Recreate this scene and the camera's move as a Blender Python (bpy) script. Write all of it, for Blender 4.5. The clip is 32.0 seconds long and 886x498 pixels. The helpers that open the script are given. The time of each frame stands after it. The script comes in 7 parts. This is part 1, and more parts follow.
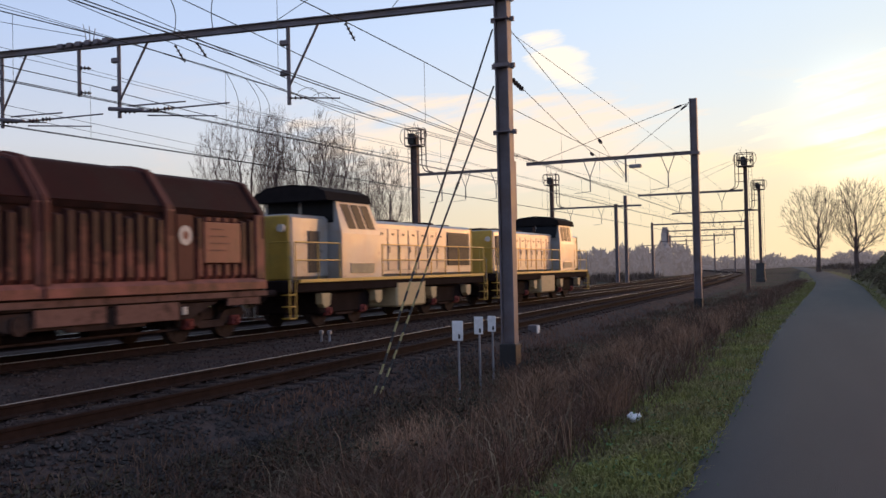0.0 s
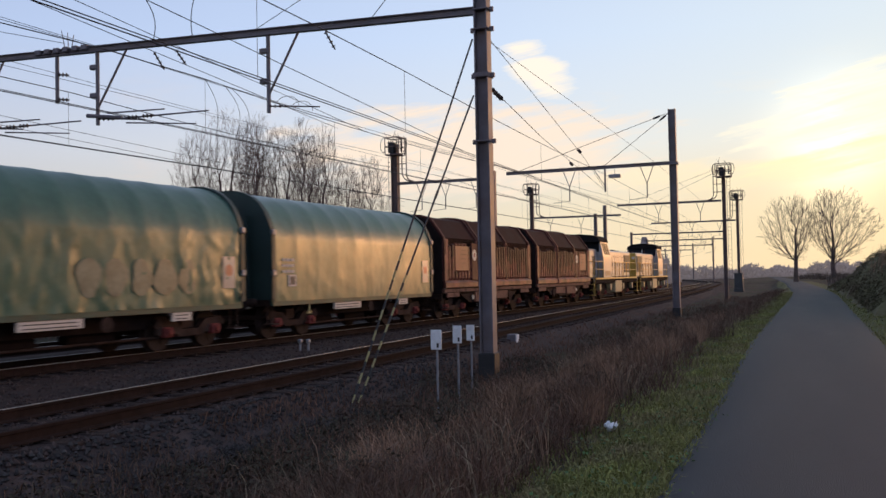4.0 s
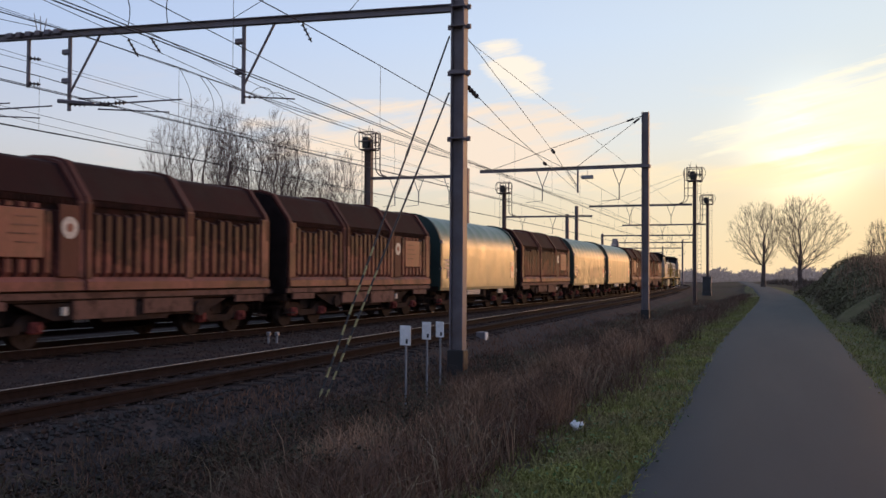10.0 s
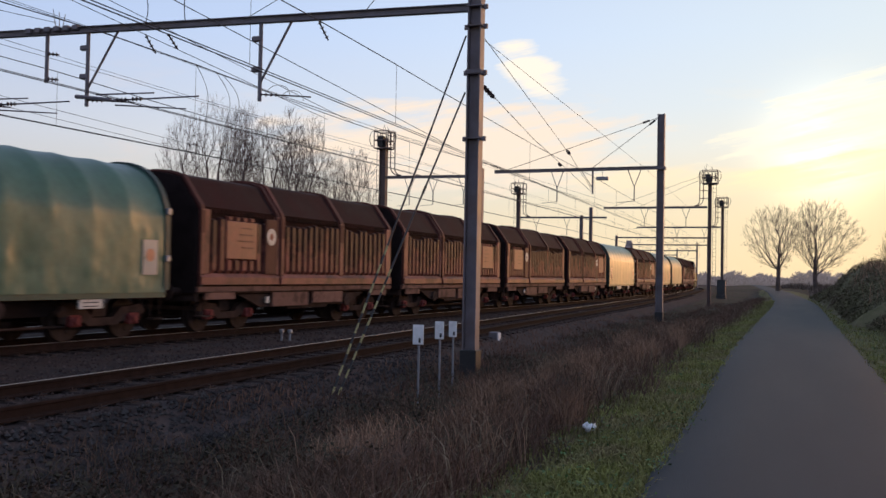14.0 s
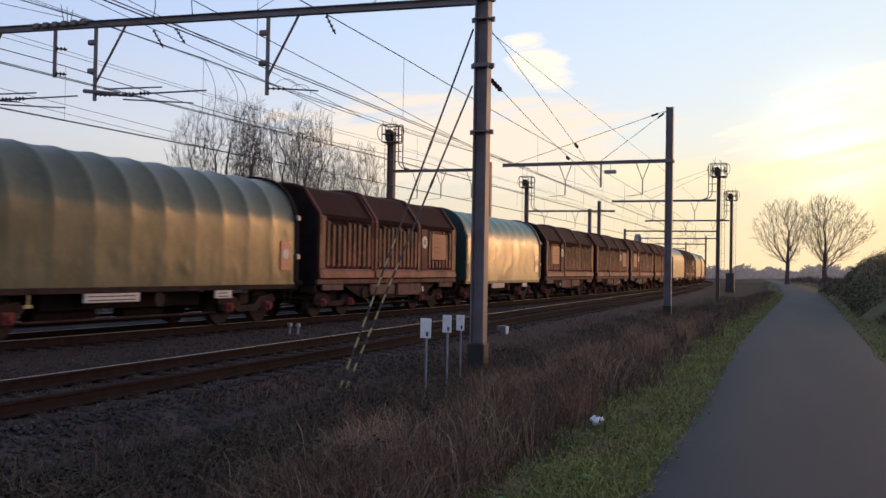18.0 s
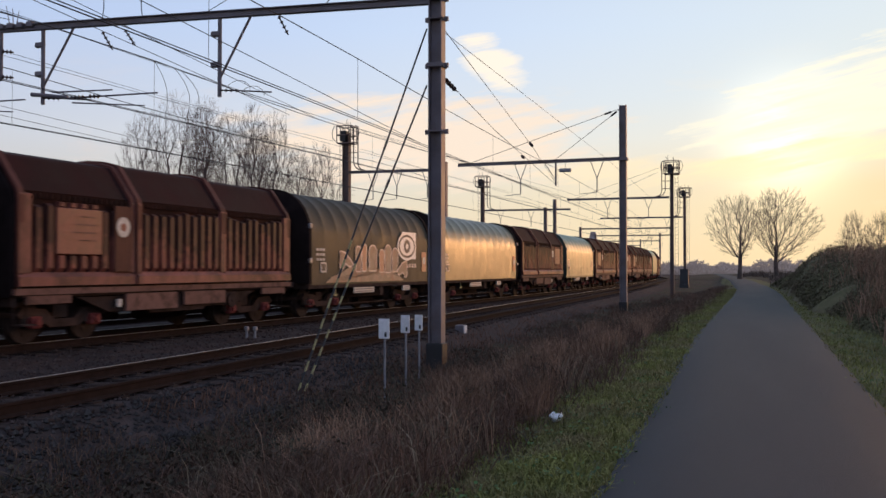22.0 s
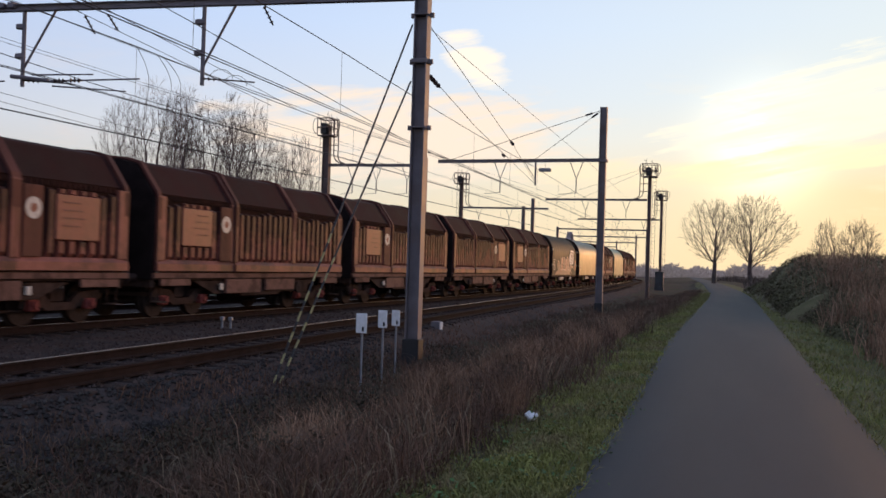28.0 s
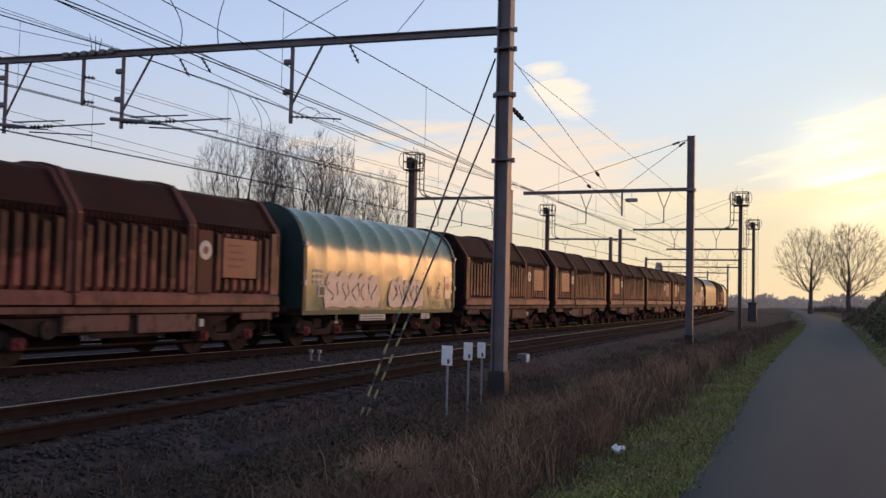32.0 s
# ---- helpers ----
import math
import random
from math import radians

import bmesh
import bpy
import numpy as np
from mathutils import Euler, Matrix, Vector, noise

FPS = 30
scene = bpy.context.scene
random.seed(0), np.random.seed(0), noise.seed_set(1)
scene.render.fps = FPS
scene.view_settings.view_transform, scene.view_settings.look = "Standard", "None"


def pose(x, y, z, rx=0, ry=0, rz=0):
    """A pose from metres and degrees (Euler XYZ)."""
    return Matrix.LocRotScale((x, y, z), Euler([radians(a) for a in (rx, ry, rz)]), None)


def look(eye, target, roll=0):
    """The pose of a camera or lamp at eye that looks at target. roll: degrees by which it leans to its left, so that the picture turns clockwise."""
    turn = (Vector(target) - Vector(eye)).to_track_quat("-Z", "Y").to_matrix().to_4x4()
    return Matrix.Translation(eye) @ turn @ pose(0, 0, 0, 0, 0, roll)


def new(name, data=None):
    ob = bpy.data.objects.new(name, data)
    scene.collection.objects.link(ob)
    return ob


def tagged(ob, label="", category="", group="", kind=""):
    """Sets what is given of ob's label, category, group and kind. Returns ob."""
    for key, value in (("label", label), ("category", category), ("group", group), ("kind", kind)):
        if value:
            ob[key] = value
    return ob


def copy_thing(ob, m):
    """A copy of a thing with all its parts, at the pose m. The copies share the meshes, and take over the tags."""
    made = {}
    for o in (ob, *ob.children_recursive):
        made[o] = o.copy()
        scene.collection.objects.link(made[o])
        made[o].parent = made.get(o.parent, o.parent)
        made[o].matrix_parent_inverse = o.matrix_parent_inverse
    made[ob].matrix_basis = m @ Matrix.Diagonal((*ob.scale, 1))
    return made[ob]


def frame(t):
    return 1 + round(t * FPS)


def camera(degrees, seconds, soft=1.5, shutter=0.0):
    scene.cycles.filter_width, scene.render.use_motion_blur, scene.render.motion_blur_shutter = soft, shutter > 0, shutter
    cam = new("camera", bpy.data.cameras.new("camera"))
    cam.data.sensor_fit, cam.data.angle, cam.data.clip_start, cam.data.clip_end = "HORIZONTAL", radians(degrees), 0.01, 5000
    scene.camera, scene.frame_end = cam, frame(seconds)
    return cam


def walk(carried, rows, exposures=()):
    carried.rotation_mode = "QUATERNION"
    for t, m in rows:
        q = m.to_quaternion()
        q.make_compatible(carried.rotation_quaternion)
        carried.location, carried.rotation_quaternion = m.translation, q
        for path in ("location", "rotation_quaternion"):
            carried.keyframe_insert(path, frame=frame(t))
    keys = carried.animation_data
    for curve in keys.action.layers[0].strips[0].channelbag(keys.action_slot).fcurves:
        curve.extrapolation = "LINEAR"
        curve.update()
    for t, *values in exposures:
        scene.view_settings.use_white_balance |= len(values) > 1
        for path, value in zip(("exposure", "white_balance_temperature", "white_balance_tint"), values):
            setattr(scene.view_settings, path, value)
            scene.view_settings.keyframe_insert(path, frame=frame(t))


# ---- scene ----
# ---- camera and its way ----
# seconds, eye x y z, yaw to the left of the line's axis (+y), pitch, lean to the left
PATH = (
    (0, -0.000, 0.001, 1.610, 22.00, 1.20, -1.30),
    (0.5, 0.004, -0.012, 1.607, 22.09, 1.26, -1.07),
    (1, 0.016, 0.005, 1.612, 21.51, 1.20, -0.94),
    (1.5, 0.016, 0.004, 1.613, 21.05, 1.22, -0.69),
    (2, 0.021, -0.004, 1.603, 21.14, 1.31, -1.02),
    (2.5, 0.014, 0.014, 1.608, 20.95, 1.41, -0.92),
    (4.5, 0.032, -0.021, 1.609, 20.82, 1.89, -1.14),
    (5, 0.030, -0.027, 1.607, 21.03, 2.10, -0.93),
    (5.5, 0.034, -0.016, 1.606, 21.51, 2.22, -0.96),
    (6, 0.040, -0.032, 1.608, 21.54, 2.26, -0.87),
    (6.5, 0.043, -0.035, 1.615, 21.12, 2.26, -0.64),
    (7, 0.043, -0.033, 1.606, 20.31, 2.20, -0.26),
    (7.5, 0.032, -0.025, 1.613, 19.74, 2.07, 0.18),
    (8, 0.022, -0.001, 1.608, 19.42, 1.79, 0.21),
    (8.5, 0.036, -0.018, 1.602, 19.18, 1.55, 0.50),
    (9, 0.024, 0.004, 1.607, 19.00, 1.32, 0.84),
    (9.5, 0.028, -0.017, 1.603, 18.94, 1.31, 0.44),
    (10, 0.032, -0.020, 1.606, 19.15, 1.49, 0.34),
    (10.5, 0.042, -0.029, 1.614, 19.51, 1.76, 0.32),
    (11, 0.042, -0.028, 1.609, 19.79, 2.03, 0.43),
    (11.5, 0.034, -0.007, 1.610, 19.92, 2.10, 0.07),
    (12, 0.034, -0.007, 1.608, 19.96, 1.93, 0.14),
    (12.5, 0.031, 0.000, 1.600, 20.02, 1.83, 0.28),
    (13, 0.031, 0.011, 1.595, 19.96, 1.74, 0.46),
    (13.5, 0.032, -0.015, 1.601, 19.90, 1.56, 0.60),
    (14, 0.022, -0.013, 1.605, 19.95, 1.46, 1.09),
    (14.5, 0.017, 0.006, 1.591, 20.27, 1.11, 0.96),
    (15, 0.020, -0.015, 1.598, 20.33, 0.52, 1.22),
    (15.5, 0.014, 0.016, 1.595, 20.15, 0.28, 1.28),
    (17.5, 0.027, 0.004, 1.594, 20.44, 0.74, 1.16),
    (18, 0.030, 0.005, 1.600, 20.43, 1.09, 1.01),
    (18.5, 0.029, -0.009, 1.605, 20.45, 1.21, 1.27),
    (19, 0.033, -0.012, 1.599, 20.35, 1.24, 1.34),
    (19.5, 0.031, -0.012, 1.597, 20.06, 1.26, 1.03),
    (20, 0.028, -0.018, 1.604, 19.67, 1.33, 1.36),
    (20.5, 0.030, -0.037, 1.605, 18.91, 1.44, 1.07),
    (21, 0.023, 0.001, 1.592, 18.33, 1.28, 0.81),
    (21.5, 0.026, 0.003, 1.590, 17.93, 1.15, 0.47),
    (22, 0.026, 0.009, 1.589, 17.89, 1.14, 0.03),
    (22.5, 0.013, 0.025, 1.595, 18.72, 1.33, -0.19),
    (23, 0.032, 0.020, 1.595, 19.35, 1.31, -0.24),
    (23.5, 0.032, 0.009, 1.590, 19.45, 1.13, 0.17),
    (24, 0.031, 0.009, 1.605, 19.43, 0.93, 0.20),
    (24.5, 0.024, 0.020, 1.597, 19.46, 0.95, 0.29),
    (26.5, -0.036, -0.056, 1.601, 18.65, 0.08, 2.02),
    (27, -0.050, -0.061, 1.586, 17.19, 0.04, 1.96),
    (27.5, -0.032, -0.057, 1.603, 16.22, 0.22, 1.95),
    (28, -0.013, -0.035, 1.603, 16.51, 0.91, 1.76),
    (28.5, -0.013, -0.015, 1.595, 18.11, 1.46, 0.98),
    (29, -0.016, -0.033, 1.604, 19.32, 1.58, 1.59),
    (29.5, -0.023, -0.018, 1.590, 20.12, 1.48, 1.66),
    (30, 0.000, -0.042, 1.600, 20.79, 1.46, 1.60),
    (30.5, 0.010, -0.045, 1.598, 21.37, 1.88, 1.44),
    (31, 0.027, -0.058, 1.609, 22.02, 2.38, 0.80),
    (31.5, 0.031, -0.064, 1.601, 22.06, 2.75, 1.15),
    (32, 0.040, -0.079, 1.600, 21.66, 2.68, 1.34),)


def view(x, y, z, yaw, pitch, lean):
    m = pose(x, y, z, 90 + pitch, 0, yaw)
    return m @ pose(0, 0, 0, 0, 0, lean)


cam = camera(49.0, 32.0, soft=1.5, shutter=0.5)
walk(cam, [(r[0], view(*r[1:])) for r in PATH], exposures=((0.0, 0.25), (2.0, 0.25), (5.0, 0.12), (6.0, 0.09), (9.0, 0.10), (11.0, 0.12), (13.0, 0.12), (15.0, 0.27), (18.0, 0.26), (20.0, 0.14), (24.0, 0.2), (27.0, 0.34), (28.0, 0.22), (29.0, 0.15), (30.0, 0.22), (31.0, 0.18), (32.0, 0.11)))

# ---- world and sun ----
SUN_AZ, SUN_EL = radians(26.0), radians(5.0)      # azimuth to the right of +y
SUN_DIR = Vector((math.sin(SUN_AZ) * math.cos(SUN_EL), math.cos(SUN_AZ) * math.cos(SUN_EL), math.sin(SUN_EL)))
GLOW_AZ, GLOW_EL = radians(22.0), radians(5.0)
GLOW_DIR = Vector((math.sin(GLOW_AZ) * math.cos(GLOW_EL), math.cos(GLOW_AZ) * math.cos(GLOW_EL), math.sin(GLOW_EL)))


class Nodes:
    """Short hand for building a node tree."""

    def __init__(self, tree, fresh=True):
        self.tree = tree
        if fresh:
            tree.nodes.clear()

    def add(self, kind, **given):
        node = self.tree.nodes.new(kind)
        for key, value in given.items():
            if key == "operation":
                node.operation = value
            elif key == "data_type":
                node.data_type = value
            elif key == "blend_type":
                node.blend_type = value
        return node

    def link(self, a, b):
        self.tree.links.new(a, b)

    def math(self, op, a, b=None, c=None):
        node = self.add("ShaderNodeMath", operation=op)
        for n, v in enumerate((a, b, c)):
            if v is None:
                continue
            if isinstance(v, (int, float)):
                node.inputs[n].default_value = v
            else:
                self.link(v, node.inputs[n])
        return node.outputs[0]

    def ramp(self, fac, stops):
        node = self.add("ShaderNodeValToRGB")
        self.link(fac, node.inputs[0])
        el = node.color_ramp.elements
        while len(el) < len(stops):
            el.new(0.5)
        for e, (p, c) in zip(el, stops):
            e.position = p
            e.color = (*c, 1) if len(c) == 3 else c
        return node.outputs[0]

    def mix(self, fac, a, b, blend="MIX"):
        node = self.add("ShaderNodeMix", data_type="RGBA", blend_type=blend)
        for n, v in ((0, fac), (6, a), (7, b)):
            if isinstance(v, (int, float)):
                node.inputs[n].default_value = v
            elif isinstance(v, tuple):
                node.inputs[n].default_value = (*v, 1)
            else:
                self.link(v, node.inputs[n])
        return node.outputs[2]

    def noise(self, vector, scale, detail=4.0, rough=0.55):
        node = self.add("ShaderNodeTexNoise")
        if vector is not None:
            self.link(vector, node.inputs["Vector"])
        node.inputs["Scale"].default_value = scale
        node.inputs["Detail"].default_value = detail
        node.inputs["Roughness"].default_value = rough
        return node.outputs[0]


def make_world():
    world = bpy.data.worlds.new("evening_sky")
    scene.world = world
    world.use_nodes = True
    n = Nodes(world.node_tree)
    coord = n.add("ShaderNodeTexCoord").outputs["Generated"]
    sky = n.add("ShaderNodeTexSky")
    sky.sky_type = "NISHITA"
    sky.sun_disc = False
    sky.sun_elevation = SUN_EL
    sky.sun_rotation = SUN_AZ
    sky.air_density, sky.dust_density, sky.ozone_density = 1.0, 0.4, 1.5
    sep = n.add("ShaderNodeSeparateXYZ")
    n.link(coord, sep.inputs[0])
    up = n.math("MAXIMUM", sep.outputs[2], 0.0)
    az = n.math("ARCTAN2", sep.outputs[0], sep.outputs[1])
    # clear sky seen through thin evening haze: pinkish low down, blue above, dusky overhead
    veil = n.ramp(up, ((0.0, (0.44, 0.37, 0.35)), (0.06, (0.52, 0.46, 0.46)), (0.13, (0.55, 0.57, 0.70)),
                       (0.24, (0.45, 0.56, 0.85)), (0.40, (0.35, 0.44, 0.72)), (1.0, (0.20, 0.26, 0.40))))
    dot = n.add("ShaderNodeVectorMath", operation="DOT_PRODUCT")
    n.link(coord, dot.inputs[0])
    dot.inputs[1].default_value = GLOW_DIR
    near = n.math("MAXIMUM", dot.outputs["Value"], 0.0)
    wide = n.math("POWER", near, 5.0)
    tight = n.math("POWER", near, 160.0)
    bright_spot = n.add("ShaderNodeVectorMath", operation="DOT_PRODUCT")
    n.link(coord, bright_spot.inputs[0])
    bright_spot.inputs[1].default_value = (math.sin(radians(1.6)) * math.cos(radians(7)), math.cos(radians(1.6)) * math.cos(radians(7)), math.sin(radians(7)))
    core = n.math("POWER", n.math("MAXIMUM", bright_spot.outputs["Value"], 0.0), 900.0)
    away = n.math("MULTIPLY_ADD", dot.outputs["Value"], 0.5, 0.5)
    dim = n.ramp(away, ((0.0, (0.80, 0.78, 0.82)), (0.25, (0.86, 0.85, 0.88)), (0.5, (0.84, 0.84, 0.86)), (0.7, (0.80, 0.79, 0.80)), (1.0, (1, 1, 1))))
    base = n.mix(1.0, veil, dim, "MULTIPLY")
    base = n.mix(0.05, base, sky.outputs[0], "ADD")
    base = n.mix(n.math("MULTIPLY", wide, 0.7), base, (0.68, 0.76, 0.70))
    lowglow = n.math("MULTIPLY", wide, n.ramp(up, ((0.0, (0.8, 0.8, 0.8)), (0.08, (0.78, 0.78, 0.78)), (0.13, (0.30, 0.30, 0.30)), (0.17, (0.08, 0.08, 0.08)), (0.4, (0, 0, 0)))))
    gold = n.mix(n.math("POWER", near, 30.0), (0.93, 0.68, 0.34), (1.0, 0.58, 0.20))
    base = n.mix(lowglow, base, gold)
    base = n.mix(n.math("MULTIPLY", tight, 0.10), base, (1.0, 0.82, 0.42), "ADD")
    base = n.mix(n.math("MULTIPLY", core, 0.7), base, (1.0, 0.9, 0.6), "ADD")
    # cloud banks: soft ragged patches round azimuth and height, and loose streaks elsewhere
    flat = n.add("ShaderNodeCombineXYZ")
    n.link(n.math("MULTIPLY", az, 9.0), flat.inputs[0])
    n.link(n.math("MULTIPLY", up, 34.0), flat.inputs[1])
    puffs = n.noise(flat.outputs[0], 1.1, 7.0, 0.62)
    drift = n.add("ShaderNodeCombineXYZ")
    n.link(n.math("MULTIPLY", az, 5.0), drift.inputs[0])
    n.link(n.math("MULTIPLY", n.math("MULTIPLY_ADD", az, -0.20, up), 70.0), drift.inputs[1])
    streaks = n.noise(drift.outputs[0], 1.0, 8.0, 0.60)
    fray = n.math("ADD", n.math("MULTIPLY", n.math("SUBTRACT", puffs, 0.5), 0.6), n.math("MULTIPLY", n.math("SUBTRACT", streaks, 0.5), 0.6))

    def bank(a, e, sa, se, tilt=0.0):
        """A soft patch of cloud centred on azimuth a and elevation e, in degrees."""
        da = n.math("DIVIDE", n.math("SUBTRACT", az, radians(a)), radians(sa))
        lift = n.math("MULTIPLY_ADD", n.math("SUBTRACT", az, radians(a)), -tilt, up)
        de = n.math("DIVIDE", n.math("SUBTRACT", lift, math.sin(radians(e))), radians(se))
        d2 = n.math("ADD", n.math("MULTIPLY", da, da), n.math("MULTIPLY", de, de))
        d2 = n.math("MULTIPLY_ADD", fray, -4.2, d2)
        return n.ramp(d2, ((0.2, (1, 1, 1)), (0.95, (0, 0, 0))))

    def cover(under, mask, amount, colour):
        return n.mix(n.math("MULTIPLY", mask, amount), under, colour)

    cream = n.mix(wide, (0.74, 0.60, 0.54), (1.05, 0.90, 0.62))
    bright = n.mix(wide, (0.74, 0.66, 0.62), (1.04, 1.0, 0.84))
    base = cover(base, bank(-19.0, 7.4, 12.5, 3.0), 0.9, (0.88, 0.74, 0.62))
    base = cover(base, bank(-14.9, 11.9, 2.3, 1.5, -0.4), 0.9, (0.95, 0.86, 0.74))
    wisp = n.math("MULTIPLY_ADD", n.ramp(streaks, ((0.35, (0, 0, 0)), (0.62, (1, 1, 1)))), 0.6, 0.4)
    base = cover(base, n.math("MULTIPLY", bank(6.0, 9.6, 11.5, 2.6, 0.25), wisp), 1.0, (1.03, 0.95, 0.74))
    base = cover(base, n.math("MULTIPLY", bank(4.0, 6.4, 9.0, 0.9, 0.1), wisp), 0.8, (1.05, 0.90, 0.56))
    base = cover(base, bank(-4.0, 5.6, 9.0, 1.0), 0.5, (0.98, 0.80, 0.52))
    base = cover(base, bank(24.0, 7.0, 12.0, 2.0), 0.5, (0.95, 0.74, 0.40))
    loose = n.ramp(puffs, ((0.55, (0, 0, 0)), (0.70, (1, 1, 1))))
    band = n.ramp(up, ((0.0, (0.3, 0.3, 0.3)), (0.05, (0.6, 0.6, 0.6)), (0.16, (0.35, 0.35, 0.35)), (0.22, (0.0, 0.0, 0.0))))
    base = cover(base, n.math("MULTIPLY", loose, band), 0.55, cream)
    base = n.mix(1.0, base, (1.045, 1.02, 0.975), "MULTIPLY")
    back = n.add("ShaderNodeBackground")
    n.link(base, back.inputs[0])
    back.inputs[1].default_value = 1.0
    out = n.add("ShaderNodeOutputWorld")
    n.link(back.outputs[0], out.inputs[0])


make_world()
sun_data = bpy.data.lights.new("sun", "SUN")
sun_data.energy, sun_data.angle, sun_data.color = 1.42, radians(19.0), (1.0, 0.47, 0.18)
sun = new("sun", sun_data)
sun.matrix_world = look((0, 0, 60), Vector((0, 0, 60)) - SUN_DIR)


# ---- materials ----
def mat(name, color, rough=0.7, metal=0.0, vary=0.35, scale=3.0, fine=40.0, bump=0.15, second=None, second_amount=0.5,
        second_scale=1.2, spec=0.5, coat=0.0, by_object=0.0, by_island=0.0, stretch=(1, 1, 1), emit=0.0):
    """A surface with variation at two scales, an optional second colour in patches, and fine relief."""
    m = bpy.data.materials.new(name)
    m.use_nodes = True
    n = Nodes(m.node_tree)
    out = n.add("ShaderNodeOutputMaterial")
    bsdf = n.add("ShaderNodeBsdfPrincipled")
    n.link(bsdf.outputs[0], out.inputs[0])
    coord = n.add("ShaderNodeTexCoord").outputs["Object"]
    if stretch != (1, 1, 1):
        mp = n.add("ShaderNodeMapping")
        mp.inputs["Scale"].default_value = stretch
        n.link(coord, mp.inputs[0])
        coord = mp.outputs[0]
    if by_object:
        shift = n.add("ShaderNodeVectorMath", operation="ADD")
        n.link(coord, shift.inputs[0])
        n.link(n.math("MULTIPLY", n.add("ShaderNodeObjectInfo").outputs["Random"], 37.0), shift.inputs[1])
        coord = shift.outputs[0]
    big = n.noise(coord, scale, 4.0)
    small = n.noise(coord, fine, 3.0, 0.6)
    dark = tuple(c * (1 - vary) for c in color)
    light = tuple(min(1.0, c * (1 + vary)) for c in color)
    col = n.mix(n.ramp(big, ((0.3, (0, 0, 0)), (0.7, (1, 1, 1)))), dark, light)
    if second:
        patch = n.ramp(n.noise(coord, second_scale, 6.0, 0.65), ((0.46, (0, 0, 0)), (0.62, (1, 1, 1))))
        col = n.mix(n.math("MULTIPLY", patch, second_amount), col, second)
    grain = n.math("MULTIPLY_ADD", small, 0.5, 0.75)
    grey = n.add("ShaderNodeCombineColor")
    for k in range(3):
        n.link(grain, grey.inputs[k])
    col = n.mix(1.0, col, grey.outputs[0], "MULTIPLY")
    if by_object:
        rnd = n.math("MULTIPLY_ADD", n.add("ShaderNodeObjectInfo").outputs["Random"], by_object, 1 - by_object / 2)
        grey2 = n.add("ShaderNodeCombineColor")
        for k in range(3):
            n.link(rnd, grey2.inputs[k])
        col = n.mix(1.0, col, grey2.outputs[0], "MULTIPLY")
    if by_island:
        rnd = n.math("MULTIPLY_ADD", n.add("ShaderNodeNewGeometry").outputs["Random Per Island"], by_island, 1 - by_island / 2)
        grey2 = n.add("ShaderNodeCombineColor")
        for k in range(3):
            n.link(rnd, grey2.inputs[k])
        col = n.mix(1.0, col, grey2.outputs[0], "MULTIPLY")
    n.link(col, bsdf.inputs["Base Color"])
    n.link(n.math("MULTIPLY_ADD", big, 0.3, rough - 0.15), bsdf.inputs["Roughness"])
    bsdf.inputs["Metallic"].default_value = metal
    bsdf.inputs["Specular IOR Level"].default_value = spec
    bsdf.inputs["Coat Weight"].default_value = coat
    if bump:
        b = n.add("ShaderNodeBump")
        b.inputs["Strength"].default_value = bump
        b.inputs["Distance"].default_value = 0.02
        n.link(small, b.inputs["Height"])
        n.link(b.outputs[0], bsdf.inputs["Normal"])
    # emission takes the base colour; the far woods use it as haze
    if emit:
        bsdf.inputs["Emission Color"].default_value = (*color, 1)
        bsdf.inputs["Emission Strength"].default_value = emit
    return m


M_ASPHALT = mat("asphalt", (0.032, 0.035, 0.042), 0.78, vary=0.16, scale=0.6, fine=160, bump=0.35, second=(0.042, 0.045, 0.052), second_amount=0.5, second_scale=0.9, spec=0.24, stretch=(1, 0.12, 1))
M_SOIL = mat("soil_and_dead_grass", (0.047, 0.037, 0.031), 0.95, vary=0.45, scale=0.7, fine=25, bump=0.6, spec=0.1, second=(0.036, 0.046, 0.018), second_amount=0.7, second_scale=0.22)
M_BALLAST = mat("ballast", (0.050, 0.039, 0.038), 0.95, vary=0.4, scale=1.5, fine=30, bump=1.0, spec=0.1, second=(0.062, 0.038, 0.033), second_amount=0.8, second_scale=0.5)
M_STONE = mat("ballast_stone", (0.054, 0.048, 0.047), 0.95, spec=0.08, vary=0.3, scale=6, fine=60, bump=0.3, by_island=0.7)
M_RUSTSTONE = mat("rusty_ballast_stone", (0.078, 0.056, 0.051), 0.95, spec=0.05, vary=0.3, scale=6, fine=60, bump=0.3, by_island=0.7)
M_SLEEPER = mat("sleeper_wood", (0.048, 0.035, 0.031), 0.95, spec=0.05, vary=0.4, scale=4, fine=60, bump=0.5, by_object=0.4)
M_RAIL = mat("rail_rust", (0.024, 0.014, 0.012), 0.98, 0.0, spec=0.1, vary=0.3, scale=5, fine=60, bump=0.2)
M_RAILTOP = mat("rail_head_worn_steel", (0.36, 0.33, 0.31), 0.42, 1.0, vary=0.1, scale=2, fine=60, bump=0.03)
M_STEEL = mat("weathered_mast_steel", (0.150, 0.132, 0.150), 0.6, 0.1, vary=0.25, scale=2.0, fine=50, bump=0.15, second=(0.15, 0.10, 0.080), second_amount=0.4, second_scale=1.5)
M_RUSTSTEEL = mat("rusty_mast_steel", (0.125, 0.084, 0.078), 0.75, 0.0, vary=0.3, scale=2.0, fine=50, bump=0.15, second=(0.080, 0.068, 0.074), second_amount=0.5, second_scale=1.5)
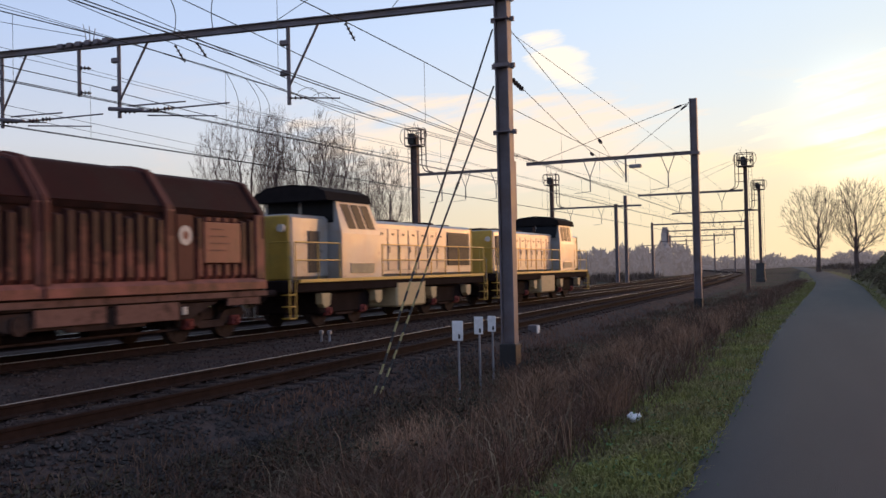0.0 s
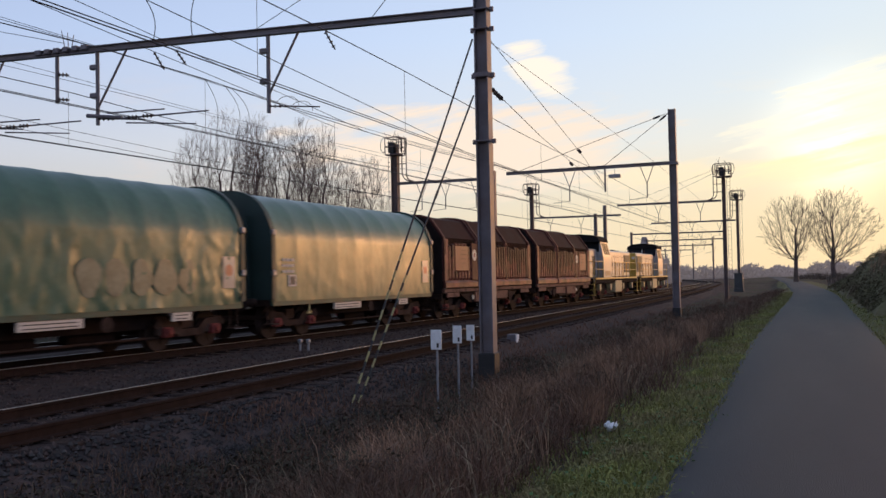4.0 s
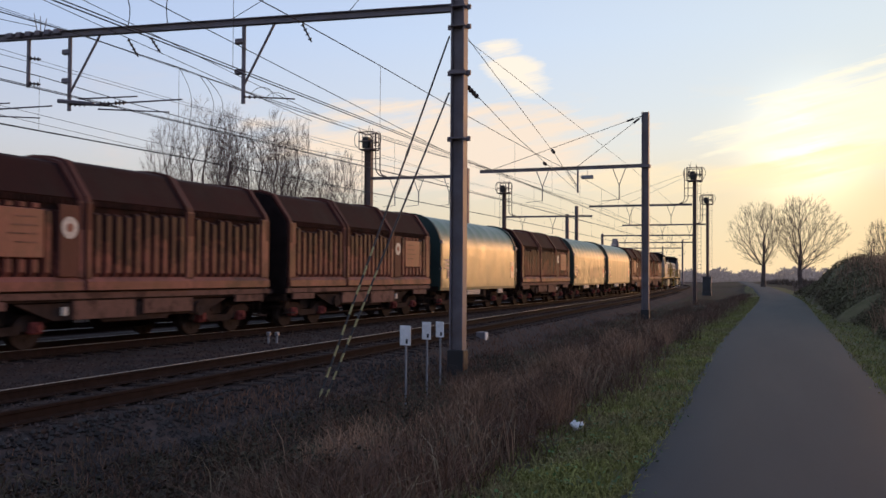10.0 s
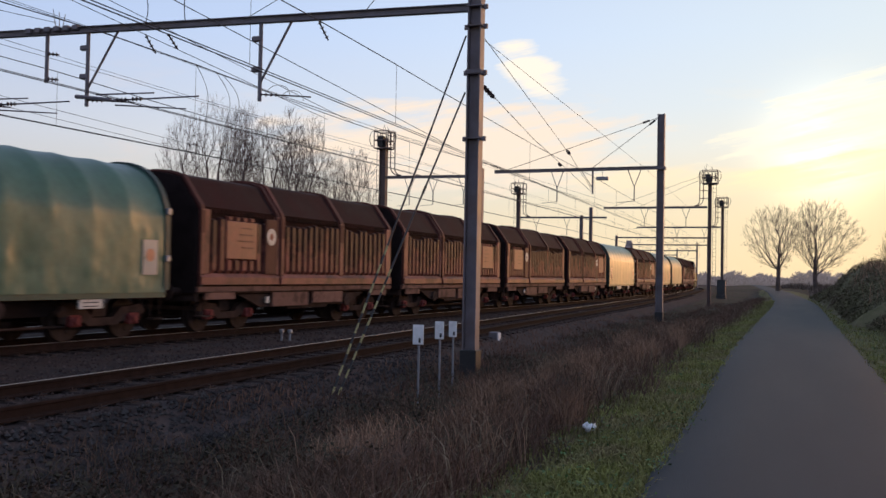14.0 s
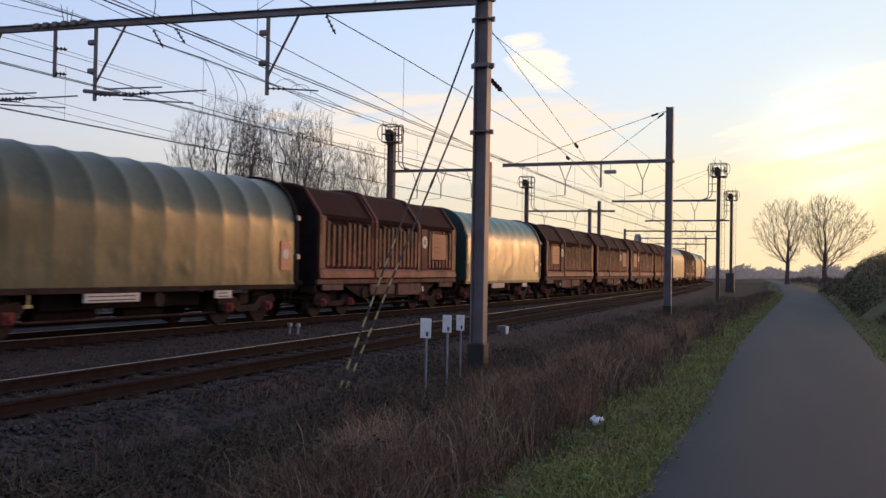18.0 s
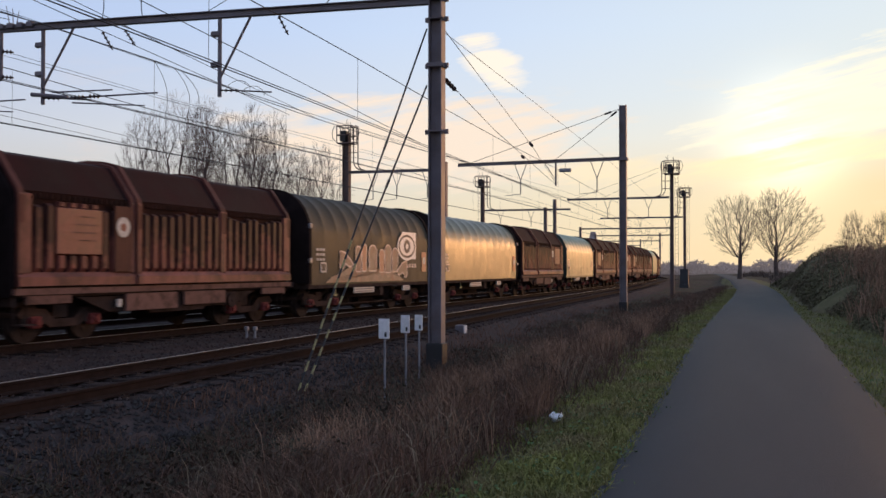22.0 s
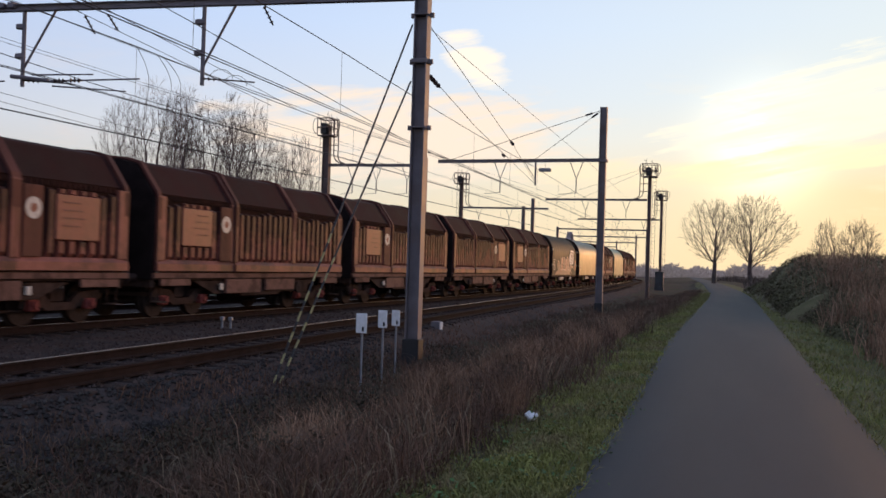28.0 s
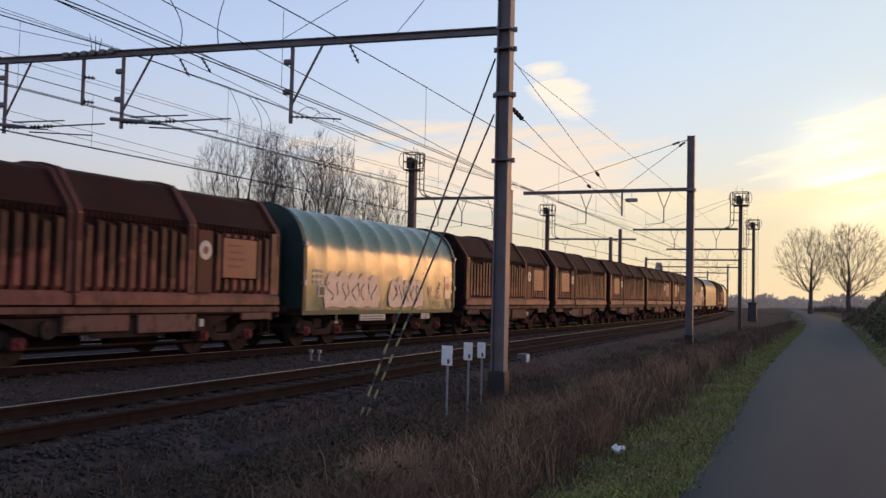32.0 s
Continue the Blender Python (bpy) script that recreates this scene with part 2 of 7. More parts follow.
M_BLACK = mat("black_paint", (0.018, 0.017, 0.018), 0.6, vary=0.3, scale=4, fine=40, bump=0.2)
M_WIRE = mat("wire", (0.045, 0.040, 0.042), 0.6, 0.6, vary=0.2, bump=0.0)
M_INSUL = mat("brown_insulator", (0.05, 0.03, 0.03), 0.3, vary=0.2, bump=0.0)
M_WHITE = mat("white_enamel", (0.72, 0.72, 0.74), 0.45, vary=0.08, scale=8, fine=60, bump=0.05, second=(0.5, 0.47, 0.42), second_amount=0.3, second_scale=6)
M_GALV = mat("galvanised_post", (0.24, 0.24, 0.265), 0.5, 0.5, vary=0.15, scale=8, fine=80, bump=0.1)
M_YELLOW = mat("yellow_paint", (0.34, 0.29, 0.12), 0.5, vary=0.15, scale=5, fine=50, bump=0.1)
M_BAG = mat("white_plastic", (0.75, 0.75, 0.78), 0.4, vary=0.1, scale=20, fine=80, bump=0.2)

M_HOOD = mat("red_brown_hood_steel", (0.115, 0.038, 0.030), 0.7, 0.0, spec=0.2, vary=0.35, scale=0.9, fine=22, bump=0.25,
             second=(0.040, 0.016, 0.014), second_amount=0.7, second_scale=0.9, by_object=0.4, stretch=(1, 1.0, 0.45))
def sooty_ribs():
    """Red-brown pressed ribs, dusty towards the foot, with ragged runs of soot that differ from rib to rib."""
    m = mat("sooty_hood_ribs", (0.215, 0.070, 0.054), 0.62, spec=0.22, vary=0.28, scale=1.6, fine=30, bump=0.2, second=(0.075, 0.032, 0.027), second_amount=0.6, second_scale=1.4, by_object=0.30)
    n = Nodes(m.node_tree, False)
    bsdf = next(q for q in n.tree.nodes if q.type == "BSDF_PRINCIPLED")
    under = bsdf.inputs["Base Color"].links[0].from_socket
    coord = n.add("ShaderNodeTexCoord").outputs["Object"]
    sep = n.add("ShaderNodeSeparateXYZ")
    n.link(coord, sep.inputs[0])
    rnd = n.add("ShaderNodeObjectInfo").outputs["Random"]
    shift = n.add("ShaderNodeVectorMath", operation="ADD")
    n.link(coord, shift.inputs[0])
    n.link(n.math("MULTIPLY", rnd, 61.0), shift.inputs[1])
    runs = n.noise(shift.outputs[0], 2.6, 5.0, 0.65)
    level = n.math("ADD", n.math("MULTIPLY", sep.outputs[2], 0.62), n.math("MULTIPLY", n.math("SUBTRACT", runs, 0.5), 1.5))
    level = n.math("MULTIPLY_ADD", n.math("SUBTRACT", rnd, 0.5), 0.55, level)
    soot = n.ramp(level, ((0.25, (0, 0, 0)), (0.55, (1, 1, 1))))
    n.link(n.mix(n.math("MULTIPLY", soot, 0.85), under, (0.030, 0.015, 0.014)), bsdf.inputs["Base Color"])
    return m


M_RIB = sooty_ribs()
# base colour darkened for the shade in the slots between the ribs
M_SHEET = mat("soot_and_shade_side_sheet", (0.034, 0.014, 0.012), 0.9, vary=0.4, scale=1.5, fine=25, bump=0.2, spec=0.06, second=(0.014, 0.009, 0.009), second_amount=0.8, second_scale=1.2, by_object=0.3)
M_ROOF = mat("sooty_hood_roof", (0.028, 0.007, 0.007), 0.9, spec=0.2, vary=0.35, scale=0.8, fine=25, bump=0.2, second=(0.030, 0.014, 0.012), second_amount=0.6, second_scale=0.7, by_object=0.25)
M_FLANGE = mat("worn_hood_rim", (0.215, 0.074, 0.058), 0.6, spec=0.25, vary=0.30, scale=1.6, fine=30, bump=0.2, second=(0.060, 0.026, 0.022), second_amount=0.75, second_scale=1.0, by_object=0.35)
M_FRAME = mat("grimy_underframe", (0.042, 0.028, 0.025), 0.9, spec=0.06, vary=0.45, scale=2, fine=30, bump=0.3, second=(0.085, 0.048, 0.038), second_amount=0.5, second_scale=1.8, by_object=0.3)
M_PANEL = mat("dusty_underframe_panel", (0.205, 0.105, 0.085), 0.8, spec=0.15, vary=0.3, scale=2, fine=30, bump=0.25, second=(0.055, 0.030, 0.024), second_amount=0.8, second_scale=2.0, by_object=0.3)
M_WHEEL = mat("wheel_steel", (0.040, 0.028, 0.025), 0.85, 0.0, spec=0.08, vary=0.3, scale=5, fine=40, bump=0.2)
M_AXBOX = mat("rusty_red_axle_box", (0.20, 0.050, 0.046), 0.8, spec=0.1, vary=0.3, scale=8, fine=40, bump=0.2)
M_ENDDARK = mat("dark_end_wall", (0.020, 0.014, 0.014), 0.9, spec=0.04, vary=0.3, scale=2, fine=30, bump=0.2)
M_PLATE = mat("stencilled_plate", (0.225, 0.072, 0.050), 0.6, vary=0.2, scale=3, fine=40, bump=0.1)
M_DISC = mat("pale_disc", (0.55, 0.50, 0.46), 0.6, vary=0.2, scale=10, fine=40, bump=0.05)
M_TARP = mat("green_pvc_tarpaulin", (0.042, 0.104, 0.072), 0.37, vary=0.18, scale=1.1, fine=6, bump=0.10, second=(0.06, 0.13, 0.10), second_amount=0.5, second_scale=0.8, spec=0.42, by_object=0.2)
M_TARPSATIN = mat("satin_olive_tarpaulin", (0.060, 0.070, 0.047), 0.36, vary=0.2, scale=1.2, fine=8, bump=0.10, spec=0.32)
M_TARPOLD = mat("faded_olive_tarpaulin", (0.056, 0.049, 0.034), 0.62, vary=0.2, scale=1.2, fine=8, bump=0.08, second=(0.056, 0.046, 0.036), second_amount=0.6, second_scale=0.9, spec=0.22, by_object=0.15)
M_GREENEND = mat("dark_green_end_wall", (0.012, 0.032, 0.030), 0.6, vary=0.25, scale=2, fine=30, bump=0.15)
M_GREENSILL = mat("green_sill", (0.022, 0.060, 0.046), 0.6, vary=0.3, scale=2, fine=30, bump=0.2)
M_TARPDULL = mat("weathered_green_tarpaulin", (0.055, 0.130, 0.098), 0.29, vary=0.15, scale=1.1, fine=6, bump=0.08, second=(0.062, 0.138, 0.104), second_amount=0.5, second_scale=0.8, spec=0.40)
M_FAINT = mat("faint_spray_paint", (0.11, 0.13, 0.10), 0.4, vary=0.3, scale=3, fine=12, bump=0.0)
M_GRAFFDIM = mat("faded_pink_spray_paint", (0.34, 0.225, 0.15), 0.6, vary=0.3, scale=3, fine=12, bump=0.0, second=(0.36, 0.15, 0.09), second_amount=0.7, second_scale=1.6)
M_GRAFF = mat("pale_spray_paint", (0.80, 0.56, 0.44), 0.55, vary=0.15, scale=4, fine=20, bump=0.0)
M_GRAFF2 = mat("orange_spray_paint", (0.48, 0.19, 0.11), 0.55, vary=0.2, scale=4, fine=20, bump=0.0)
M_OUTLINE = mat("dark_spray_paint", (0.05, 0.045, 0.05), 0.6, vary=0.2, bump=0.0)
M_LOCOGREY = mat("light_grey_loco_paint", (0.32, 0.31, 0.31), 0.32, vary=0.12, scale=1.5, fine=30, bump=0.06, second=(0.33, 0.26, 0.20), second_amount=0.6, second_scale=1.3)
M_LOCOYELLOW = mat("yellow_loco_paint", (0.44, 0.28, 0.045), 0.45, vary=0.15, scale=2, fine=30, bump=0.06, second=(0.3, 0.24, 0.06), second_amount=0.5, second_scale=1.6)
M_LOCOROOF = mat("black_cab_roof", (0.014, 0.012, 0.013), 0.95, spec=0.1, vary=0.3, scale=3, fine=30, bump=0.15)
M_GLASS = mat("dark_cab_glass", (0.012, 0.013, 0.016), 0.4, vary=0.1, scale=2, fine=8, bump=0.0, spec=0.08)
M_GRILLE = mat("radiator_grille", (0.030, 0.028, 0.028), 0.6, vary=0.3, scale=4, fine=60, bump=0.4)
M_TANK = mat("dusty_fuel_tank", (0.50, 0.39, 0.22), 0.65, vary=0.2, scale=2, fine=30, bump=0.12, second=(0.22, 0.17, 0.13), second_amount=0.5, second_scale=2)

M_BARK = mat("bark", (0.085, 0.062, 0.052), 0.9, vary=0.3, scale=1.5, fine=15, bump=0.4)
M_TWIG = mat("bare_twigs", (0.122, 0.090, 0.086), 0.95, spec=0.05, vary=0.3, scale=0.4, fine=4, bump=0.0)
# pale colour and weak emission stand in for mist over the woods
M_FARTWIG = mat("haze_glow_far_woods", (0.240, 0.200, 0.195), 0.9, vary=0.15, scale=0.05, fine=0.5, bump=0.0, emit=0.32)
M_DRY = mat("dry_stalks", (0.120, 0.078, 0.058), 0.95, spec=0.05, vary=0.5, scale=0.9, fine=6, bump=0.0, by_island=0.6)
M_STRAW = mat("pale_straw", (0.205, 0.155, 0.105), 0.9, spec=0.1, vary=0.3, scale=0.9, fine=6, bump=0.0, by_island=0.8)
M_SHRUB = mat("dead_stems", (0.150, 0.088, 0.064), 0.95, spec=0.05, vary=0.35, scale=0.5, fine=6, bump=0.0, by_island=0.8)
M_SCRUB = mat("winter_scrub", (0.13, 0.098, 0.080), 0.95, spec=0.05, vary=0.3, scale=0.2, fine=3, bump=0.0, by_island=0.8)
M_GRASS = mat("verge_grass", (0.192, 0.194, 0.064), 0.9, spec=0.08, vary=0.40, scale=0.7, fine=5, bump=0.0, by_island=0.8, second=(0.23, 0.185, 0.10), second_amount=0.85, second_scale=0.9)
M_LEAFY = mat("broad_green_leaves", (0.060, 0.120, 0.030), 0.7, vary=0.3, scale=2, fine=10, bump=0.0, by_island=0.7)
M_VERGE = mat("mossy_verge_soil", (0.100, 0.104, 0.044), 0.95, vary=0.45, scale=1.2, fine=30, bump=0.6, spec=0.1, second=(0.110, 0.085, 0.055), second_amount=0.85, second_scale=0.6)
M_BROWNWEED = mat("tall_brown_weeds", (0.27, 0.165, 0.11), 0.95, spec=0.05, vary=0.4, scale=0.4, fine=6, bump=0.0, by_island=0.9)
M_IVY = mat("bramble_leaves", (0.098, 0.090, 0.048), 0.85, spec=0.12, vary=0.4, scale=0.8, fine=6, bump=0.0, by_island=0.9, second=(0.098, 0.066, 0.046), second_amount=0.6, second_scale=0.5)
M_BRAMBLE = mat("dark_bramble_leaves", (0.060, 0.052, 0.034), 0.8, spec=0.15, vary=0.4, scale=0.8, fine=6, bump=0.0, by_island=0.9, second=(0.085, 0.040, 0.032), second_amount=0.6, second_scale=0.8)
M_CABINET = mat("dark_blue_grey_cabinet", (0.034, 0.035, 0.040), 0.55, vary=0.2, scale=2, fine=30, bump=0.1)
# wall and roof are lightened in base colour to read as hazy distance
M_WALLFAR = mat("haze_pale_plaster_wall", (0.42, 0.36, 0.34), 0.9, vary=0.15, scale=0.5, fine=4, bump=0.1)
M_ROOFFAR = mat("haze_pale_roof_tiles", (0.30, 0.25, 0.25), 0.9, vary=0.2, scale=1, fine=6, bump=0.1)


# ---- mesh helpers ----
def box(bm, x0, x1, y0, y1, z0, z1):
    v = [bm.verts.new((x, y, z)) for x in (x0, x1) for y in (y0, y1) for z in (z0, z1)]
    for f in ((0, 1, 3, 2), (4, 6, 7, 5), (0, 4, 5, 1), (2, 3, 7, 6), (0, 2, 6, 4), (1, 5, 7, 3)):
        bm.faces.new([v[k] for k in f])
    return v


def bevelled(bm, x0, x1, y0, y1, z0, z1, r=0.02):
    """A box with chamfered edges."""
    part_bm = bmesh.new()
    box(part_bm, x0, x1, y0, y1, z0, z1)
    bmesh.ops.bevel(part_bm, geom=part_bm.edges[:], offset=r, segments=1, affect="EDGES")
    data = bpy.data.meshes.new("tmp")
    part_bm.to_mesh(data)
    part_bm.free()
    bm.from_mesh(data)
    bpy.data.meshes.remove(data)


def tube(bm, a, b, r0, r1=None, sides=6, caps=True):
    """A tapered rod from a to b."""
    a, b = Vector(a), Vector(b)
    r1 = r0 if r1 is None else r1
    axis = (b - a).normalized()
    side = axis.orthogonal().normalized()
    other = axis.cross(side)
    rings = []
    for p, r in ((a, r0), (b, r1)):
        rings.append([bm.verts.new(p + (side * math.cos(k * math.tau / sides) + other * math.sin(k * math.tau / sides)) * r) for k in range(sides)])
    for k in range(sides):
        bm.faces.new((rings[0][k], rings[0][(k + 1) % sides], rings[1][(k + 1) % sides], rings[1][k]))
    if caps:
        bm.faces.new(rings[0][::-1])
        bm.faces.new(rings[1])


def rod(bm, points, r, sides=5):
    """One continuous round bar through the points."""
    points = [Vector(p) for p in points]
    rings = []
    for k, p in enumerate(points):
        axis = (points[min(k + 1, len(points) - 1)] - points[max(k - 1, 0)]).normalized()
        ref = Vector((0, 0, 1)) if abs(axis.z) < 0.9 else Vector((1, 0, 0))
        side = axis.cross(ref).normalized()
        other = axis.cross(side)
        rings.append([bm.verts.new(p + (side * math.cos(i * math.tau / sides) + other * math.sin(i * math.tau / sides)) * r) for i in range(sides)])
    for a, b in zip(rings, rings[1:]):
        for i in range(sides):
            bm.faces.new((a[i], a[(i + 1) % sides], b[(i + 1) % sides], b[i]))
    bm.faces.new(rings[0][::-1])
    bm.faces.new(rings[-1])


def extrude_profile(bm, profile, y0, y1, caps=True):
    """A closed profile of (x, z) points drawn out along y."""
    a = [bm.verts.new((x, y0, z)) for x, z in profile]
    b = [bm.verts.new((x, y1, z)) for x, z in profile]
    k = len(profile)
    for i in range(k):
        bm.faces.new((a[i], a[(i + 1) % k], b[(i + 1) % k], b[i]))
    if caps:
        bm.faces.new(a[::-1])
        bm.faces.new(b)


def finish(name, bm, material, smooth=False):
    bmesh.ops.recalc_face_normals(bm, faces=bm.faces[:])
    data = bpy.data.meshes.new(name)
    bm.to_mesh(data)
    bm.free()
    data.materials.append(material)
    if smooth:
        for p in data.polygons:
            p.use_smooth = True
    return data


def part(name, bm, material, parent, label="", smooth=False):
    ob = new(name, finish(name, bm, material, smooth))
    ob.parent = parent
    if label:
        ob["label"] = label
    return ob


def share(name, data, parent, m, label=""):
    """One more part on a mesh that is already there."""
    ob = new(name, data)
    ob.parent = parent
    ob.matrix_basis = m
    if label:
        ob["label"] = label
    return ob


def thing(name, label, category, group="", kind="", at=None):
    ob = tagged(new(name), label, category, group, kind)
    ob.empty_display_size = 0.2
    if at is not None:
        ob.matrix_basis = at
    return ob


def lerp_table(y, table):
    if y <= table[0][0]:
        return table[0][1]
    for (y0, v0), (y1, v1) in zip(table, table[1:]):
        if y <= y1:
            u = (y - y0) / (y1 - y0)
            return v0 + (v1 - v0) * u
    return table[-1][1]


# ---- plan: the lines of the place, in metres ----
EYE = 1.61


def line_x(s):
    """Centre of the line on which the train runs."""
    far = max(0.0, s - 115)
    return -16.2 + 0.055 * s - 0.0003 * s * s - 0.0006 * far * far


def line_turn(s):
    return math.degrees(-math.atan(0.055 - 0.0006 * s - 0.0012 * max(0.0, s - 115)))


NEAR_TABLE = ((-80, -9.1), (5, -9.15), (16, -9.17), (26, -9.42), (45, -9.82), (60, -9.98), (75, -10.3), (100, -11.1), (130, -12.4), (156, -13.9), (175, -16.3), (190, -19.3), (215, -24.0))


def near_x(y):
    """Centre of the side line, smoothed; it joins the train's line far off."""
    return sum(lerp_table(y + d, NEAR_TABLE) for d in (-8, -4, 0, 4, 8)) / 5


PATH_TABLE = ((-30, 0.4), (7, 0.22), (15, 0.06), (30, 0.0), (48, 0.05), (60, 0.10), (72, 0.02), (88, -0.35), (107, -1.05), (134, -1.95), (165, -3.4), (203, -5.4), (260, -8.4), (320, -11.8), (400, -17.0))


def path_x(y):
    return sum(lerp_table(y + d, PATH_TABLE) for d in (-10, -5, 0, 5, 10)) / 5


def path_half(y):
    """Half of the path's width, which opens out a little further on."""
    return 1.24 + 0.13 * min(1.0, max(0.0, (y - 12) / 12))


def ground_z(x, y):
    """Height of the ground: path level 0, a shallow ditch, the track bed, the fields beyond."""
    p = x - path_x(y)
    bump_ = 0.05 * noise.noise(Vector((x * 0.6, y * 0.6, 1.3))) + 0.02 * noise.noise(Vector((x * 2.1, y * 2.1, 4.0)))
    if p > 0:
        z = -0.02 if p < 1.5 else -0.02 - 0.10 * min(1, (p - 1.5) / 1.0) + 0.12 * min(1, max(0, (p - 2.6) / 4))
        soft = min(1, max(0, (p - 1.4) / 0.6))
        return z - 0.012 + bump_ * soft
    n = near_x(y)
    t = line_x(y)
    table = ((t - 60, -0.35), (t - 12, -0.5), (t - 7.4, -0.25), (t - 6.5, -0.22), (t + 1.8, -0.20), (max(t + 2.2, n - 2.0), -0.21), (n + 1.25, -0.20), (n + 1.95, -0.52),
             (max(n + 3.0, -6.0), -0.56), (-4.0, -0.46), (-2.6, -0.13), (path_x(y) - 1.7, -0.03), (path_x(y) - 1.2, -0.02))
    table = sorted(table)
    z = lerp_table(x, table)
    soft = min(1, max(0, (-p - 1.3) / 0.8))
    if n - 2 < x < n + 1.4 or t - 6 < x < t + 2:
        soft *= 0.4
    return z - 0.012 + bump_ * soft


# ---- ground, path ----
def build_ground():
    xs = [-2600, -1200, -600, -300, -170, -110, -80, -62] + [-50 + 2.0 * k for k in range(10)] + [-30 + 0.75 * k for k in range(22)]
    xs += [-13.4 + 0.3 * k for k in range(62)] + [5.6 + 1.0 * k for k in range(12)] + [20, 30, 45, 80, 150, 300, 600, 1200, 2600]
    ys = [-400, -120, -50, -20] + [-8 + 0.5 * k for k in range(100)] + [42 + 1.5 * k for k in range(50)] + [118 + 5 * k for k in range(20)]
    ys += [225, 250, 300, 370, 480, 700, 1100, 1800, 2800, 4300]
    verts = [(x, y, ground_z(x, y)) for y in ys for x in xs]
    w = len(xs)
    faces = [(j * w + i, j * w + i + 1, (j + 1) * w + i + 1, (j + 1) * w + i) for j in range(len(ys) - 1) for i in range(w - 1)]
    data = bpy.data.meshes.new("ground")
    data.from_pydata(verts, [], faces)
    data.materials.append(M_SOIL)
    data.materials.append(M_BALLAST)
    data.materials.append(M_VERGE)
    for p in data.polygons:
        p.use_smooth = True
        c = p.center
        if -8 < c.y + 60 and c.y < 400 and line_x(c.y) - 7.2 < c.x < near_x(c.y) + 2.3:
            p.material_index = 1
        side = c.x - path_x(c.y)
        if -60 < c.y < 170 and (-2.3 + 0.3 * noise.noise(Vector((0, c.y * 0.3, 2))) < side < 0 or 0 < side < 3.1):
            p.material_index = 2
    ob = tagged(new("ground", data), "winter ground of dark soil, dead grass and track ballast", "ground", kind="structure")
    # the asphalt path lies on it as a thin slab
    bm = bmesh.new()
    rows = []
    y = -25.0
    while y < 330:
        c = path_x(y)
        wob = 0.05 * noise.noise(Vector((0, y * 0.7, 0))), 0.05 * noise.noise(Vector((9, y * 0.7, 0)))
        hw = path_half(y)
        offs = (-hw - 0.08 + wob[0], -hw + wob[0], -0.6, 0, 0.6, hw + wob[1], hw + 0.08 + wob[1])
        hs = (-0.06, 0.0, 0.012, 0.02, 0.012, 0.0, -0.06)
        rows.append([bm.verts.new((c + o, y, h)) for o, h in zip(offs, hs)])
        y += 0.6 if y < 40 else 2.5
    for a, b in zip(rows, rows[1:]):
        for k in range(6):
            bm.faces.new((a[k], a[k + 1], b[k + 1], b[k]))
    path = tagged(new("pavement", finish("pavement", bm, M_ASPHALT, True)), "grey asphalt cycle path between grass verges", "path", kind="structure")
    return ob, path


build_ground()

RAIL_PROFILE = ((-0.075, -0.172), (0.075, -0.172), (0.075, -0.160), (0.012, -0.135), (0.010, -0.050), (0.036, -0.038), (0.036, -0.006), (0.030, 0.0),
                (-0.030, 0.0), (-0.036, -0.006), (-0.036, -0.038), (-0.010, -0.050), (-0.012, -0.135), (-0.075, -0.160))


def sweep(bm, profile, points):
    """A profile of (sideways, up) swept along ground points (x, y, z)."""
    rings = []
    for k, p in enumerate(points):
        a, b = Vector(points[max(k - 1, 0)]), Vector(points[min(k + 1, len(points) - 1)])
        d = (b - a)
        side = Vector((d.y, -d.x, 0)).normalized()
        rings.append([bm.verts.new(Vector(p) + side * u + Vector((0, 0, v))) for u, v in profile])
    n = len(profile)
    for a, b in zip(rings, rings[1:]):
        for i in range(n):
            bm.faces.new((a[i], a[(i + 1) % n], b[(i + 1) % n], b[i]))
    bm.faces.new(rings[0][::-1])
    bm.faces.new(rings[-1])


def build_track(label, centre, y0, y1, shiny=True):
    track = thing("railway_track", label, "track", "railway tracks", at=pose(0, 0, 0))
    ys = []
    y = y0
    while y <= y1:
        ys.append(y)
        y += 3.0 if y < 150 else 8.0
    for side in (-0.755, 0.755):
        bm = bmesh.new()
        pts = [(centre(y) + side, y, 0.0) for y in ys]
        sweep(bm, RAIL_PROFILE, pts)
        rail = part("rail", bm, M_RAIL, track, "rusty steel rail")
        if shiny is True or shiny == side:
            bm = bmesh.new()
            sweep(bm, ((-0.020, 0.0005), (0.020, 0.0005), (0.018, 0.004), (-0.018, 0.004)), pts)
            part("rail_head", bm, M_RAILTOP, rail, "bright worn running surface")
    return track


TRACK_NEAR = build_track("unused side track with rusty rails and old sleepers", near_x, -60, 205, -0.755)
TRACK_TRAIN = build_track("main track on which the freight train runs", line_x, -60, 330)
TRACK_FAR = build_track("further main track beyond the train", lambda y: line_x(y) - 4.5, -60, 330)


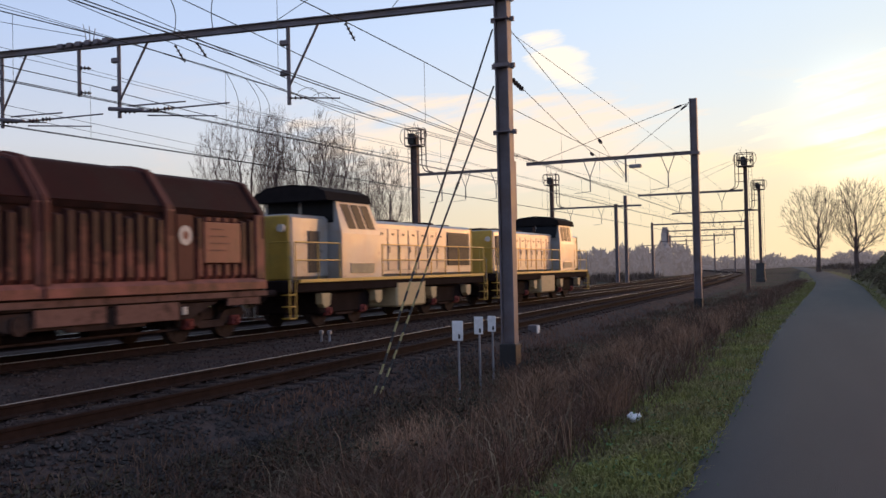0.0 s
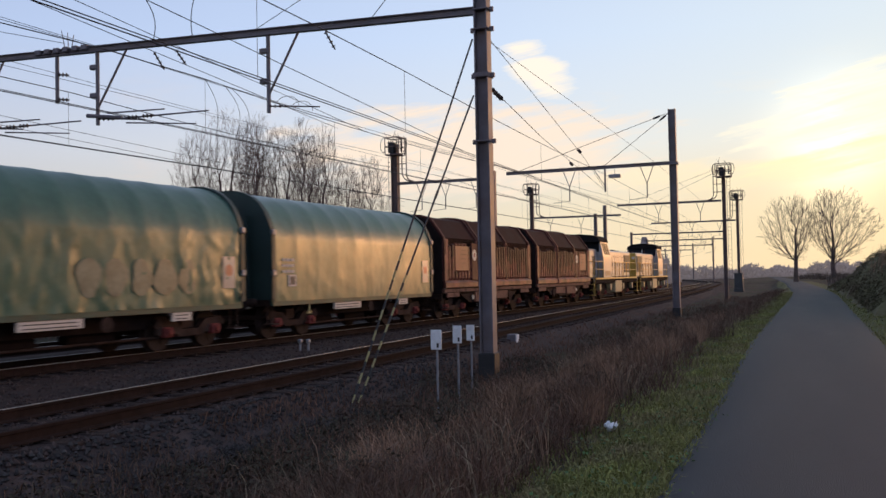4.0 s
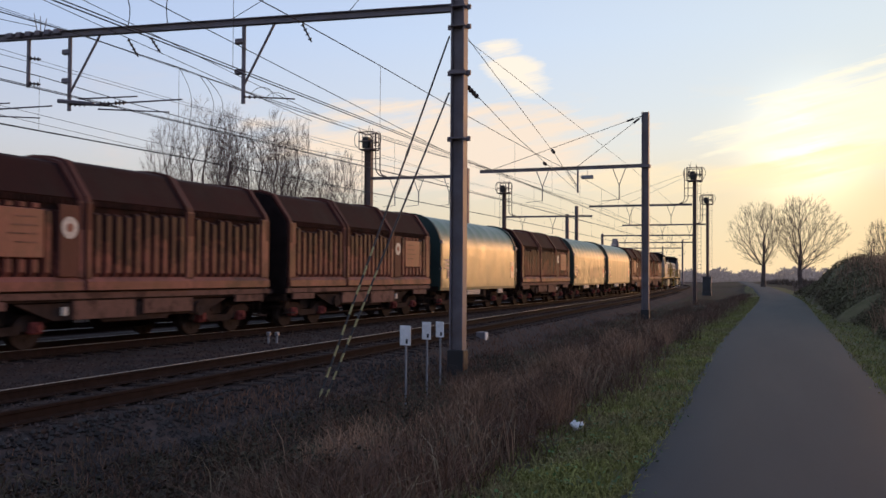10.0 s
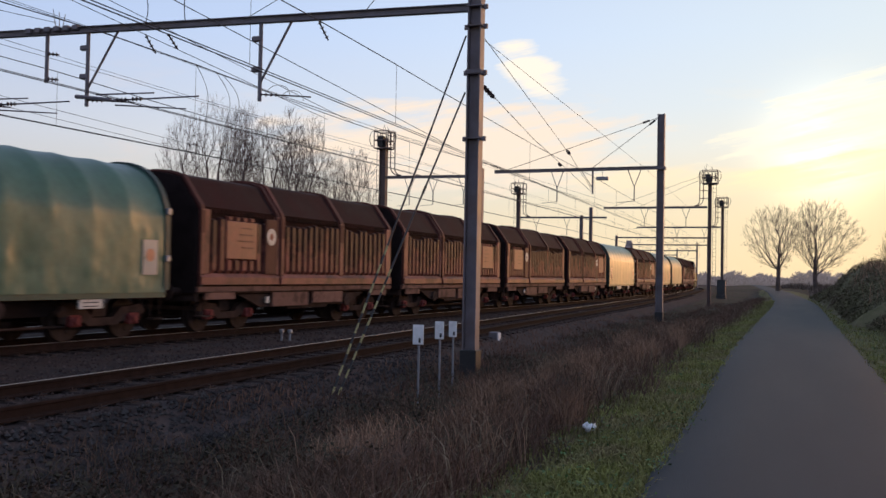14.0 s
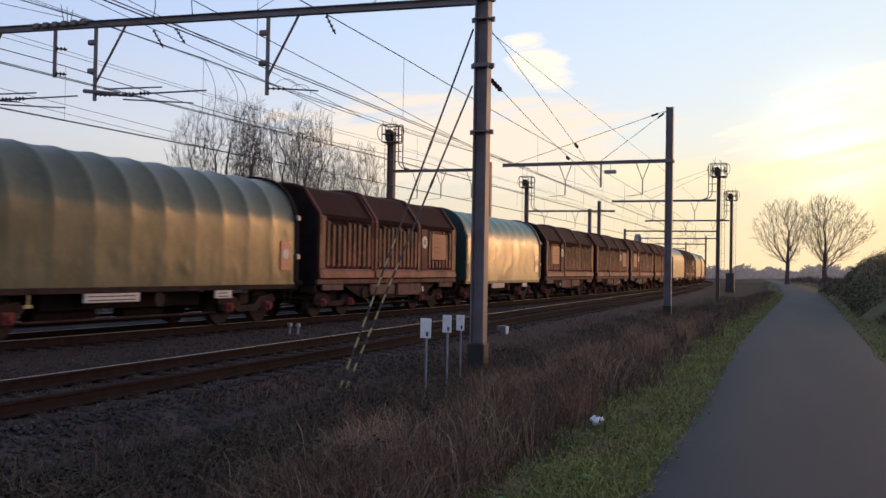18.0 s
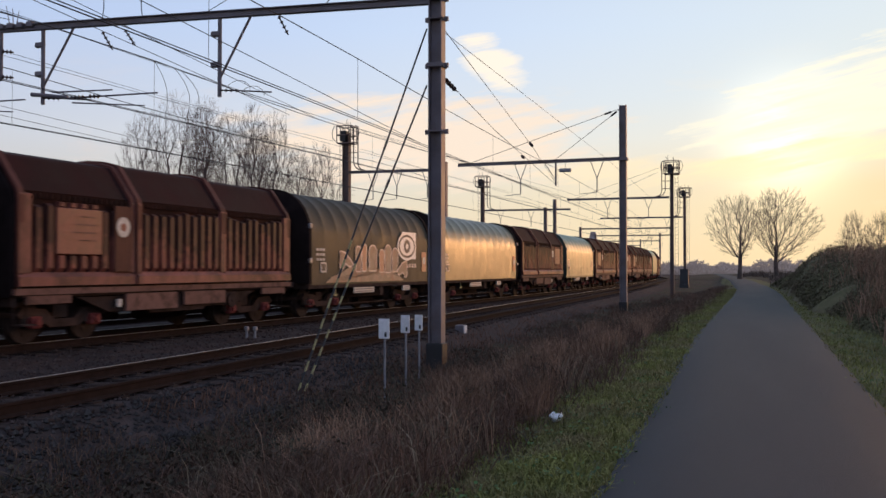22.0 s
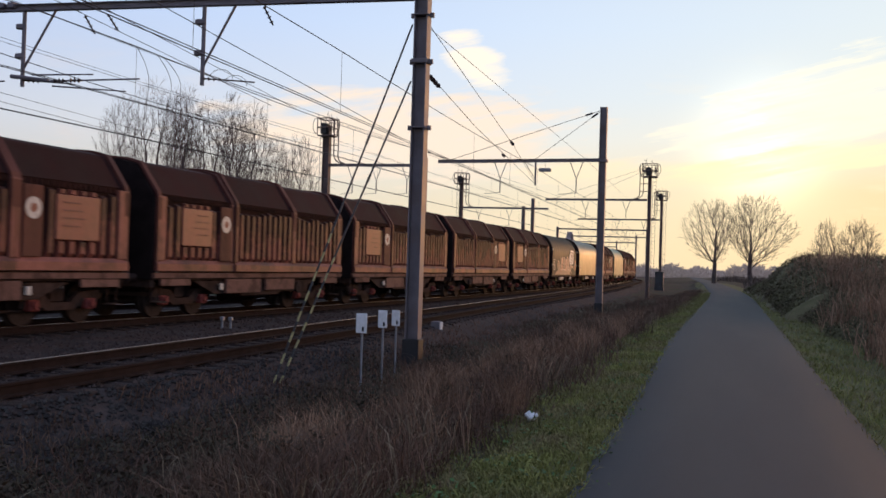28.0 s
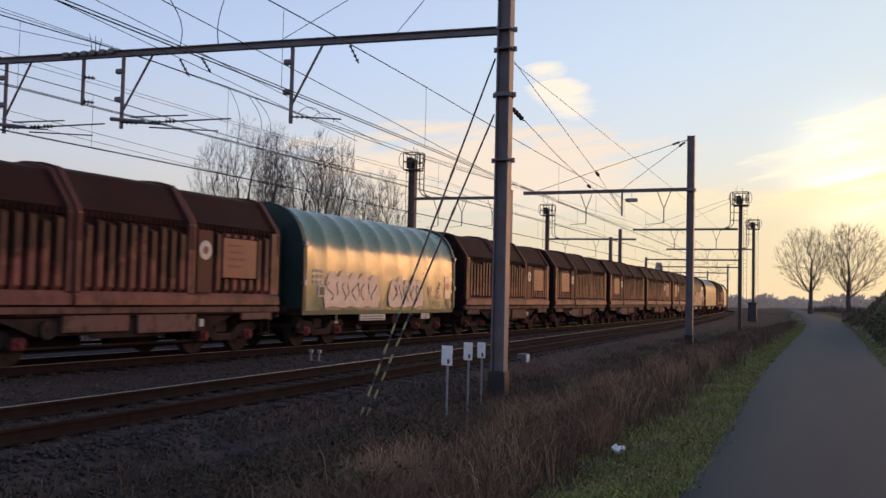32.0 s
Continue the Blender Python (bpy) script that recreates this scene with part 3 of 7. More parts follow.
# ---- overhead line ----
def h_mast(bm, x, y, z0, z1, w=0.30, d=0.30, tf=0.03):
    """An upright H section in one piece: two flanges that face across the line and the web between them."""
    a, b, k = d / 2, w / 2, 0.014
    prof = ((-a, -b), (a, -b), (a, -b + tf), (k, -b + tf), (k, b - tf), (a, b - tf), (a, b), (-a, b), (-a, b - tf), (-k, b - tf), (-k, -b + tf), (-a, -b + tf))
    prof = tuple((v, u) for u, v in prof)
    lo = [bm.verts.new((x + u, y + v, z0)) for u, v in prof]
    hi = [bm.verts.new((x + u, y + v, z1)) for u, v in prof]
    n = len(prof)
    for i in range(n):
        bm.faces.new((lo[i], lo[(i + 1) % n], hi[(i + 1) % n], hi[i]))
    bm.faces.new(lo[::-1])
    bm.faces.new(hi)


def i_beam(bm, a, b, h=0.20, w=0.16):
    a, b = Vector(a), Vector(b)
    d = (b - a).normalized()
    side = d.cross(Vector((0, 0, 1))).normalized()
    up = side.cross(d)
    prof = ((-w / 2, -h / 2), (w / 2, -h / 2), (w / 2, -h / 2 + 0.02), (0.01, -h / 2 + 0.025), (0.01, h / 2 - 0.025), (w / 2, h / 2 - 0.02), (w / 2, h / 2),
            (-w / 2, h / 2), (-w / 2, h / 2 - 0.02), (-0.01, h / 2 - 0.025), (-0.01, -h / 2 + 0.025), (-w / 2, -h / 2 + 0.02))
    rings = [[bm.verts.new(p + side * u + up * v) for u, v in prof] for p in (a, b)]
    n = len(prof)
    for i in range(n):
        bm.faces.new((rings[0][i], rings[0][(i + 1) % n], rings[1][(i + 1) % n], rings[1][i]))
    bm.faces.new(rings[0][::-1])
    bm.faces.new(rings[1])


def insulator(bm, a, b, r=0.05, rings=4):
    a, b = Vector(a), Vector(b)
    tube(bm, a, b, r * 0.35, r * 0.35, 6)
    for k in range(rings):
        p = a.lerp(b, (k + 0.5) / rings)
        d = (b - a).normalized() * (b - a).length * 0.3 / rings
        tube(bm, p - d, p, r, r * 0.5, 8)


def foot(bm, x, y, z0, z1, w=0.42):
    bevelled(bm, x - w / 2, x + w / 2, y - w / 2, y + w / 2, z0, z1, 0.02)


def drop_bracket(parent, x, y, top, bottom, reach, arm=True):
    """A hanging tube with a slanting stay, insulators and a registration arm."""
    bm = bmesh.new()
    tube(bm, (x, y, top), (x, y, bottom), 0.05, 0.05, 8)
    post = part("drop_tube", bm, M_STEEL, parent)
    bm = bmesh.new()
    tube(bm, (x + reach, y, top), (x, y, bottom + 0.42), 0.03, 0.03, 6)
    part("stay", bm, M_STEEL, post)
    for h in (0.40, 0.78):
        bm = bmesh.new()
        z = bottom + (top - bottom) * h
        bevelled(bm, x - 0.22, x + 0.03, y - 0.07, y + 0.07, z - 0.065, z + 0.065, 0.025)
        part("clamp", bm, M_STEEL, post)
    if arm:
        bm = bmesh.new()
        insulator(bm, (x, y, bottom + 0.16), (x + 0.45, y + 0.15, bottom + 0.15), 0.05)
        tube(bm, (x + 0.45, y + 0.15, bottom + 0.15), (x + 1.15, y + 0.4, bottom + 0.12), 0.018, 0.018, 5)
        part("registration_arm", bm, M_INSUL, post)
    if arm == "long":
        for a, b, r in (((x - 0.3, y - 0.05, bottom + 0.26), (x + 0.75, y, bottom + 0.14), 0.055), ((x + 0.25, y + 0.05, bottom + 0.30), (x + 1.9, y + 0.2, bottom + 0.30), 0.022),
                        ((x + 0.7, y, bottom + 0.12), (x + 3.0, y + 0.5, bottom + 0.22), 0.024), ((x + 0.8, y + 0.1, bottom + 0.02), (x + 2.7, y + 0.4, bottom - 0.10), 0.02)):
            bm = bmesh.new()
            tube(bm, a, b, r, r * 0.8, 6)
            part("registration_arm", bm, M_STEEL, post)
        for u in (0.9, 1.35):
            bm = bmesh.new()
            insulator(bm, (x + u, y + 0.05, bottom + 0.14), (x + u + 0.3, y + 0.1, bottom + 0.14), 0.06, 3)
            part("insulator", bm, M_INSUL, post)
    return post


def portal_near():
    p = thing("catenary_portal", "weathered steel catenary portal with a tall H-section mast", "catenary mast", "catenary masts")
    x, y = -6.57, 20.0
    bm = bmesh.new()
    h_mast(bm, x, y, -0.1, 10.4, 0.30, 0.29)
    m = part("mast", bm, M_STEEL, p)
    bm = bmesh.new()
    foot(bm, x, y, -0.75, -0.02, 0.37)
    part("foot", bm, M_BLACK, p, "black-painted foot")
    bm = bmesh.new()
    i_beam(bm, (x - 0.15, y, 7.43), (-27.0, y, 7.85), 0.165, 0.16)
    beam = part("beam", bm, M_STEEL, p)
    bm = bmesh.new()
    h_mast(bm, -27.2, y, -0.6, 8.2)
    part("mast", bm, M_STEEL, p)
    for z in (5.99, 4.55, 7.0, 7.43):
        bm = bmesh.new()
        big = 0.10 if z == 5.99 else 0.035
        bevelled(bm, x - 0.18, x + 0.18, y - 0.18, y + 0.18, z - big / 2, z + big / 2, 0.012)
        box(bm, x + 0.17, x + 0.26, y - 0.03, y + 0.03, z - 0.05, z + 0.05)
        box(bm, x - 0.26, x - 0.17, y - 0.03, y + 0.03, z - 0.05, z + 0.05)
        part("clamp_band", bm, M_STEEL, m)
    for tx, zb, reach in ((-11.93, 5.6, 0.85), (-16.95, 5.68, 0.95), (-20.92, 5.72, 0.9), (-25.0, 5.7, 0.9)):
        drop_bracket(p, tx, y, 7.5 + 0.02 * (-tx - 11.9), zb, reach, "long" if tx < -12 else True)
    # short hanger with two insulators
    bm = bmesh.new()
    tube(bm, (-18.25, y, 7.6), (-18.25, y, 6.35), 0.05, 0.05, 8)
    h = part("drop_tube", bm, M_STEEL, p)
    for z in (7.1, 6.45):
        bm = bmesh.new()
        insulator(bm, (-18.2, y, z), (-17.95, y + 0.1, z - 0.02), 0.06, 3)
        part("insulator", bm, M_INSUL, h)
    # switch gear on the beam and small hanging insulators
    bm = bmesh.new()
    for k in range(6):
        bevelled(bm, -18.9 + 0.3 * k, -18.72 + 0.3 * k, y - 0.12, y + 0.12, 7.64, 7.78, 0.02)
    box(bm, -19.0, -17.2, y - 0.04, y + 0.04, 7.66, 7.71)
    for k in range(3):
        tube(bm, (-18.0 + 0.12 * k, y, 7.8), (-18.1 + 0.2 * k, y, 8.25 - 0.08 * k), 0.012, 0.008, 4)
    part("switch_gear", bm, M_STEEL, beam, "line switch on top of the beam")
    for bx, len_ in ((-15.2, 0.42), (-14.55, 0.36), (-10.4, 0.4)):
        bm = bmesh.new()
        insulator(bm, (bx, y, 7.38), (bx + 0.12, y + 0.25, 7.4 - len_), 0.055, 4)
        part("insulator", bm, M_INSUL, beam)
    # loops of jumper cable above the beam
    for bx, lean in ((-15.35, 0.22), (-14.1, -0.12)):
        bm = bmesh.new()
        pts = [(bx + lean * (math.sin(k * 0.5) - 0.16 * k), y + 0.1, 7.55 + 0.21 * k) for k in range(9)]
        rod(bm, pts, 0.014, 4)
        part("jumper_cable", bm, M_WIRE, beam)
    return p


portal_near()


def v_hanger(bm, x, y, top, drop, w=0.32):
    tube(bm, (x - w, y, top), (x, y, top - drop * 0.55), 0.022, 0.022, 5)
    tube(bm, (x + w, y, top), (x, y, top - drop * 0.55), 0.022, 0.022, 5)
    tube(bm, (x, y, top - drop * 0.5), (x, y, top - drop), 0.03, 0.03, 5)
    tube(bm, (x, y, top - drop), (x - 0.9, y + 0.3, top - drop - 0.05), 0.016, 0.016, 4)


def mast_two():
    p = thing("catenary_mast", "slim dark steel mast with a long stayed bracket arm", "catenary mast", "catenary masts")
    x, y = -6.19, 48.0
    bm = bmesh.new()
    h_mast(bm, x, y, -0.1, 9.6, 0.34, 0.34)
    m = part("mast", bm, M_STEEL, p)
    bm = bmesh.new()
    foot(bm, x, y, -0.8, -0.05, 0.38)
    part("foot", bm, M_BLACK, p, "black-painted foot")
    bm = bmesh.new()
    i_beam(bm, (x - 0.18, y, 6.98), (-14.65, y, 6.92), 0.17, 0.14)
    arm = part("arm", bm, M_STEEL, p)
    bm = bmesh.new()
    bevelled(bm, x - 0.21, x + 0.24, y - 0.2, y + 0.2, 6.88, 7.02, 0.01)
    part("clamp_band", bm, M_STEEL, m)
    for bx in (-7.47, -11.34):
        bm = bmesh.new()
        v_hanger(bm, bx, y, 6.9, 1.55)
        part("hanger", bm, M_STEEL, arm)
    bm = bmesh.new()
    tube(bm, (-9.53, y, 6.9), (-9.53, y, 5.72), 0.05, 0.05, 6)
    tube(bm, (-10.1, y, 6.9), (-9.53, y, 6.0), 0.02, 0.02, 5)
    part("drop_tube", bm, M_STEEL, arm)
    bm = bmesh.new()
    bevelled(bm, -9.35, -8.75, y - 0.1, y + 0.1, 6.4, 6.58, 0.03)
    tube(bm, (-9.05, y, 6.58), (-9.05, y, 6.86), 0.012, 0.012, 4)
    part("lamp_housing", bm, M_GALV, arm, "small pale box hung below the arm")
    for bx in (-14.0, -9.6):
        bm = bmesh.new()
        tube(bm, (x - 0.1, y, 9.45), (bx, y, 7.0), 0.016, 0.016, 4)
        q = Vector((x - 0.1, y, 9.45)).lerp(Vector((bx, y, 7.0)), 0.06)
        tube(bm, q, q + (Vector((bx, y, 7.0)) - q).normalized() * 0.35, 0.05, 0.05, 6)
        part("stay_wire", bm, M_WIRE, m)


mast_two()


def tower(x, y, z_top, beam_to, beam_z, w=0.32, group="catenary masts", hang=(), second_mast=None, ladder=True, r=0.58):
    """A mast with a caged switch platform on top, a ladder and a beam over the lines."""
    p = thing("switch_mast", "rust-brown steel mast with a caged switch platform and ladder on top", "catenary mast", group)
    bm = bmesh.new()
    h_mast(bm, x, y, -0.6, z_top - 0.9, w, w)
    part("mast", bm, M_RUSTSTEEL, p)
    rnd = random.Random(int(y * 10))
    zt = z_top - 0.9
    bm = bmesh.new()
    bevelled(bm, x - r, x + r, y - r, y + r, zt - 0.64, zt - 0.57, 0.01)
    floor_ = part("platform", bm, M_RUSTSTEEL, p)
    for sx in (-r, r):
        for sy in (-r, r):
            bm = bmesh.new()
            tube(bm, (x + sx, y + sy, zt - 0.6), (x + sx, y + sy, zt + 0.42), 0.032, 0.032, 5)
            part("cage_post", bm, M_RUSTSTEEL, floor_)
    for z in (zt - 0.12, zt + 0.42):
        bm = bmesh.new()
        rod(bm, [(x - r, y - r, z), (x + r, y - r, z), (x + r, y + r, z), (x - r, y + r, z), (x - r, y - r + 0.05, z)], 0.034, 5)
        part("cage_rail", bm, M_RUSTSTEEL, floor_)
    for k in range(4):
        bx = x - 0.4 + 0.27 * k
        bm = bmesh.new()
        insulator(bm, (bx, y, zt - 0.4), (bx, y, zt + 0.25), 0.10, 5)
        tube(bm, (bx, y, zt + 0.25), (bx + rnd.uniform(-0.4, 0.4), y, zt + 0.65 + rnd.uniform(0, 0.35)), 0.022, 0.014, 4)
        part("switch", bm, M_INSUL, p)
    bm = bmesh.new()
    bevelled(bm, x - 0.32, x + 0.05, y - 0.3, y + 0.1, zt - 0.5, zt + 0.15, 0.03)
    part("switch_box", bm, M_BLACK, p)
    for q in (-1, 1):
        bm = bmesh.new()
        ring = [(x + q * (0.62 + 0.24 * math.sin(a)), y - 0.2, zt - 0.0 + 0.45 * math.cos(a)) for a in [k * math.pi / 9 for k in range(10)]]
        rod(bm, ring, 0.020, 4)
        part("jumper_cable", bm, M_WIRE, p)
    if ladder:
        # cable frame that bends over into the beam, with a few wide rungs, and a ladder on the other side
        s = 1 if beam_to > x else -1
        for off, bend in ((0.50, 0.55), (0.78, 0.42)):
            bm = bmesh.new()
            foot_z = beam_z + 0.10
            arc = [(x + s * (off + bend * (1 - math.cos(a))), y - 0.12, foot_z + bend * (1 - math.sin(a))) for a in [k * math.pi / 12 for k in range(7)]]
            rod(bm, [(x + s * off, y - 0.12, zt + 0.38)] + arc, 0.036, 5)
            part("cable_frame", bm, M_RUSTSTEEL, p)
        z = zt - 0.55
        while z > beam_z + 0.6:
            bm = bmesh.new()
            tube(bm, (x, y - 0.12, z), (x + s * 0.78, y - 0.12, z), 0.034, 0.034, 4)
            part("rung", bm, M_RUSTSTEEL, p)
            z -= 0.62
        bm = bmesh.new()
        lx = x - s * 0.36
        for o in (-0.13, 0.13):
            tube(bm, (lx + o, y + 0.1, zt - 0.6), (lx + o, y + 0.1, 0.2), 0.016, 0.016, 4)
        z = zt - 0.7
        while z > 0.3:
            tube(bm, (lx - 0.13, y + 0.1, z), (lx + 0.13, y + 0.1, z), 0.014, 0.014, 4)
            z -= 0.30
        part("ladder", bm, M_RUSTSTEEL, p)
    bm = bmesh.new()
    i_beam(bm, (x + (0.2 if beam_to > x else -0.2), y, beam_z), (beam_to, y, beam_z - 0.02), 0.17, 0.14)
    beam = part("beam", bm, M_STEEL, p)
    for hx in hang:
        bm = bmesh.new()
        v_hanger(bm, hx, y, beam_z - 0.05, 1.6)
        part("hanger", bm, M_STEEL, beam)
    if second_mast is not None:
        for sx, top in second_mast:
            bm = bmesh.new()
            h_mast(bm, sx, y, -0.6, top, 0.3, 0.3)
            part("mast", bm, M_STEEL, p)
    return p


tower(-23.3, 53.5, 10.55, -17.0, 7.32, 0.40, hang=(-21.6, -20.1, -18.2), second_mast=((-17.15, 7.75),), r=0.45)
tower(-25.3, 91.0, 11.0, -16.7, 7.2, 0.34, hang=(-23.5, -20.5), second_mast=((-19.1, 7.4), (-18.2, 8.15)))
tower(-6.45, 80.0, 10.7, -14.95, 7.32, 0.28, hang=(-8.3, -11.6))
tower(-7.65, 112.0, 11.1, -17.1, 7.36, 0.30, hang=(-9.6, -12.6))


def drive_cabinet(x, y):
    """The cabinet with the switch drives at the foot of a mast."""
    c = thing("drive_cabinet", "dark blue-grey switch drive cabinet at the foot of a mast", "cabinet")
    bm = bmesh.new()
    bevelled(bm, x - 0.45, x + 0.45, y - 0.3, y + 0.3, -0.15, 1.45, 0.03)
    body = part("body", bm, M_CABINET, c)
    for s in (-0.225, 0.225):
        bm = bmesh.new()
        bevelled(bm, x + s - 0.21, x + s + 0.21, y - 0.33, y - 0.302, 0.0, 1.36, 0.01)
        part("door", bm, M_CABINET, body)
    bm = bmesh.new()
    bevelled(bm, x - 0.52, x + 0.52, y - 0.37, y + 0.37, 1.452, 1.53, 0.02)
    part("roof", bm, M_CABINET, body)
    bm = bmesh.new()
    bevelled(bm, x - 0.5, x + 0.5, y - 0.35, y + 0.35, -0.75, -0.152, 0.02)
    part("plinth", bm, M_CABINET, c)


drive_cabinet(-7.65, 111.0)


def far_portal(y, x0, x1, z=7.3):
    p = thing("catenary_portal", "slender dark steel catenary portal spanning the tracks in the distance", "catenary mast", "catenary masts")
    for x in (x0, x1):
        bm = bmesh.new()
        h_mast(bm, x, y, -0.6, z + (1.6 if x == x1 else 0.3), 0.32, 0.32)
        part("mast", bm, M_STEEL, p)
    bm = bmesh.new()
    i_beam(bm, (x0, y, z), (x1, y, z), 0.2, 0.16)
    beam = part("beam", bm, M_STEEL, p)
    for k in range(3):
        bm = bmesh.new()
        v_hanger(bm, x0 + (x1 - x0) * (0.25 + 0.25 * k), y, z - 0.05, 1.6)
        part("hanger", bm, M_STEEL, beam)


for fy in (140, 170, 205, 245, 290):
    far_portal(fy, line_x(fy) - 9.5, line_x(fy) + 3.4)


# ---- wires ----
def wire(name, label, pts, r=0.013, clips=()):
    bm = bmesh.new()
    rod(bm, pts, r * 0.8, 4)
    ob = tagged(new(name, finish(name, bm, M_WIRE)), label, "wire", "overhead wires")
    for c in clips:
        b2 = bmesh.new()
        a, d = Vector(c[0]), Vector(c[1]) - Vector(c[0])
        insulator(b2, a, a + d, 0.06, 4)
        part("insulator", b2, M_INSUL, ob)
    return ob


def along(centre, zs, y0, y1, step=4.0, side=0.0, supports=(-15, 20, 48, 80, 112, 140, 170, 205, 245, 290), sag=0.0):
    pts = []
    y = y0
    while y <= y1 + 0.01:
        lo = max([s for s in supports if s <= y], default=-50)
        hi = min([s for s in supports if s > y], default=y + 30)
        u = (y - lo) / (hi - lo)
        pts.append((centre(y) + side, y, zs - sag * 4 * u * (1 - u)))
        y += step
    return pts


def catenary(label, centre, y0, y1, contact=5.35, carrier=6.75, sag_=0.30):
    for z, sag, r, nm, sd in ((contact, 0.0, 0.014, "contact_wire", 0.0), (contact, 0.0, 0.012, "contact_wire", 0.12), (carrier, sag_, 0.016, "carrier_wire", 0.05)):
        wire(nm, label, along(centre, z, y0, y1, side=sd, sag=sag), r)
    bm = bmesh.new()
    y = y0 + 3
    top = along(centre, carrier, y0, y1, step=1.0, side=0.05, sag=sag_)
    for k, (x, y, z) in enumerate(top):
        if k % 7 == 3 and y < 150:
            tube(bm, (x, y, contact), (x, y, z), 0.006, 0.006, 3, False)
    tagged(new("dropper_wires", finish("dropper_wires", bm, M_WIRE)), "thin droppers between carrier and contact wire", "wire", "overhead wires", "stuff")


catenary("overhead line above the side track", near_x, -30, 190, 5.25, 6.76, 0.08)
catenary("overhead line above the freight train's track", line_x, -30, 300, 5.62, 7.15)
catenary("overhead line above the further track", lambda y: line_x(y) - 4.6, -30, 300, 5.58, 7.2)
for sx, z, r in ((-2.4, 7.95, 0.010), (-6.5, 8.2, 0.009)):
    wire("feeder_wire", "thin feeder wire above the tracks", along(line_x, z, -30, 250, side=sx, sag=0.15), r)
wire("feeder_wire", "thin feeder wire above the further track", along(line_x, 7.42, -30, 112, side=-4.4, sag=0.06), 0.009)
wire("feeder_wire", "thin feeder wire high above the tracks", along(lambda y: -18.0 + 0.02 * (y - 20), 8.1, -30, 80, sag=0.06), 0.009)
for zo in (0.0, 0.26):
    wire("feeder_wire", "thin wire hung beside the further track", [(-20.4, y, 5.97 + zo - 0.018 * (y - 20.7)) for y in (-30, 0, 20, 48)], 0.009)
wire("anchor_wire", "wire running down to the side track's contact wire", [(-9.4, y, 5.60 - 0.046 * (y - 20)) for y in (-10, 5, 20, 27)], 0.011)
wire("anchor_wire", "wire running down above the freight train's track", [(-15.2, y, 7.80 - 0.062 * (y - 20)) for y in (-10, 5, 20, 32)], 0.012)
wire("anchor_wire", "wire running down above the freight train's track", [(-15.2, y, 7.40 - 0.055 * (y - 20)) for y in (-10, 5, 20, 30)], 0.012)
# wires tied off at the near mast
wire("anchor_wire", "tensioned wire tied off at the near mast", [(-6.45, 20.2, 5.75), (-7.4, 28.0, 5.72), (-9.5, 48.0, 5.75)], 0.014, (((-6.45, 20.25, 5.72), (-6.5, 21.2, 5.65)), ((-8.2, 35.0, 5.73), (-8.25, 35.5, 5.73))))
wire("anchor_wire", "tensioned wire tied off at the near mast", [(-6.45, 20.2, 6.8), (-8.0, 36.0, 6.15), (-9.5, 48.0, 5.8)], 0.012, (((-7.9, 35.0, 6.2), (-7.95, 35.6, 6.17)),))
wire("anchor_wire", "thin wire from the near mast to the far portals", [(-6.45, 20.2, 6.75), (-7.0, 48.0, 7.0), (-8.0, 80.0, 7.2)], 0.010)
wire("stay_wire", "stay wire from the near mast's top to its beam", [(-6.7, 20.0, 10.2), (-12.3, 20.0, 7.62)], 0.012)
wire("stay_wire", "stay wire from the near mast's top to its beam", [(-6.7, 20.0, 10.2), (-9.2, 20.0, 7.58)], 0.012)
wire("crossing_wire", "thin wire crossing above the tracks", [(-24.0, 20.0, 9.4), (-18.0, 20.0, 7.9)], 0.010)
wire("crossing_wire", "thin wire from the far switch mast", [(-22.9, 53.5, 9.9), (-14.0, 80.0, 7.6)], 0.010)
wire("crossing_wire", "thin wire from the far switch mast", [(-6.6, 80.0, 10.0), (-14.2, 80.0, 7.4)], 0.012)
wire("crossing_wire", "thin wire from the far switch mast", [(-6.6, 80.0, 9.8), (-12.0, 80.0, 7.4)], 0.012)


# jumper cables that link carrier and contact wires
def carrier_z(y):
    u = (y - 20) / 28
    return 7.15 - 0.30 * 4 * u * (1 - u)


for jy, out in ((22.0, 0.22), (22.9, 0.30), (23.2, 0.40)):
    jx, jz = line_x(jy) + 0.05, carrier_z(jy)
    drop = (jz - 5.62) / 8
    wire("jumper_cable", "curved jumper cable between carrier and contact wire", [(jx + out * math.sin(k * math.pi / 8), jy + 0.06 * k, jz - drop * k) for k in range(9)], 0.010)
for jy in (25.5, 26.3):
    jx, jz = line_x(jy) + 0.05, carrier_z(jy)
    wire("jumper_cable", "curved jumper cable looped over the carrier wire", [(jx, jy, jz)] + [(jx + 0.4 * math.sin(a) + 0.35, jy, jz - 0.1 + 0.3 * math.cos(a)) for a in [-1.2 + 0.36 * k for k in range(9)]], 0.010)


# ---- stays with striped guards ----
def guy(top, base):
    g = thing("guy_wire", "steel guy wire with a yellow and black striped guard", "guy wire", "guy wires")
    top, base = Vector(top), Vector(base)
    bm = bmesh.new()
    tube(bm, base, top, 0.02, 0.02, 5)
    mid = base.lerp(top, 0.62)
    insulator(bm, mid, mid + (top - base).normalized() * 0.22, 0.036, 3)
    part("cable", bm, M_WIRE, g)
    count = 15
    for k in range(count):
        a, b = base.lerp(top, 0.01 + 0.36 * k / count), base.lerp(top, 0.01 + 0.36 * (k + 0.97) / count)
        bm = bmesh.new()
        tube(bm, a, b, 0.021, 0.021, 6)
        part("guard_band", bm, M_YELLOW if k % 2 == 0 else M_BLACK, g)


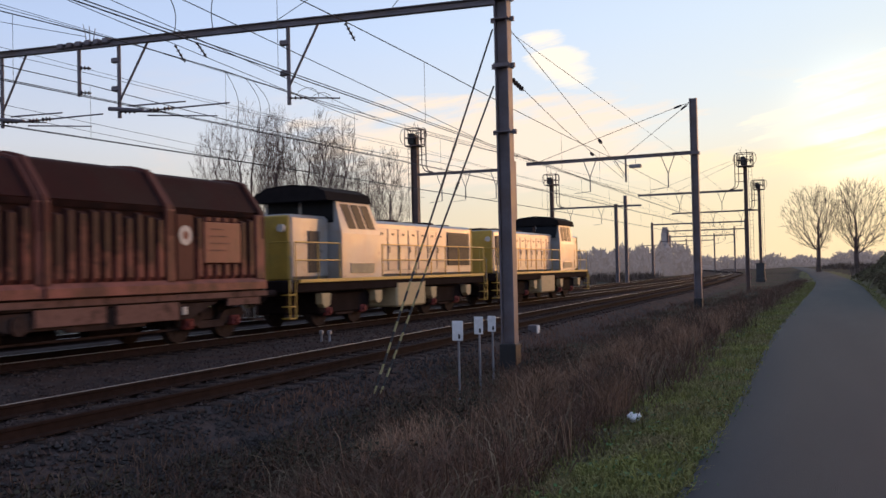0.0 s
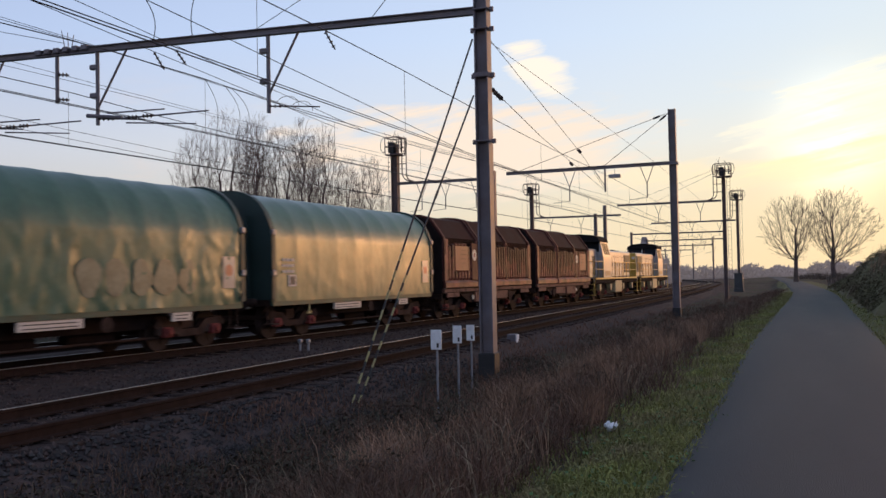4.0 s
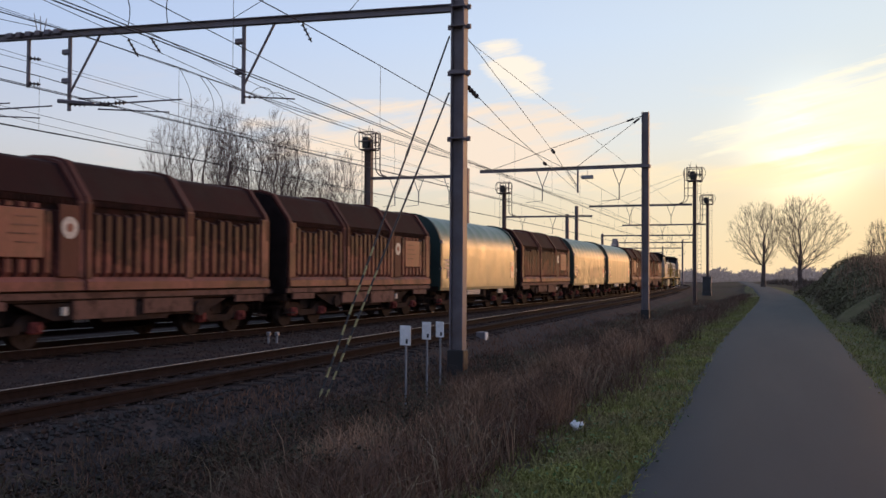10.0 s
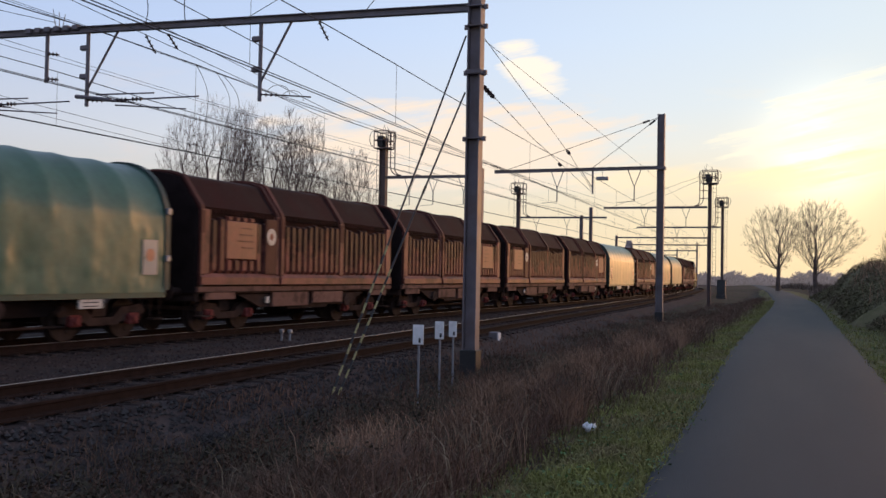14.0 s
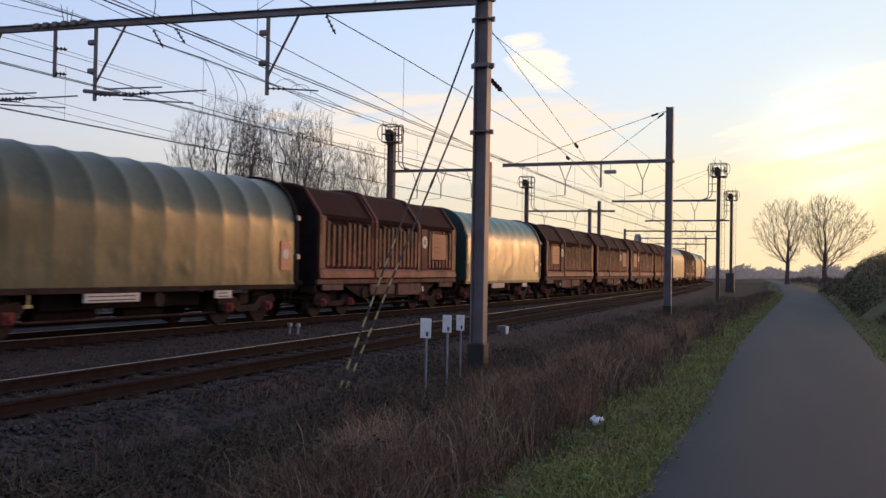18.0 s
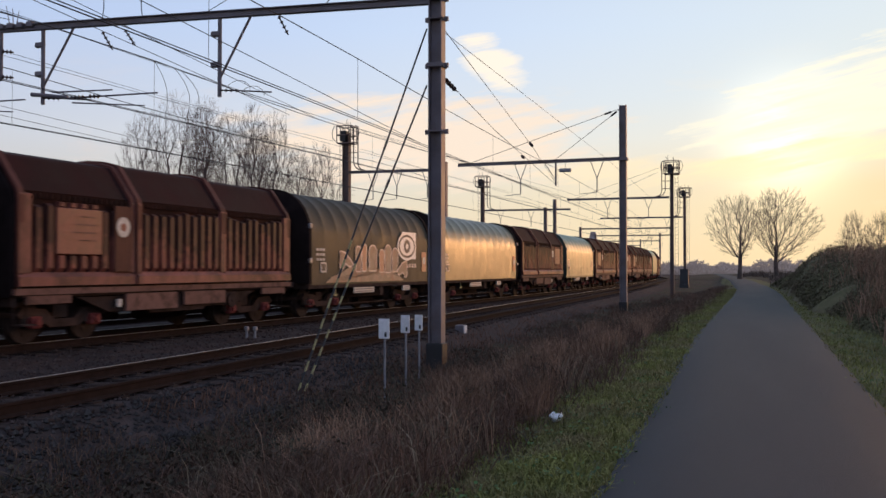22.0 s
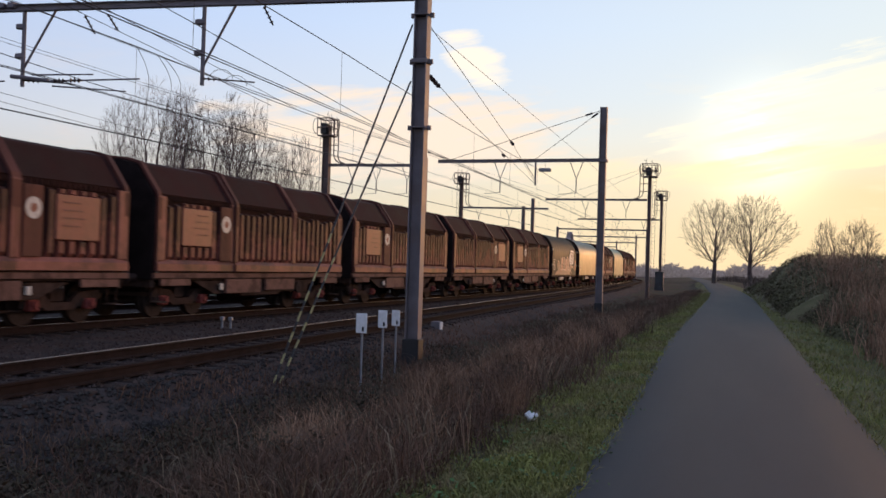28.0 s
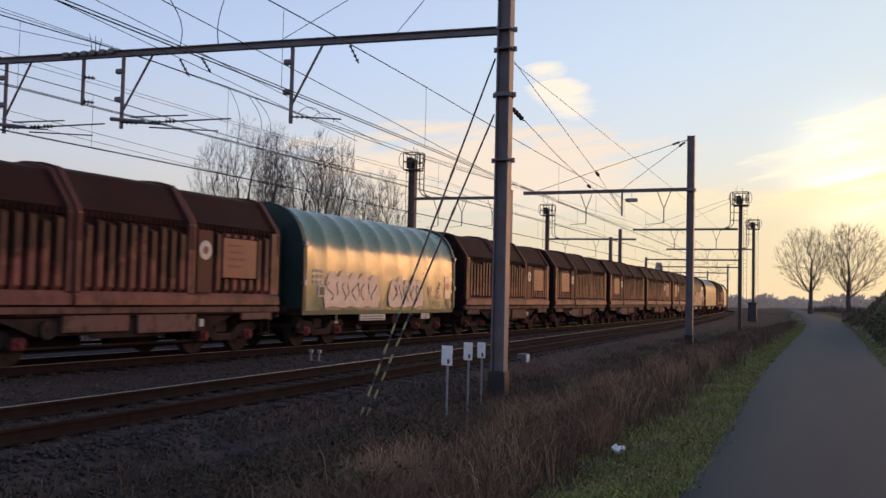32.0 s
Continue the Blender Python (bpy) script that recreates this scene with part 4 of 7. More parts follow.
guy((-6.75, 19.85, 6.77), (-7.42, 14.95, -0.62))
guy((-6.75, 19.85, 5.54), (-7.36, 15.1, -0.60))


def small_sign(x, y, top, w=0.17, h=0.30, base=-0.55):
    s = thing("marker_post", "small white enamel marker plate on a thin grey post", "sign", "marker posts")
    bm = bmesh.new()
    tube(bm, (x, y + 0.03, base - 0.1), (x, y + 0.03, top - 0.05), 0.02, 0.02, 8)
    part("post", bm, M_GALV, s)
    bm = bmesh.new()
    bevelled(bm, x - w / 2, x + w / 2, y - 0.012, y + 0.004, top - h, top, 0.005)
    plate = part("plate", bm, M_WHITE, s)
    bm = bmesh.new()
    box(bm, x + 0.01, x + 0.045, y - 0.017, y - 0.0125, top - h + 0.03, top - h + 0.10)
    part("marking", bm, M_BLACK, plate)


small_sign(-5.52, 14.2, 0.80, 0.18, 0.31)
small_sign(-5.68, 15.6, 0.79, 0.16, 0.30)
small_sign(-5.93, 17.0, 0.73, 0.155, 0.29)


def litter():
    bm = bmesh.new()
    bmesh.ops.create_icosphere(bm, subdivisions=3, radius=0.07)
    for v in bm.verts:
        k = noise.noise(v.co * 14.0) * 0.5 + noise.noise(v.co * 35.0) * 0.25
        v.co *= 1 + k
        v.co.z *= 0.7
        if v.co.x > 0.05:
            v.co.z += 0.03
    ob = new("plastic_bag", finish("plastic_bag", bm, M_BAG, True))
    ob.matrix_basis = pose(-2.06, 10.45, ground_z(-2.06, 10.45) + 0.07)
    tagged(ob, "crumpled white plastic bag lying in the grass verge", "litter")


litter()


def track_box(x, y, z, w, d, h, label):
    t = thing("trackside_box", label, "cable box", "trackside boxes")
    bm = bmesh.new()
    bevelled(bm, x - w / 2, x + w / 2, y - d / 2, y + d / 2, z, z + h, 0.02)
    part("body", bm, M_STEEL, t)
    bm = bmesh.new()
    bevelled(bm, x + w / 2 + 0.002, x + w / 2 + 0.03, y - d / 2 + 0.02, y + d / 2 - 0.02, z + 0.03, z + h - 0.02, 0.008)
    part("lid", bm, M_WHITE, t)


track_box(-8.15, 27.0, -0.55, 0.26, 0.3, 0.50, "low grey cable box with a white end beside the track")
for bx in (-12.42, -12.18):
    t = thing("axle_counter", "small pale-capped axle counter post between the tracks", "track sensor", "axle counters")
    bm = bmesh.new()
    tube(bm, (bx, 22.2, -0.3), (bx, 22.2, 0.0), 0.035, 0.03, 8)
    part("post", bm, M_GALV, t)
    bm = bmesh.new()
    bevelled(bm, bx - 0.05, bx + 0.05, 22.14, 22.26, 0.0, 0.10, 0.02)
    part("cap", bm, M_GALV, t)


# ---- rolling stock: every vehicle runs along +y in its own space, rails at z = 0 ----
LEN = 12.04


def wheelset_mesh(r=0.46):
    bm = bmesh.new()
    tube(bm, (-1.02, 0, 0), (1.02, 0, 0), 0.08, 0.08, 8)
    for s in (-1, 1):
        for x0, x1, ra, rb in ((0.69, 0.82, r, r * 0.985), (0.66, 0.69, r + 0.03, r + 0.03), (0.82, 0.90, 0.14, 0.11)):
            tube(bm, (s * x0, 0, 0), (s * x1, 0, 0), ra, rb, 24)
        for k in range(3):
            a = k * math.tau / 3
            tube(bm, (s * 0.825, 0.25 * math.cos(a), 0.25 * math.sin(a)), (s * 0.832, 0.25 * math.cos(a), 0.25 * math.sin(a)), 0.06, 0.05, 8)
    return finish("wheelset", bm, M_WHEEL)


def bogie_mesh():
    bm = bmesh.new()
    for s in (-1, 1):
        x0, x1 = s * 0.93, s * 1.07
        x0, x1 = min(x0, x1), max(x0, x1)
        prof = ((-1.35, 0.62), (-1.2, 0.78), (-0.55, 0.72), (-0.3, 0.50), (0.3, 0.50), (0.55, 0.72), (1.2, 0.78), (1.35, 0.62), (1.3, 0.55), (0.75, 0.52), (0.45, 0.33), (-0.45, 0.33), (-0.75, 0.52), (-1.3, 0.55))
        a = [bm.verts.new((x0, y, z)) for y, z in prof]
        b = [bm.verts.new((x1, y, z)) for y, z in prof]
        k = len(prof)
        for i in range(k):
            bm.faces.new((a[i], a[(i + 1) % k], b[(i + 1) % k], b[i]))
        bm.faces.new(a[::-1])
        bm.faces.new(b)
        for y in (-0.9, 0.9):
            for o in (-0.24, 0.24):
                tube(bm, (s * 1.0, y + o, 0.40), (s * 1.0, y + o, 0.62), 0.085, 0.085, 8)
    box(bm, -0.95, 0.95, -0.22, 0.22, 0.52, 0.80)
    for y in (-1.33, 1.33):
        box(bm, -0.95, 0.95, y - 0.05, y + 0.05, 0.56, 0.66)
    return finish("bogie_frame", bm, M_FRAME)


def axlebox_mesh():
    bm = bmesh.new()
    bevelled(bm, 0.98, 1.16, -0.15, 0.15, 0.33, 0.58, 0.03)
    tube(bm, (1.15, 0, 0.46), (1.22, 0, 0.46), 0.10, 0.08, 10)
    return finish("axle_box", bm, M_AXBOX)


def buffer_mesh():
    bm = bmesh.new()
    tube(bm, (0, 0, 0), (0, 0.32, 0), 0.10, 0.09, 10)
    tube(bm, (0, 0.32, 0), (0, 0.60, 0), 0.07, 0.07, 10)
    tube(bm, (0, 0.60, 0), (0, 0.63, 0), 0.22, 0.23, 16)
    return finish("buffer", bm, M_FRAME)


WHEELSET, BOGIE, AXLEBOX, BUFFER = wheelset_mesh(), bogie_mesh(), axlebox_mesh(), buffer_mesh()
ROLLING = []   # (wheelset, place in its vehicle)
AXLES = (-4.6, -2.8, 2.8, 4.6)


def running_gear(v, half, axles, sill_z=1.05):
    for b in (-1, 1):
        ys = [a for a in axles if a * b > 0]
        c = sum(ys) / len(ys)
        bog = share("bogie_frame", BOGIE, v, pose(0, c, 0))
        for a in ys:
            for s in (0, 180):
                share("axle_box", AXLEBOX, bog, pose(0, a - c, 0, 0, 0, s), "rusty red axle box")
        for a in ys:
            w = share("wheelset", WHEELSET, v, pose(0, a, 0.46))
            ROLLING.append((w, (0, a, 0.46)))
        for x in (-0.875, 0.875):
            share("buffer", BUFFER, v, pose(x, b * (half - 0.62), sill_z, 0, 0, 0 if b > 0 else 180))
        bm = bmesh.new()
        tube(bm, (0, b * (half - 0.6), sill_z - 0.05), (0, b * half, sill_z - 0.12), 0.045, 0.04, 8)
        tube(bm, (0, b * (half - 0.25), sill_z - 0.1), (0, b * (half - 0.22), sill_z - 0.55), 0.03, 0.03, 6)
        part("coupling", bm, M_FRAME, v)
        for s in (-1, 1):
            bm = bmesh.new()
            box(bm, s * 1.32 - 0.16, s * 1.32 + 0.10, b * (half - 0.85) - 0.2, b * (half - 0.85) + 0.2, 0.42, 0.45)
            tube(bm, (s * 1.25, b * (half - 1.0), 0.44), (s * 1.25, b * (half - 1.0), sill_z), 0.018, 0.018, 5)
            tube(bm, (s * 1.25, b * (half - 0.68), 0.44), (s * 1.25, b * (half - 0.68), sill_z), 0.018, 0.018, 5)
            part("step", bm, M_FRAME, v)
            bm = bmesh.new()
            rod(bm, [(s * 1.40, b * (half - 0.66), 1.1), (s * 1.43, b * (half - 0.64), 1.25), (s * 1.43, b * (half - 0.64), 2.0), (s * 1.36, b * (half - 0.66), 2.05)], 0.017, 5)
            part("handrail", bm, M_GALV, v)


def brake_gear(v, reach):
    """Dark tanks, levers and rods below the floor, added to block light there."""
    # solid dark box added to close the bright gap under the wagon
    bm = bmesh.new()
    box(bm, -0.9, 0.9, -reach, reach, 0.56, 0.97)
    part("centre_girder", bm, M_ENDDARK, v)
    for y, z, r, l in ((-1.6, 0.42, 0.19, 0.9), (0.9, 0.44, 0.15, 0.7)):
        bm = bmesh.new()
        tube(bm, (0.45, y - l, z), (0.45, y + l, z), r, r, 12)
        part("air_tank", bm, M_ENDDARK, v)
    bm = bmesh.new()
    tube(bm, (0.95, -reach - 0.6, 0.34), (0.95, reach + 0.6, 0.34), 0.03, 0.03, 6)
    part("brake_rod", bm, M_FRAME, v)


def hood_profile(grow=0.0):
    """Right half outline of a steel hood, from sill to roof centre."""
    g = grow
    return ((1.40 + g, 1.22), (1.41 + g, 3.00), (1.36 + g, 3.16), (0.86 + g * 0.6, 3.86 + g), (0.80 + g * 0.6, 3.92 + g), (0.42, 4.02 + g), (0.0, 4.06 + g))


def full(profile):
    return list(profile) + [(-x, z) for x, z in reversed(profile[:-1])]


def shell(bm, outline, y0, y1, thick=0.03):
    """An open shell with thickness, drawn along y."""
    inner = [(x * (1 - thick / 1.4), z - thick * (1 if z > 2.9 else 0)) for x, z in outline]
    extrude_profile(bm, list(outline) + inner[::-1], y0, y1)


RIBS = {}
RAGGED = random.Random(3)


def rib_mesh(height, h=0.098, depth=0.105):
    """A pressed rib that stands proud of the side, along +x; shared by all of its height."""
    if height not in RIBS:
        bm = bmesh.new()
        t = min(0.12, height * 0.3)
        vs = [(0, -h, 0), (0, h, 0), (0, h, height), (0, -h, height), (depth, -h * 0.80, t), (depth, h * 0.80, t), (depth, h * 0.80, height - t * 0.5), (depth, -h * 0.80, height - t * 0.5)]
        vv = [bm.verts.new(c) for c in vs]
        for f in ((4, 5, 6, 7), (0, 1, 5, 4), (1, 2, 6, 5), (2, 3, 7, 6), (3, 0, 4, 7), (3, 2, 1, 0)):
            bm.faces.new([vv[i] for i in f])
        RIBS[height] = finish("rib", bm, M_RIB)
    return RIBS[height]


def hood_section(v, y0, y1, grow, plate_at=None, ribs=10, outer=0):
    """One telescopic hood: ribbed sides, bare sloping roof, rim, end arches."""
    prof = hood_profile(grow)
    bm = bmesh.new()
    top = [p for p in prof[2:]]
    shell(bm, full([(x + 0.004, z + 0.004) for x, z in top]), y0, y1, 0.03)
    hood = part("hood", bm, M_ROOF, v, "dark sooty sloping roof of the hood")
    r0, r1 = y0 + (0.40 if outer < 0 else 0.20), y1 - (0.40 if outer > 0 else 0.20)
    pitch = (r1 - r0) / ribs
    for s in (-1, 1):
        # flat posts at the ends of the section, and a row of short teeth under the eaves
        for a, b in ((y0 + 0.015, r0 - 0.03), (r1 + 0.03, y1 - 0.015)):
            bm = bmesh.new()
            xs = sorted((s * (1.36 + grow), s * (1.462 + grow)))
            bevelled(bm, xs[0], xs[1], a, b, 1.48, 3.10, 0.014)
            part("end_post", bm, M_FLANGE, hood)
        bm = bmesh.new()
        for k in range(ribs * 2):
            y = r0 + pitch * (k + 0.5) / 2
            xs = sorted((s * (1.355 + grow), s * (1.415 + grow)))
            box(bm, xs[0], xs[1], y - 0.055, y + 0.055, 3.015, 3.13)
        part("eave_teeth", bm, M_SHEET, hood, "row of short pressed teeth under the eaves")
        bm = bmesh.new()
        shell(bm, [(s * (1.35 + grow), 1.22), (s * (1.36 + grow), 3.0), (s * (1.34 + grow), 3.16)], y0, y1, 0.03)
        part("side_sheet", bm, M_SHEET, hood, "sooty side sheet, coloured darker for the shade between ribs")
        bm = bmesh.new()
        ring = [(s * (1.40 + grow), 1.20), (s * (1.50 + grow), 1.22), (s * (1.50 + grow), 1.40), (s * (1.42 + grow), 1.50), (s * (1.40 + grow), 1.50)]
        extrude_profile(bm, ring, y0 + 0.01, y1 - 0.01)
        part("rim", bm, M_FLANGE, hood, "worn pale rim")
        for k in range(ribs):
            y = r0 + pitch * (k + 0.5)
            spans = ((1.47, 1.90), (2.84, 2.99)) if plate_at is not None and abs(y - plate_at) < 0.74 else ((1.47, 2.99),)
            if len(spans) == 1:
                spans = ((1.47, 2.99 - 0.05 * RAGGED.choice((0, 0, 1, 2))),)
            for lo, hi in spans:
                share("rib", rib_mesh(round(hi - lo, 2)), hood, pose(s * (1.355 + grow), y, lo, 0, 0, 0 if s > 0 else 180))
    for ya in (y0, y1 - 0.16):
        bm = bmesh.new()
        out = full([(x + 0.055, z + 0.05) for x, z in prof[1:-1]] + [(0.0, prof[-1][1] + 0.05)])
        out = [(prof[0][0] + 0.055, 1.22)] + out + [(-prof[0][0] - 0.055, 1.22)]
        inner = [(x * 0.955, z - (0.05 if z > 3.05 else 0)) for x, z in out]
        extrude_profile(bm, out + inner[::-1], ya, ya + 0.16)
        part("end_arch", bm, M_HOOD, hood)
    return hood


def end_wall(v, y0, y1, material, outline, label):
    bm = bmesh.new()
    extrude_profile(bm, outline, y0, y1)
    return part("end_wall", bm, material, v, label)


def brown_wagon():
    v = thing("hood_wagon", "rusty red-brown freight wagon with ribbed telescopic steel hoods", "freight wagon", "wagons of the freight train")
    third = 3.64
    hood_section(v, -5.46, -5.46 + third, 0.0, outer=-1, ribs=9)
    hood_section(v, -5.46 + third - 0.0, 5.46 - third, 0.05)
    front = hood_section(v, 5.46 - third, 5.46, 0.0, plate_at=3.70, outer=1, ribs=9)
    for s in (-1, 1):
        bm = bmesh.new()
        bevelled(bm, s * 1.44 - 0.04, s * 1.44 + 0.04, 3.0, 4.4, 1.88, 2.86, 0.012)
        plate = part("stencil_plate", bm, M_PLATE, v, "flat plate with rows of faded stencilling")
        bm = bmesh.new()
        for k in range(4):
            box(bm, s * 1.484 - 0.003, s * 1.484 + 0.003, 3.2, 3.75 + 0.1 * (k % 3), 2.68 - 0.17 * k, 2.705 - 0.17 * k)
        part("stencilling", bm, M_PANEL, plate)
        bm = bmesh.new()
        bevelled(bm, s * 1.45 - 0.035, s * 1.45 + 0.035, 2.02, 2.58, 1.5, 3.0, 0.01)
        panel = part("flat_panel", bm, M_HOOD, v)
        bm = bmesh.new()
        tube(bm, (s * 1.484, 2.30, 2.52), (s * 1.492, 2.30, 2.52), 0.23, 0.23, 24)
        disc = part("pale_disc", bm, M_DISC, panel, "round pale emblem disc")
        bm = bmesh.new()
        tube(bm, (s * 1.493, 2.30, 2.52), (s * 1.497, 2.30, 2.52), 0.10, 0.10, 12)
        part("emblem", bm, M_PLATE, disc)
    out = full([(x - 0.03, z - 0.03) for x, z in hood_profile(0.0)])
    out[0] = (out[0][0], 1.0)
    out[-1] = (out[-1][0], 1.0)
    end_wall(v, 5.47, 5.55, M_ENDDARK, out, "dark end wall closing the hood")
    end_wall(v, -5.55, -5.47, M_ENDDARK, out, "dark end wall closing the hood")
    bm = bmesh.new()
    box(bm, -1.33, 1.33, -5.5, 5.5, 0.98, 1.19)
    part("underframe", bm, M_FRAME, v)
    for s in (-1, 1):
        bm = bmesh.new()
        extrude_profile(bm, [(s * 1.34, 1.04), (s * 1.46, 1.04), (s * 1.46, 1.17), (s * 1.34, 1.17)], -5.52, 5.52)
        part("side_sill", bm, M_PANEL, v, "dusty side sill")
        bm = bmesh.new()
        box(bm, -1.3, 1.3, s * 5.38 - 0.08, s * 5.38 + 0.08, 0.80, 0.975)
        part("buffer_beam", bm, M_FRAME, v)
    brake_gear(v, 3.4)
    for s in (-1, 1):
        bm = bmesh.new()
        prof = ((-3.6, 0.95), (-2.6, 0.60), (-1.2, 0.60), (-1.1, 0.52), (1.1, 0.52), (1.2, 0.60), (2.6, 0.60), (3.6, 0.95))
        a = [bm.verts.new((s * 1.28, y, z)) for y, z in prof]
        b = [bm.verts.new((s * 1.34, y, z)) for y, z in prof]
        for i in range(len(prof)):
            bm.faces.new((a[i], a[(i + 1) % len(prof)], b[(i + 1) % len(prof)], b[i]))
        bm.faces.new(a[::-1])
        bm.faces.new(b)
        girder = part("side_girder", bm, M_FRAME, v)
        for y0, y1, z0, z1 in ((0.15, 2.1, 0.60, 1.0), (-2.0, -0.15, 0.66, 1.0), (-5.2, -3.9, 0.84, 1.02), (3.9, 5.2, 0.84, 1.02)):
            bm = bmesh.new()
            bevelled(bm, s * 1.40 - 0.04, s * 1.40 + 0.04, y0, y1, z0, z1, 0.01)
            part("data_panel", bm, M_PANEL, girder, "pale dusty data panel")
        bm = bmesh.new()
        tube(bm, (s * 1.36, -2.35, 0.72), (s * 1.42, -2.35, 0.72), 0.19, 0.19, 16)
        tube(bm, (s * 1.43, -2.35, 0.72), (s * 1.44, -2.35, 0.72), 0.05, 0.05, 8)
        part("handbrake_wheel", bm, M_FRAME, girder)
        bm = bmesh.new()
        bevelled(bm, s * 1.40 - 0.03, s * 1.40 + 0.03, 2.25, 2.40, 0.70, 0.88, 0.01)
        part("white_tag", bm, M_DISC, girder)
    running_gear(v, LEN / 2, AXLES)
    return v


ARCH = ((1.45, 1.05), (1.45, 1.7), (1.448, 2.4), (1.44, 2.80), (1.40, 3.0), (1.315, 3.25), (1.195, 3.48), (1.035, 3.68), (0.83, 3.85), (0.57, 3.98), (0.28, 4.06), (0.0, 4.085))


def arch_profile(g=0.0):
    """Right half of a tarpaulin's outline: upright side, a bend at the shoulder, rounded crown."""
    return [(x + (g if x else 0), z) for x, z in ARCH]


def tarp_mesh(name, y0, y1, hoops, material, sag, seed, wrinkle):
    prof = []
    base = arch_profile()
    for a, b in zip(base, base[1:]):
        cuts = 5 if b[1] < 2.9 else 2
        for k in range(cuts):
            prof.append((a[0] + (b[0] - a[0]) * k / cuts, a[1] + (b[1] - a[1]) * k / cuts))
    prof.append(base[-1])
    prof = full(prof)
    ny = hoops * 12
    verts, faces = [], []
    for j in range(ny + 1):
        u = j / ny
        y = y0 + (y1 - y0) * u
        ph = (u * hoops) % 1.0
        dip = math.sin(ph * math.pi) ** (0.7 if sag > 0.03 else 1.0)
        edge = min(u, 1 - u) * (y1 - y0)
        for x, z in prof:
            k = 1 - 0.006 * dip - sag * dip / 1.5 * min(1.0, max(0.0, (z - 2.6) / 0.5))
            w = wrinkle * noise.noise(Vector((seed + y * 1.7, z * 1.1, 0.5 if x > 0 else 7.5))) + wrinkle * 0.6 * noise.noise(Vector((seed + y * 4.0 + z * 2.0, z * 2.6, 3.0)))
            fold = abs(noise.noise(Vector((seed + y * 1.6 - z * 1.3, z * 1.5 + y * 0.5, 11.0)))) + 0.5 * abs(noise.noise(Vector((seed + y * 3.1 + z * 2.4, z * 3.0, 17.0))))
            w = 0.40 * w + 0.9 * wrinkle * max(0.0, 0.16 - fold) / 0.16
            low = max(0.0, 1 - abs(z - 1.5) / 1.3)
            w *= (0.35 + low) * (1 + 1.5 * max(0, 1 - edge / 0.9))
            zz = z - (sag * dip * 1.0 * min(1.0, (z - 2.9) / 0.5) if z > 2.9 else 0)
            verts.append((x * k + (w if x > 0 else -w), y, zz))
    n = len(prof)
    for j in range(ny):
        for i in range(n - 1):
            faces.append((j * n + i, j * n + i + 1, (j + 1) * n + i + 1, (j + 1) * n + i))
    data = bpy.data.meshes.new(name)
    data.from_pydata(verts, [], faces)
    data.materials.append(material)
    for p in data.polygons:
        p.use_smooth = True
    return data


def bubble(bm, cy, cz, w, h, x, rnd):
    """One fat rounded letter shape on a flat side."""
    c = []
    n = 18
    p1, p2 = rnd.uniform(0, 6), rnd.uniform(0, 6)
    for k in range(n):
        a = k * math.tau / n
        r = 1 + 0.10 * math.sin(2 * a + p1) + 0.07 * math.sin(3 * a + p2)
        ca, sa = math.cos(a), math.sin(a)
        c.append((x, cy + w / 2 * r * (abs(ca) ** 0.7) * (1 if ca > 0 else -1), cz + h / 2 * r * (abs(sa) ** 0.75) * (1 if sa > 0 else -1)))
    bm.faces.new([bm.verts.new(q) for q in c])


def graffiti(v, spans, x, seed, material, z=1.85, h=1.1):
    """Spray-painted fat shapes, without any legible word."""
    rnd = random.Random(seed)
    for y0, y1, count in spans:
        w = (y1 - y0) / count
        for k in range(count):
            bm, bo = bmesh.new(), bmesh.new()
            cy = y0 + w * (k + 0.5)
            hh = h * rnd.uniform(0.85, 1.1)
            cz = z + rnd.uniform(-0.06, 0.06)
            bubble(bm, cy, cz, w * 1.12, hh, x + 0.004 * (k % 2) + 0.004, rnd)
            tag = part("graffiti", bm, material, v, "pale spray-painted fat shape")
            yy = cy + rnd.uniform(-0.2, 0.1) * w
            zz = cz - 0.25 * hh
            turn = rnd.uniform(0.6, 1.1)
            pts = [(x + 0.013, yy + 0.22 * w * math.sin(i * turn), zz + 0.085 * hh * i) for i in range(7)]
            rod(bo, pts, 0.010, 4)
            part("graffiti_outline", bo, M_OUTLINE, tag)


def paint_patch(v, outline, material, x, rim=0.0):
    """A flat sprayed shape on the side at x, with a pale outline when rim is given."""
    bm = bmesh.new()
    bm.faces.new([bm.verts.new((x + 0.004, y, z)) for y, z in outline])
    bmesh.ops.triangulate(bm, faces=bm.faces[:])
    tag = part("graffiti", bm, material, v, "faded pink and orange sprayed shape")
    if rim:
        bm = bmesh.new()
        rod(bm, [(x + 0.006, y, z) for y, z in outline + outline[:1]], rim * 0.55, 4)
        for q in bm.verts:
            q.co.x = x + 0.005 + (q.co.x - x - 0.006) * 0.12
        part("graffiti_outline", bm, M_GRAFF, tag, "pale sprayed outline")


def stencil_mesh():
    bm = bmesh.new()
    box(bm, -0.004, 0.004, 0, 0.15, 0, 0.08)
    return finish("stencil_bar", bm, M_DISC)


STENCIL = stencil_mesh()


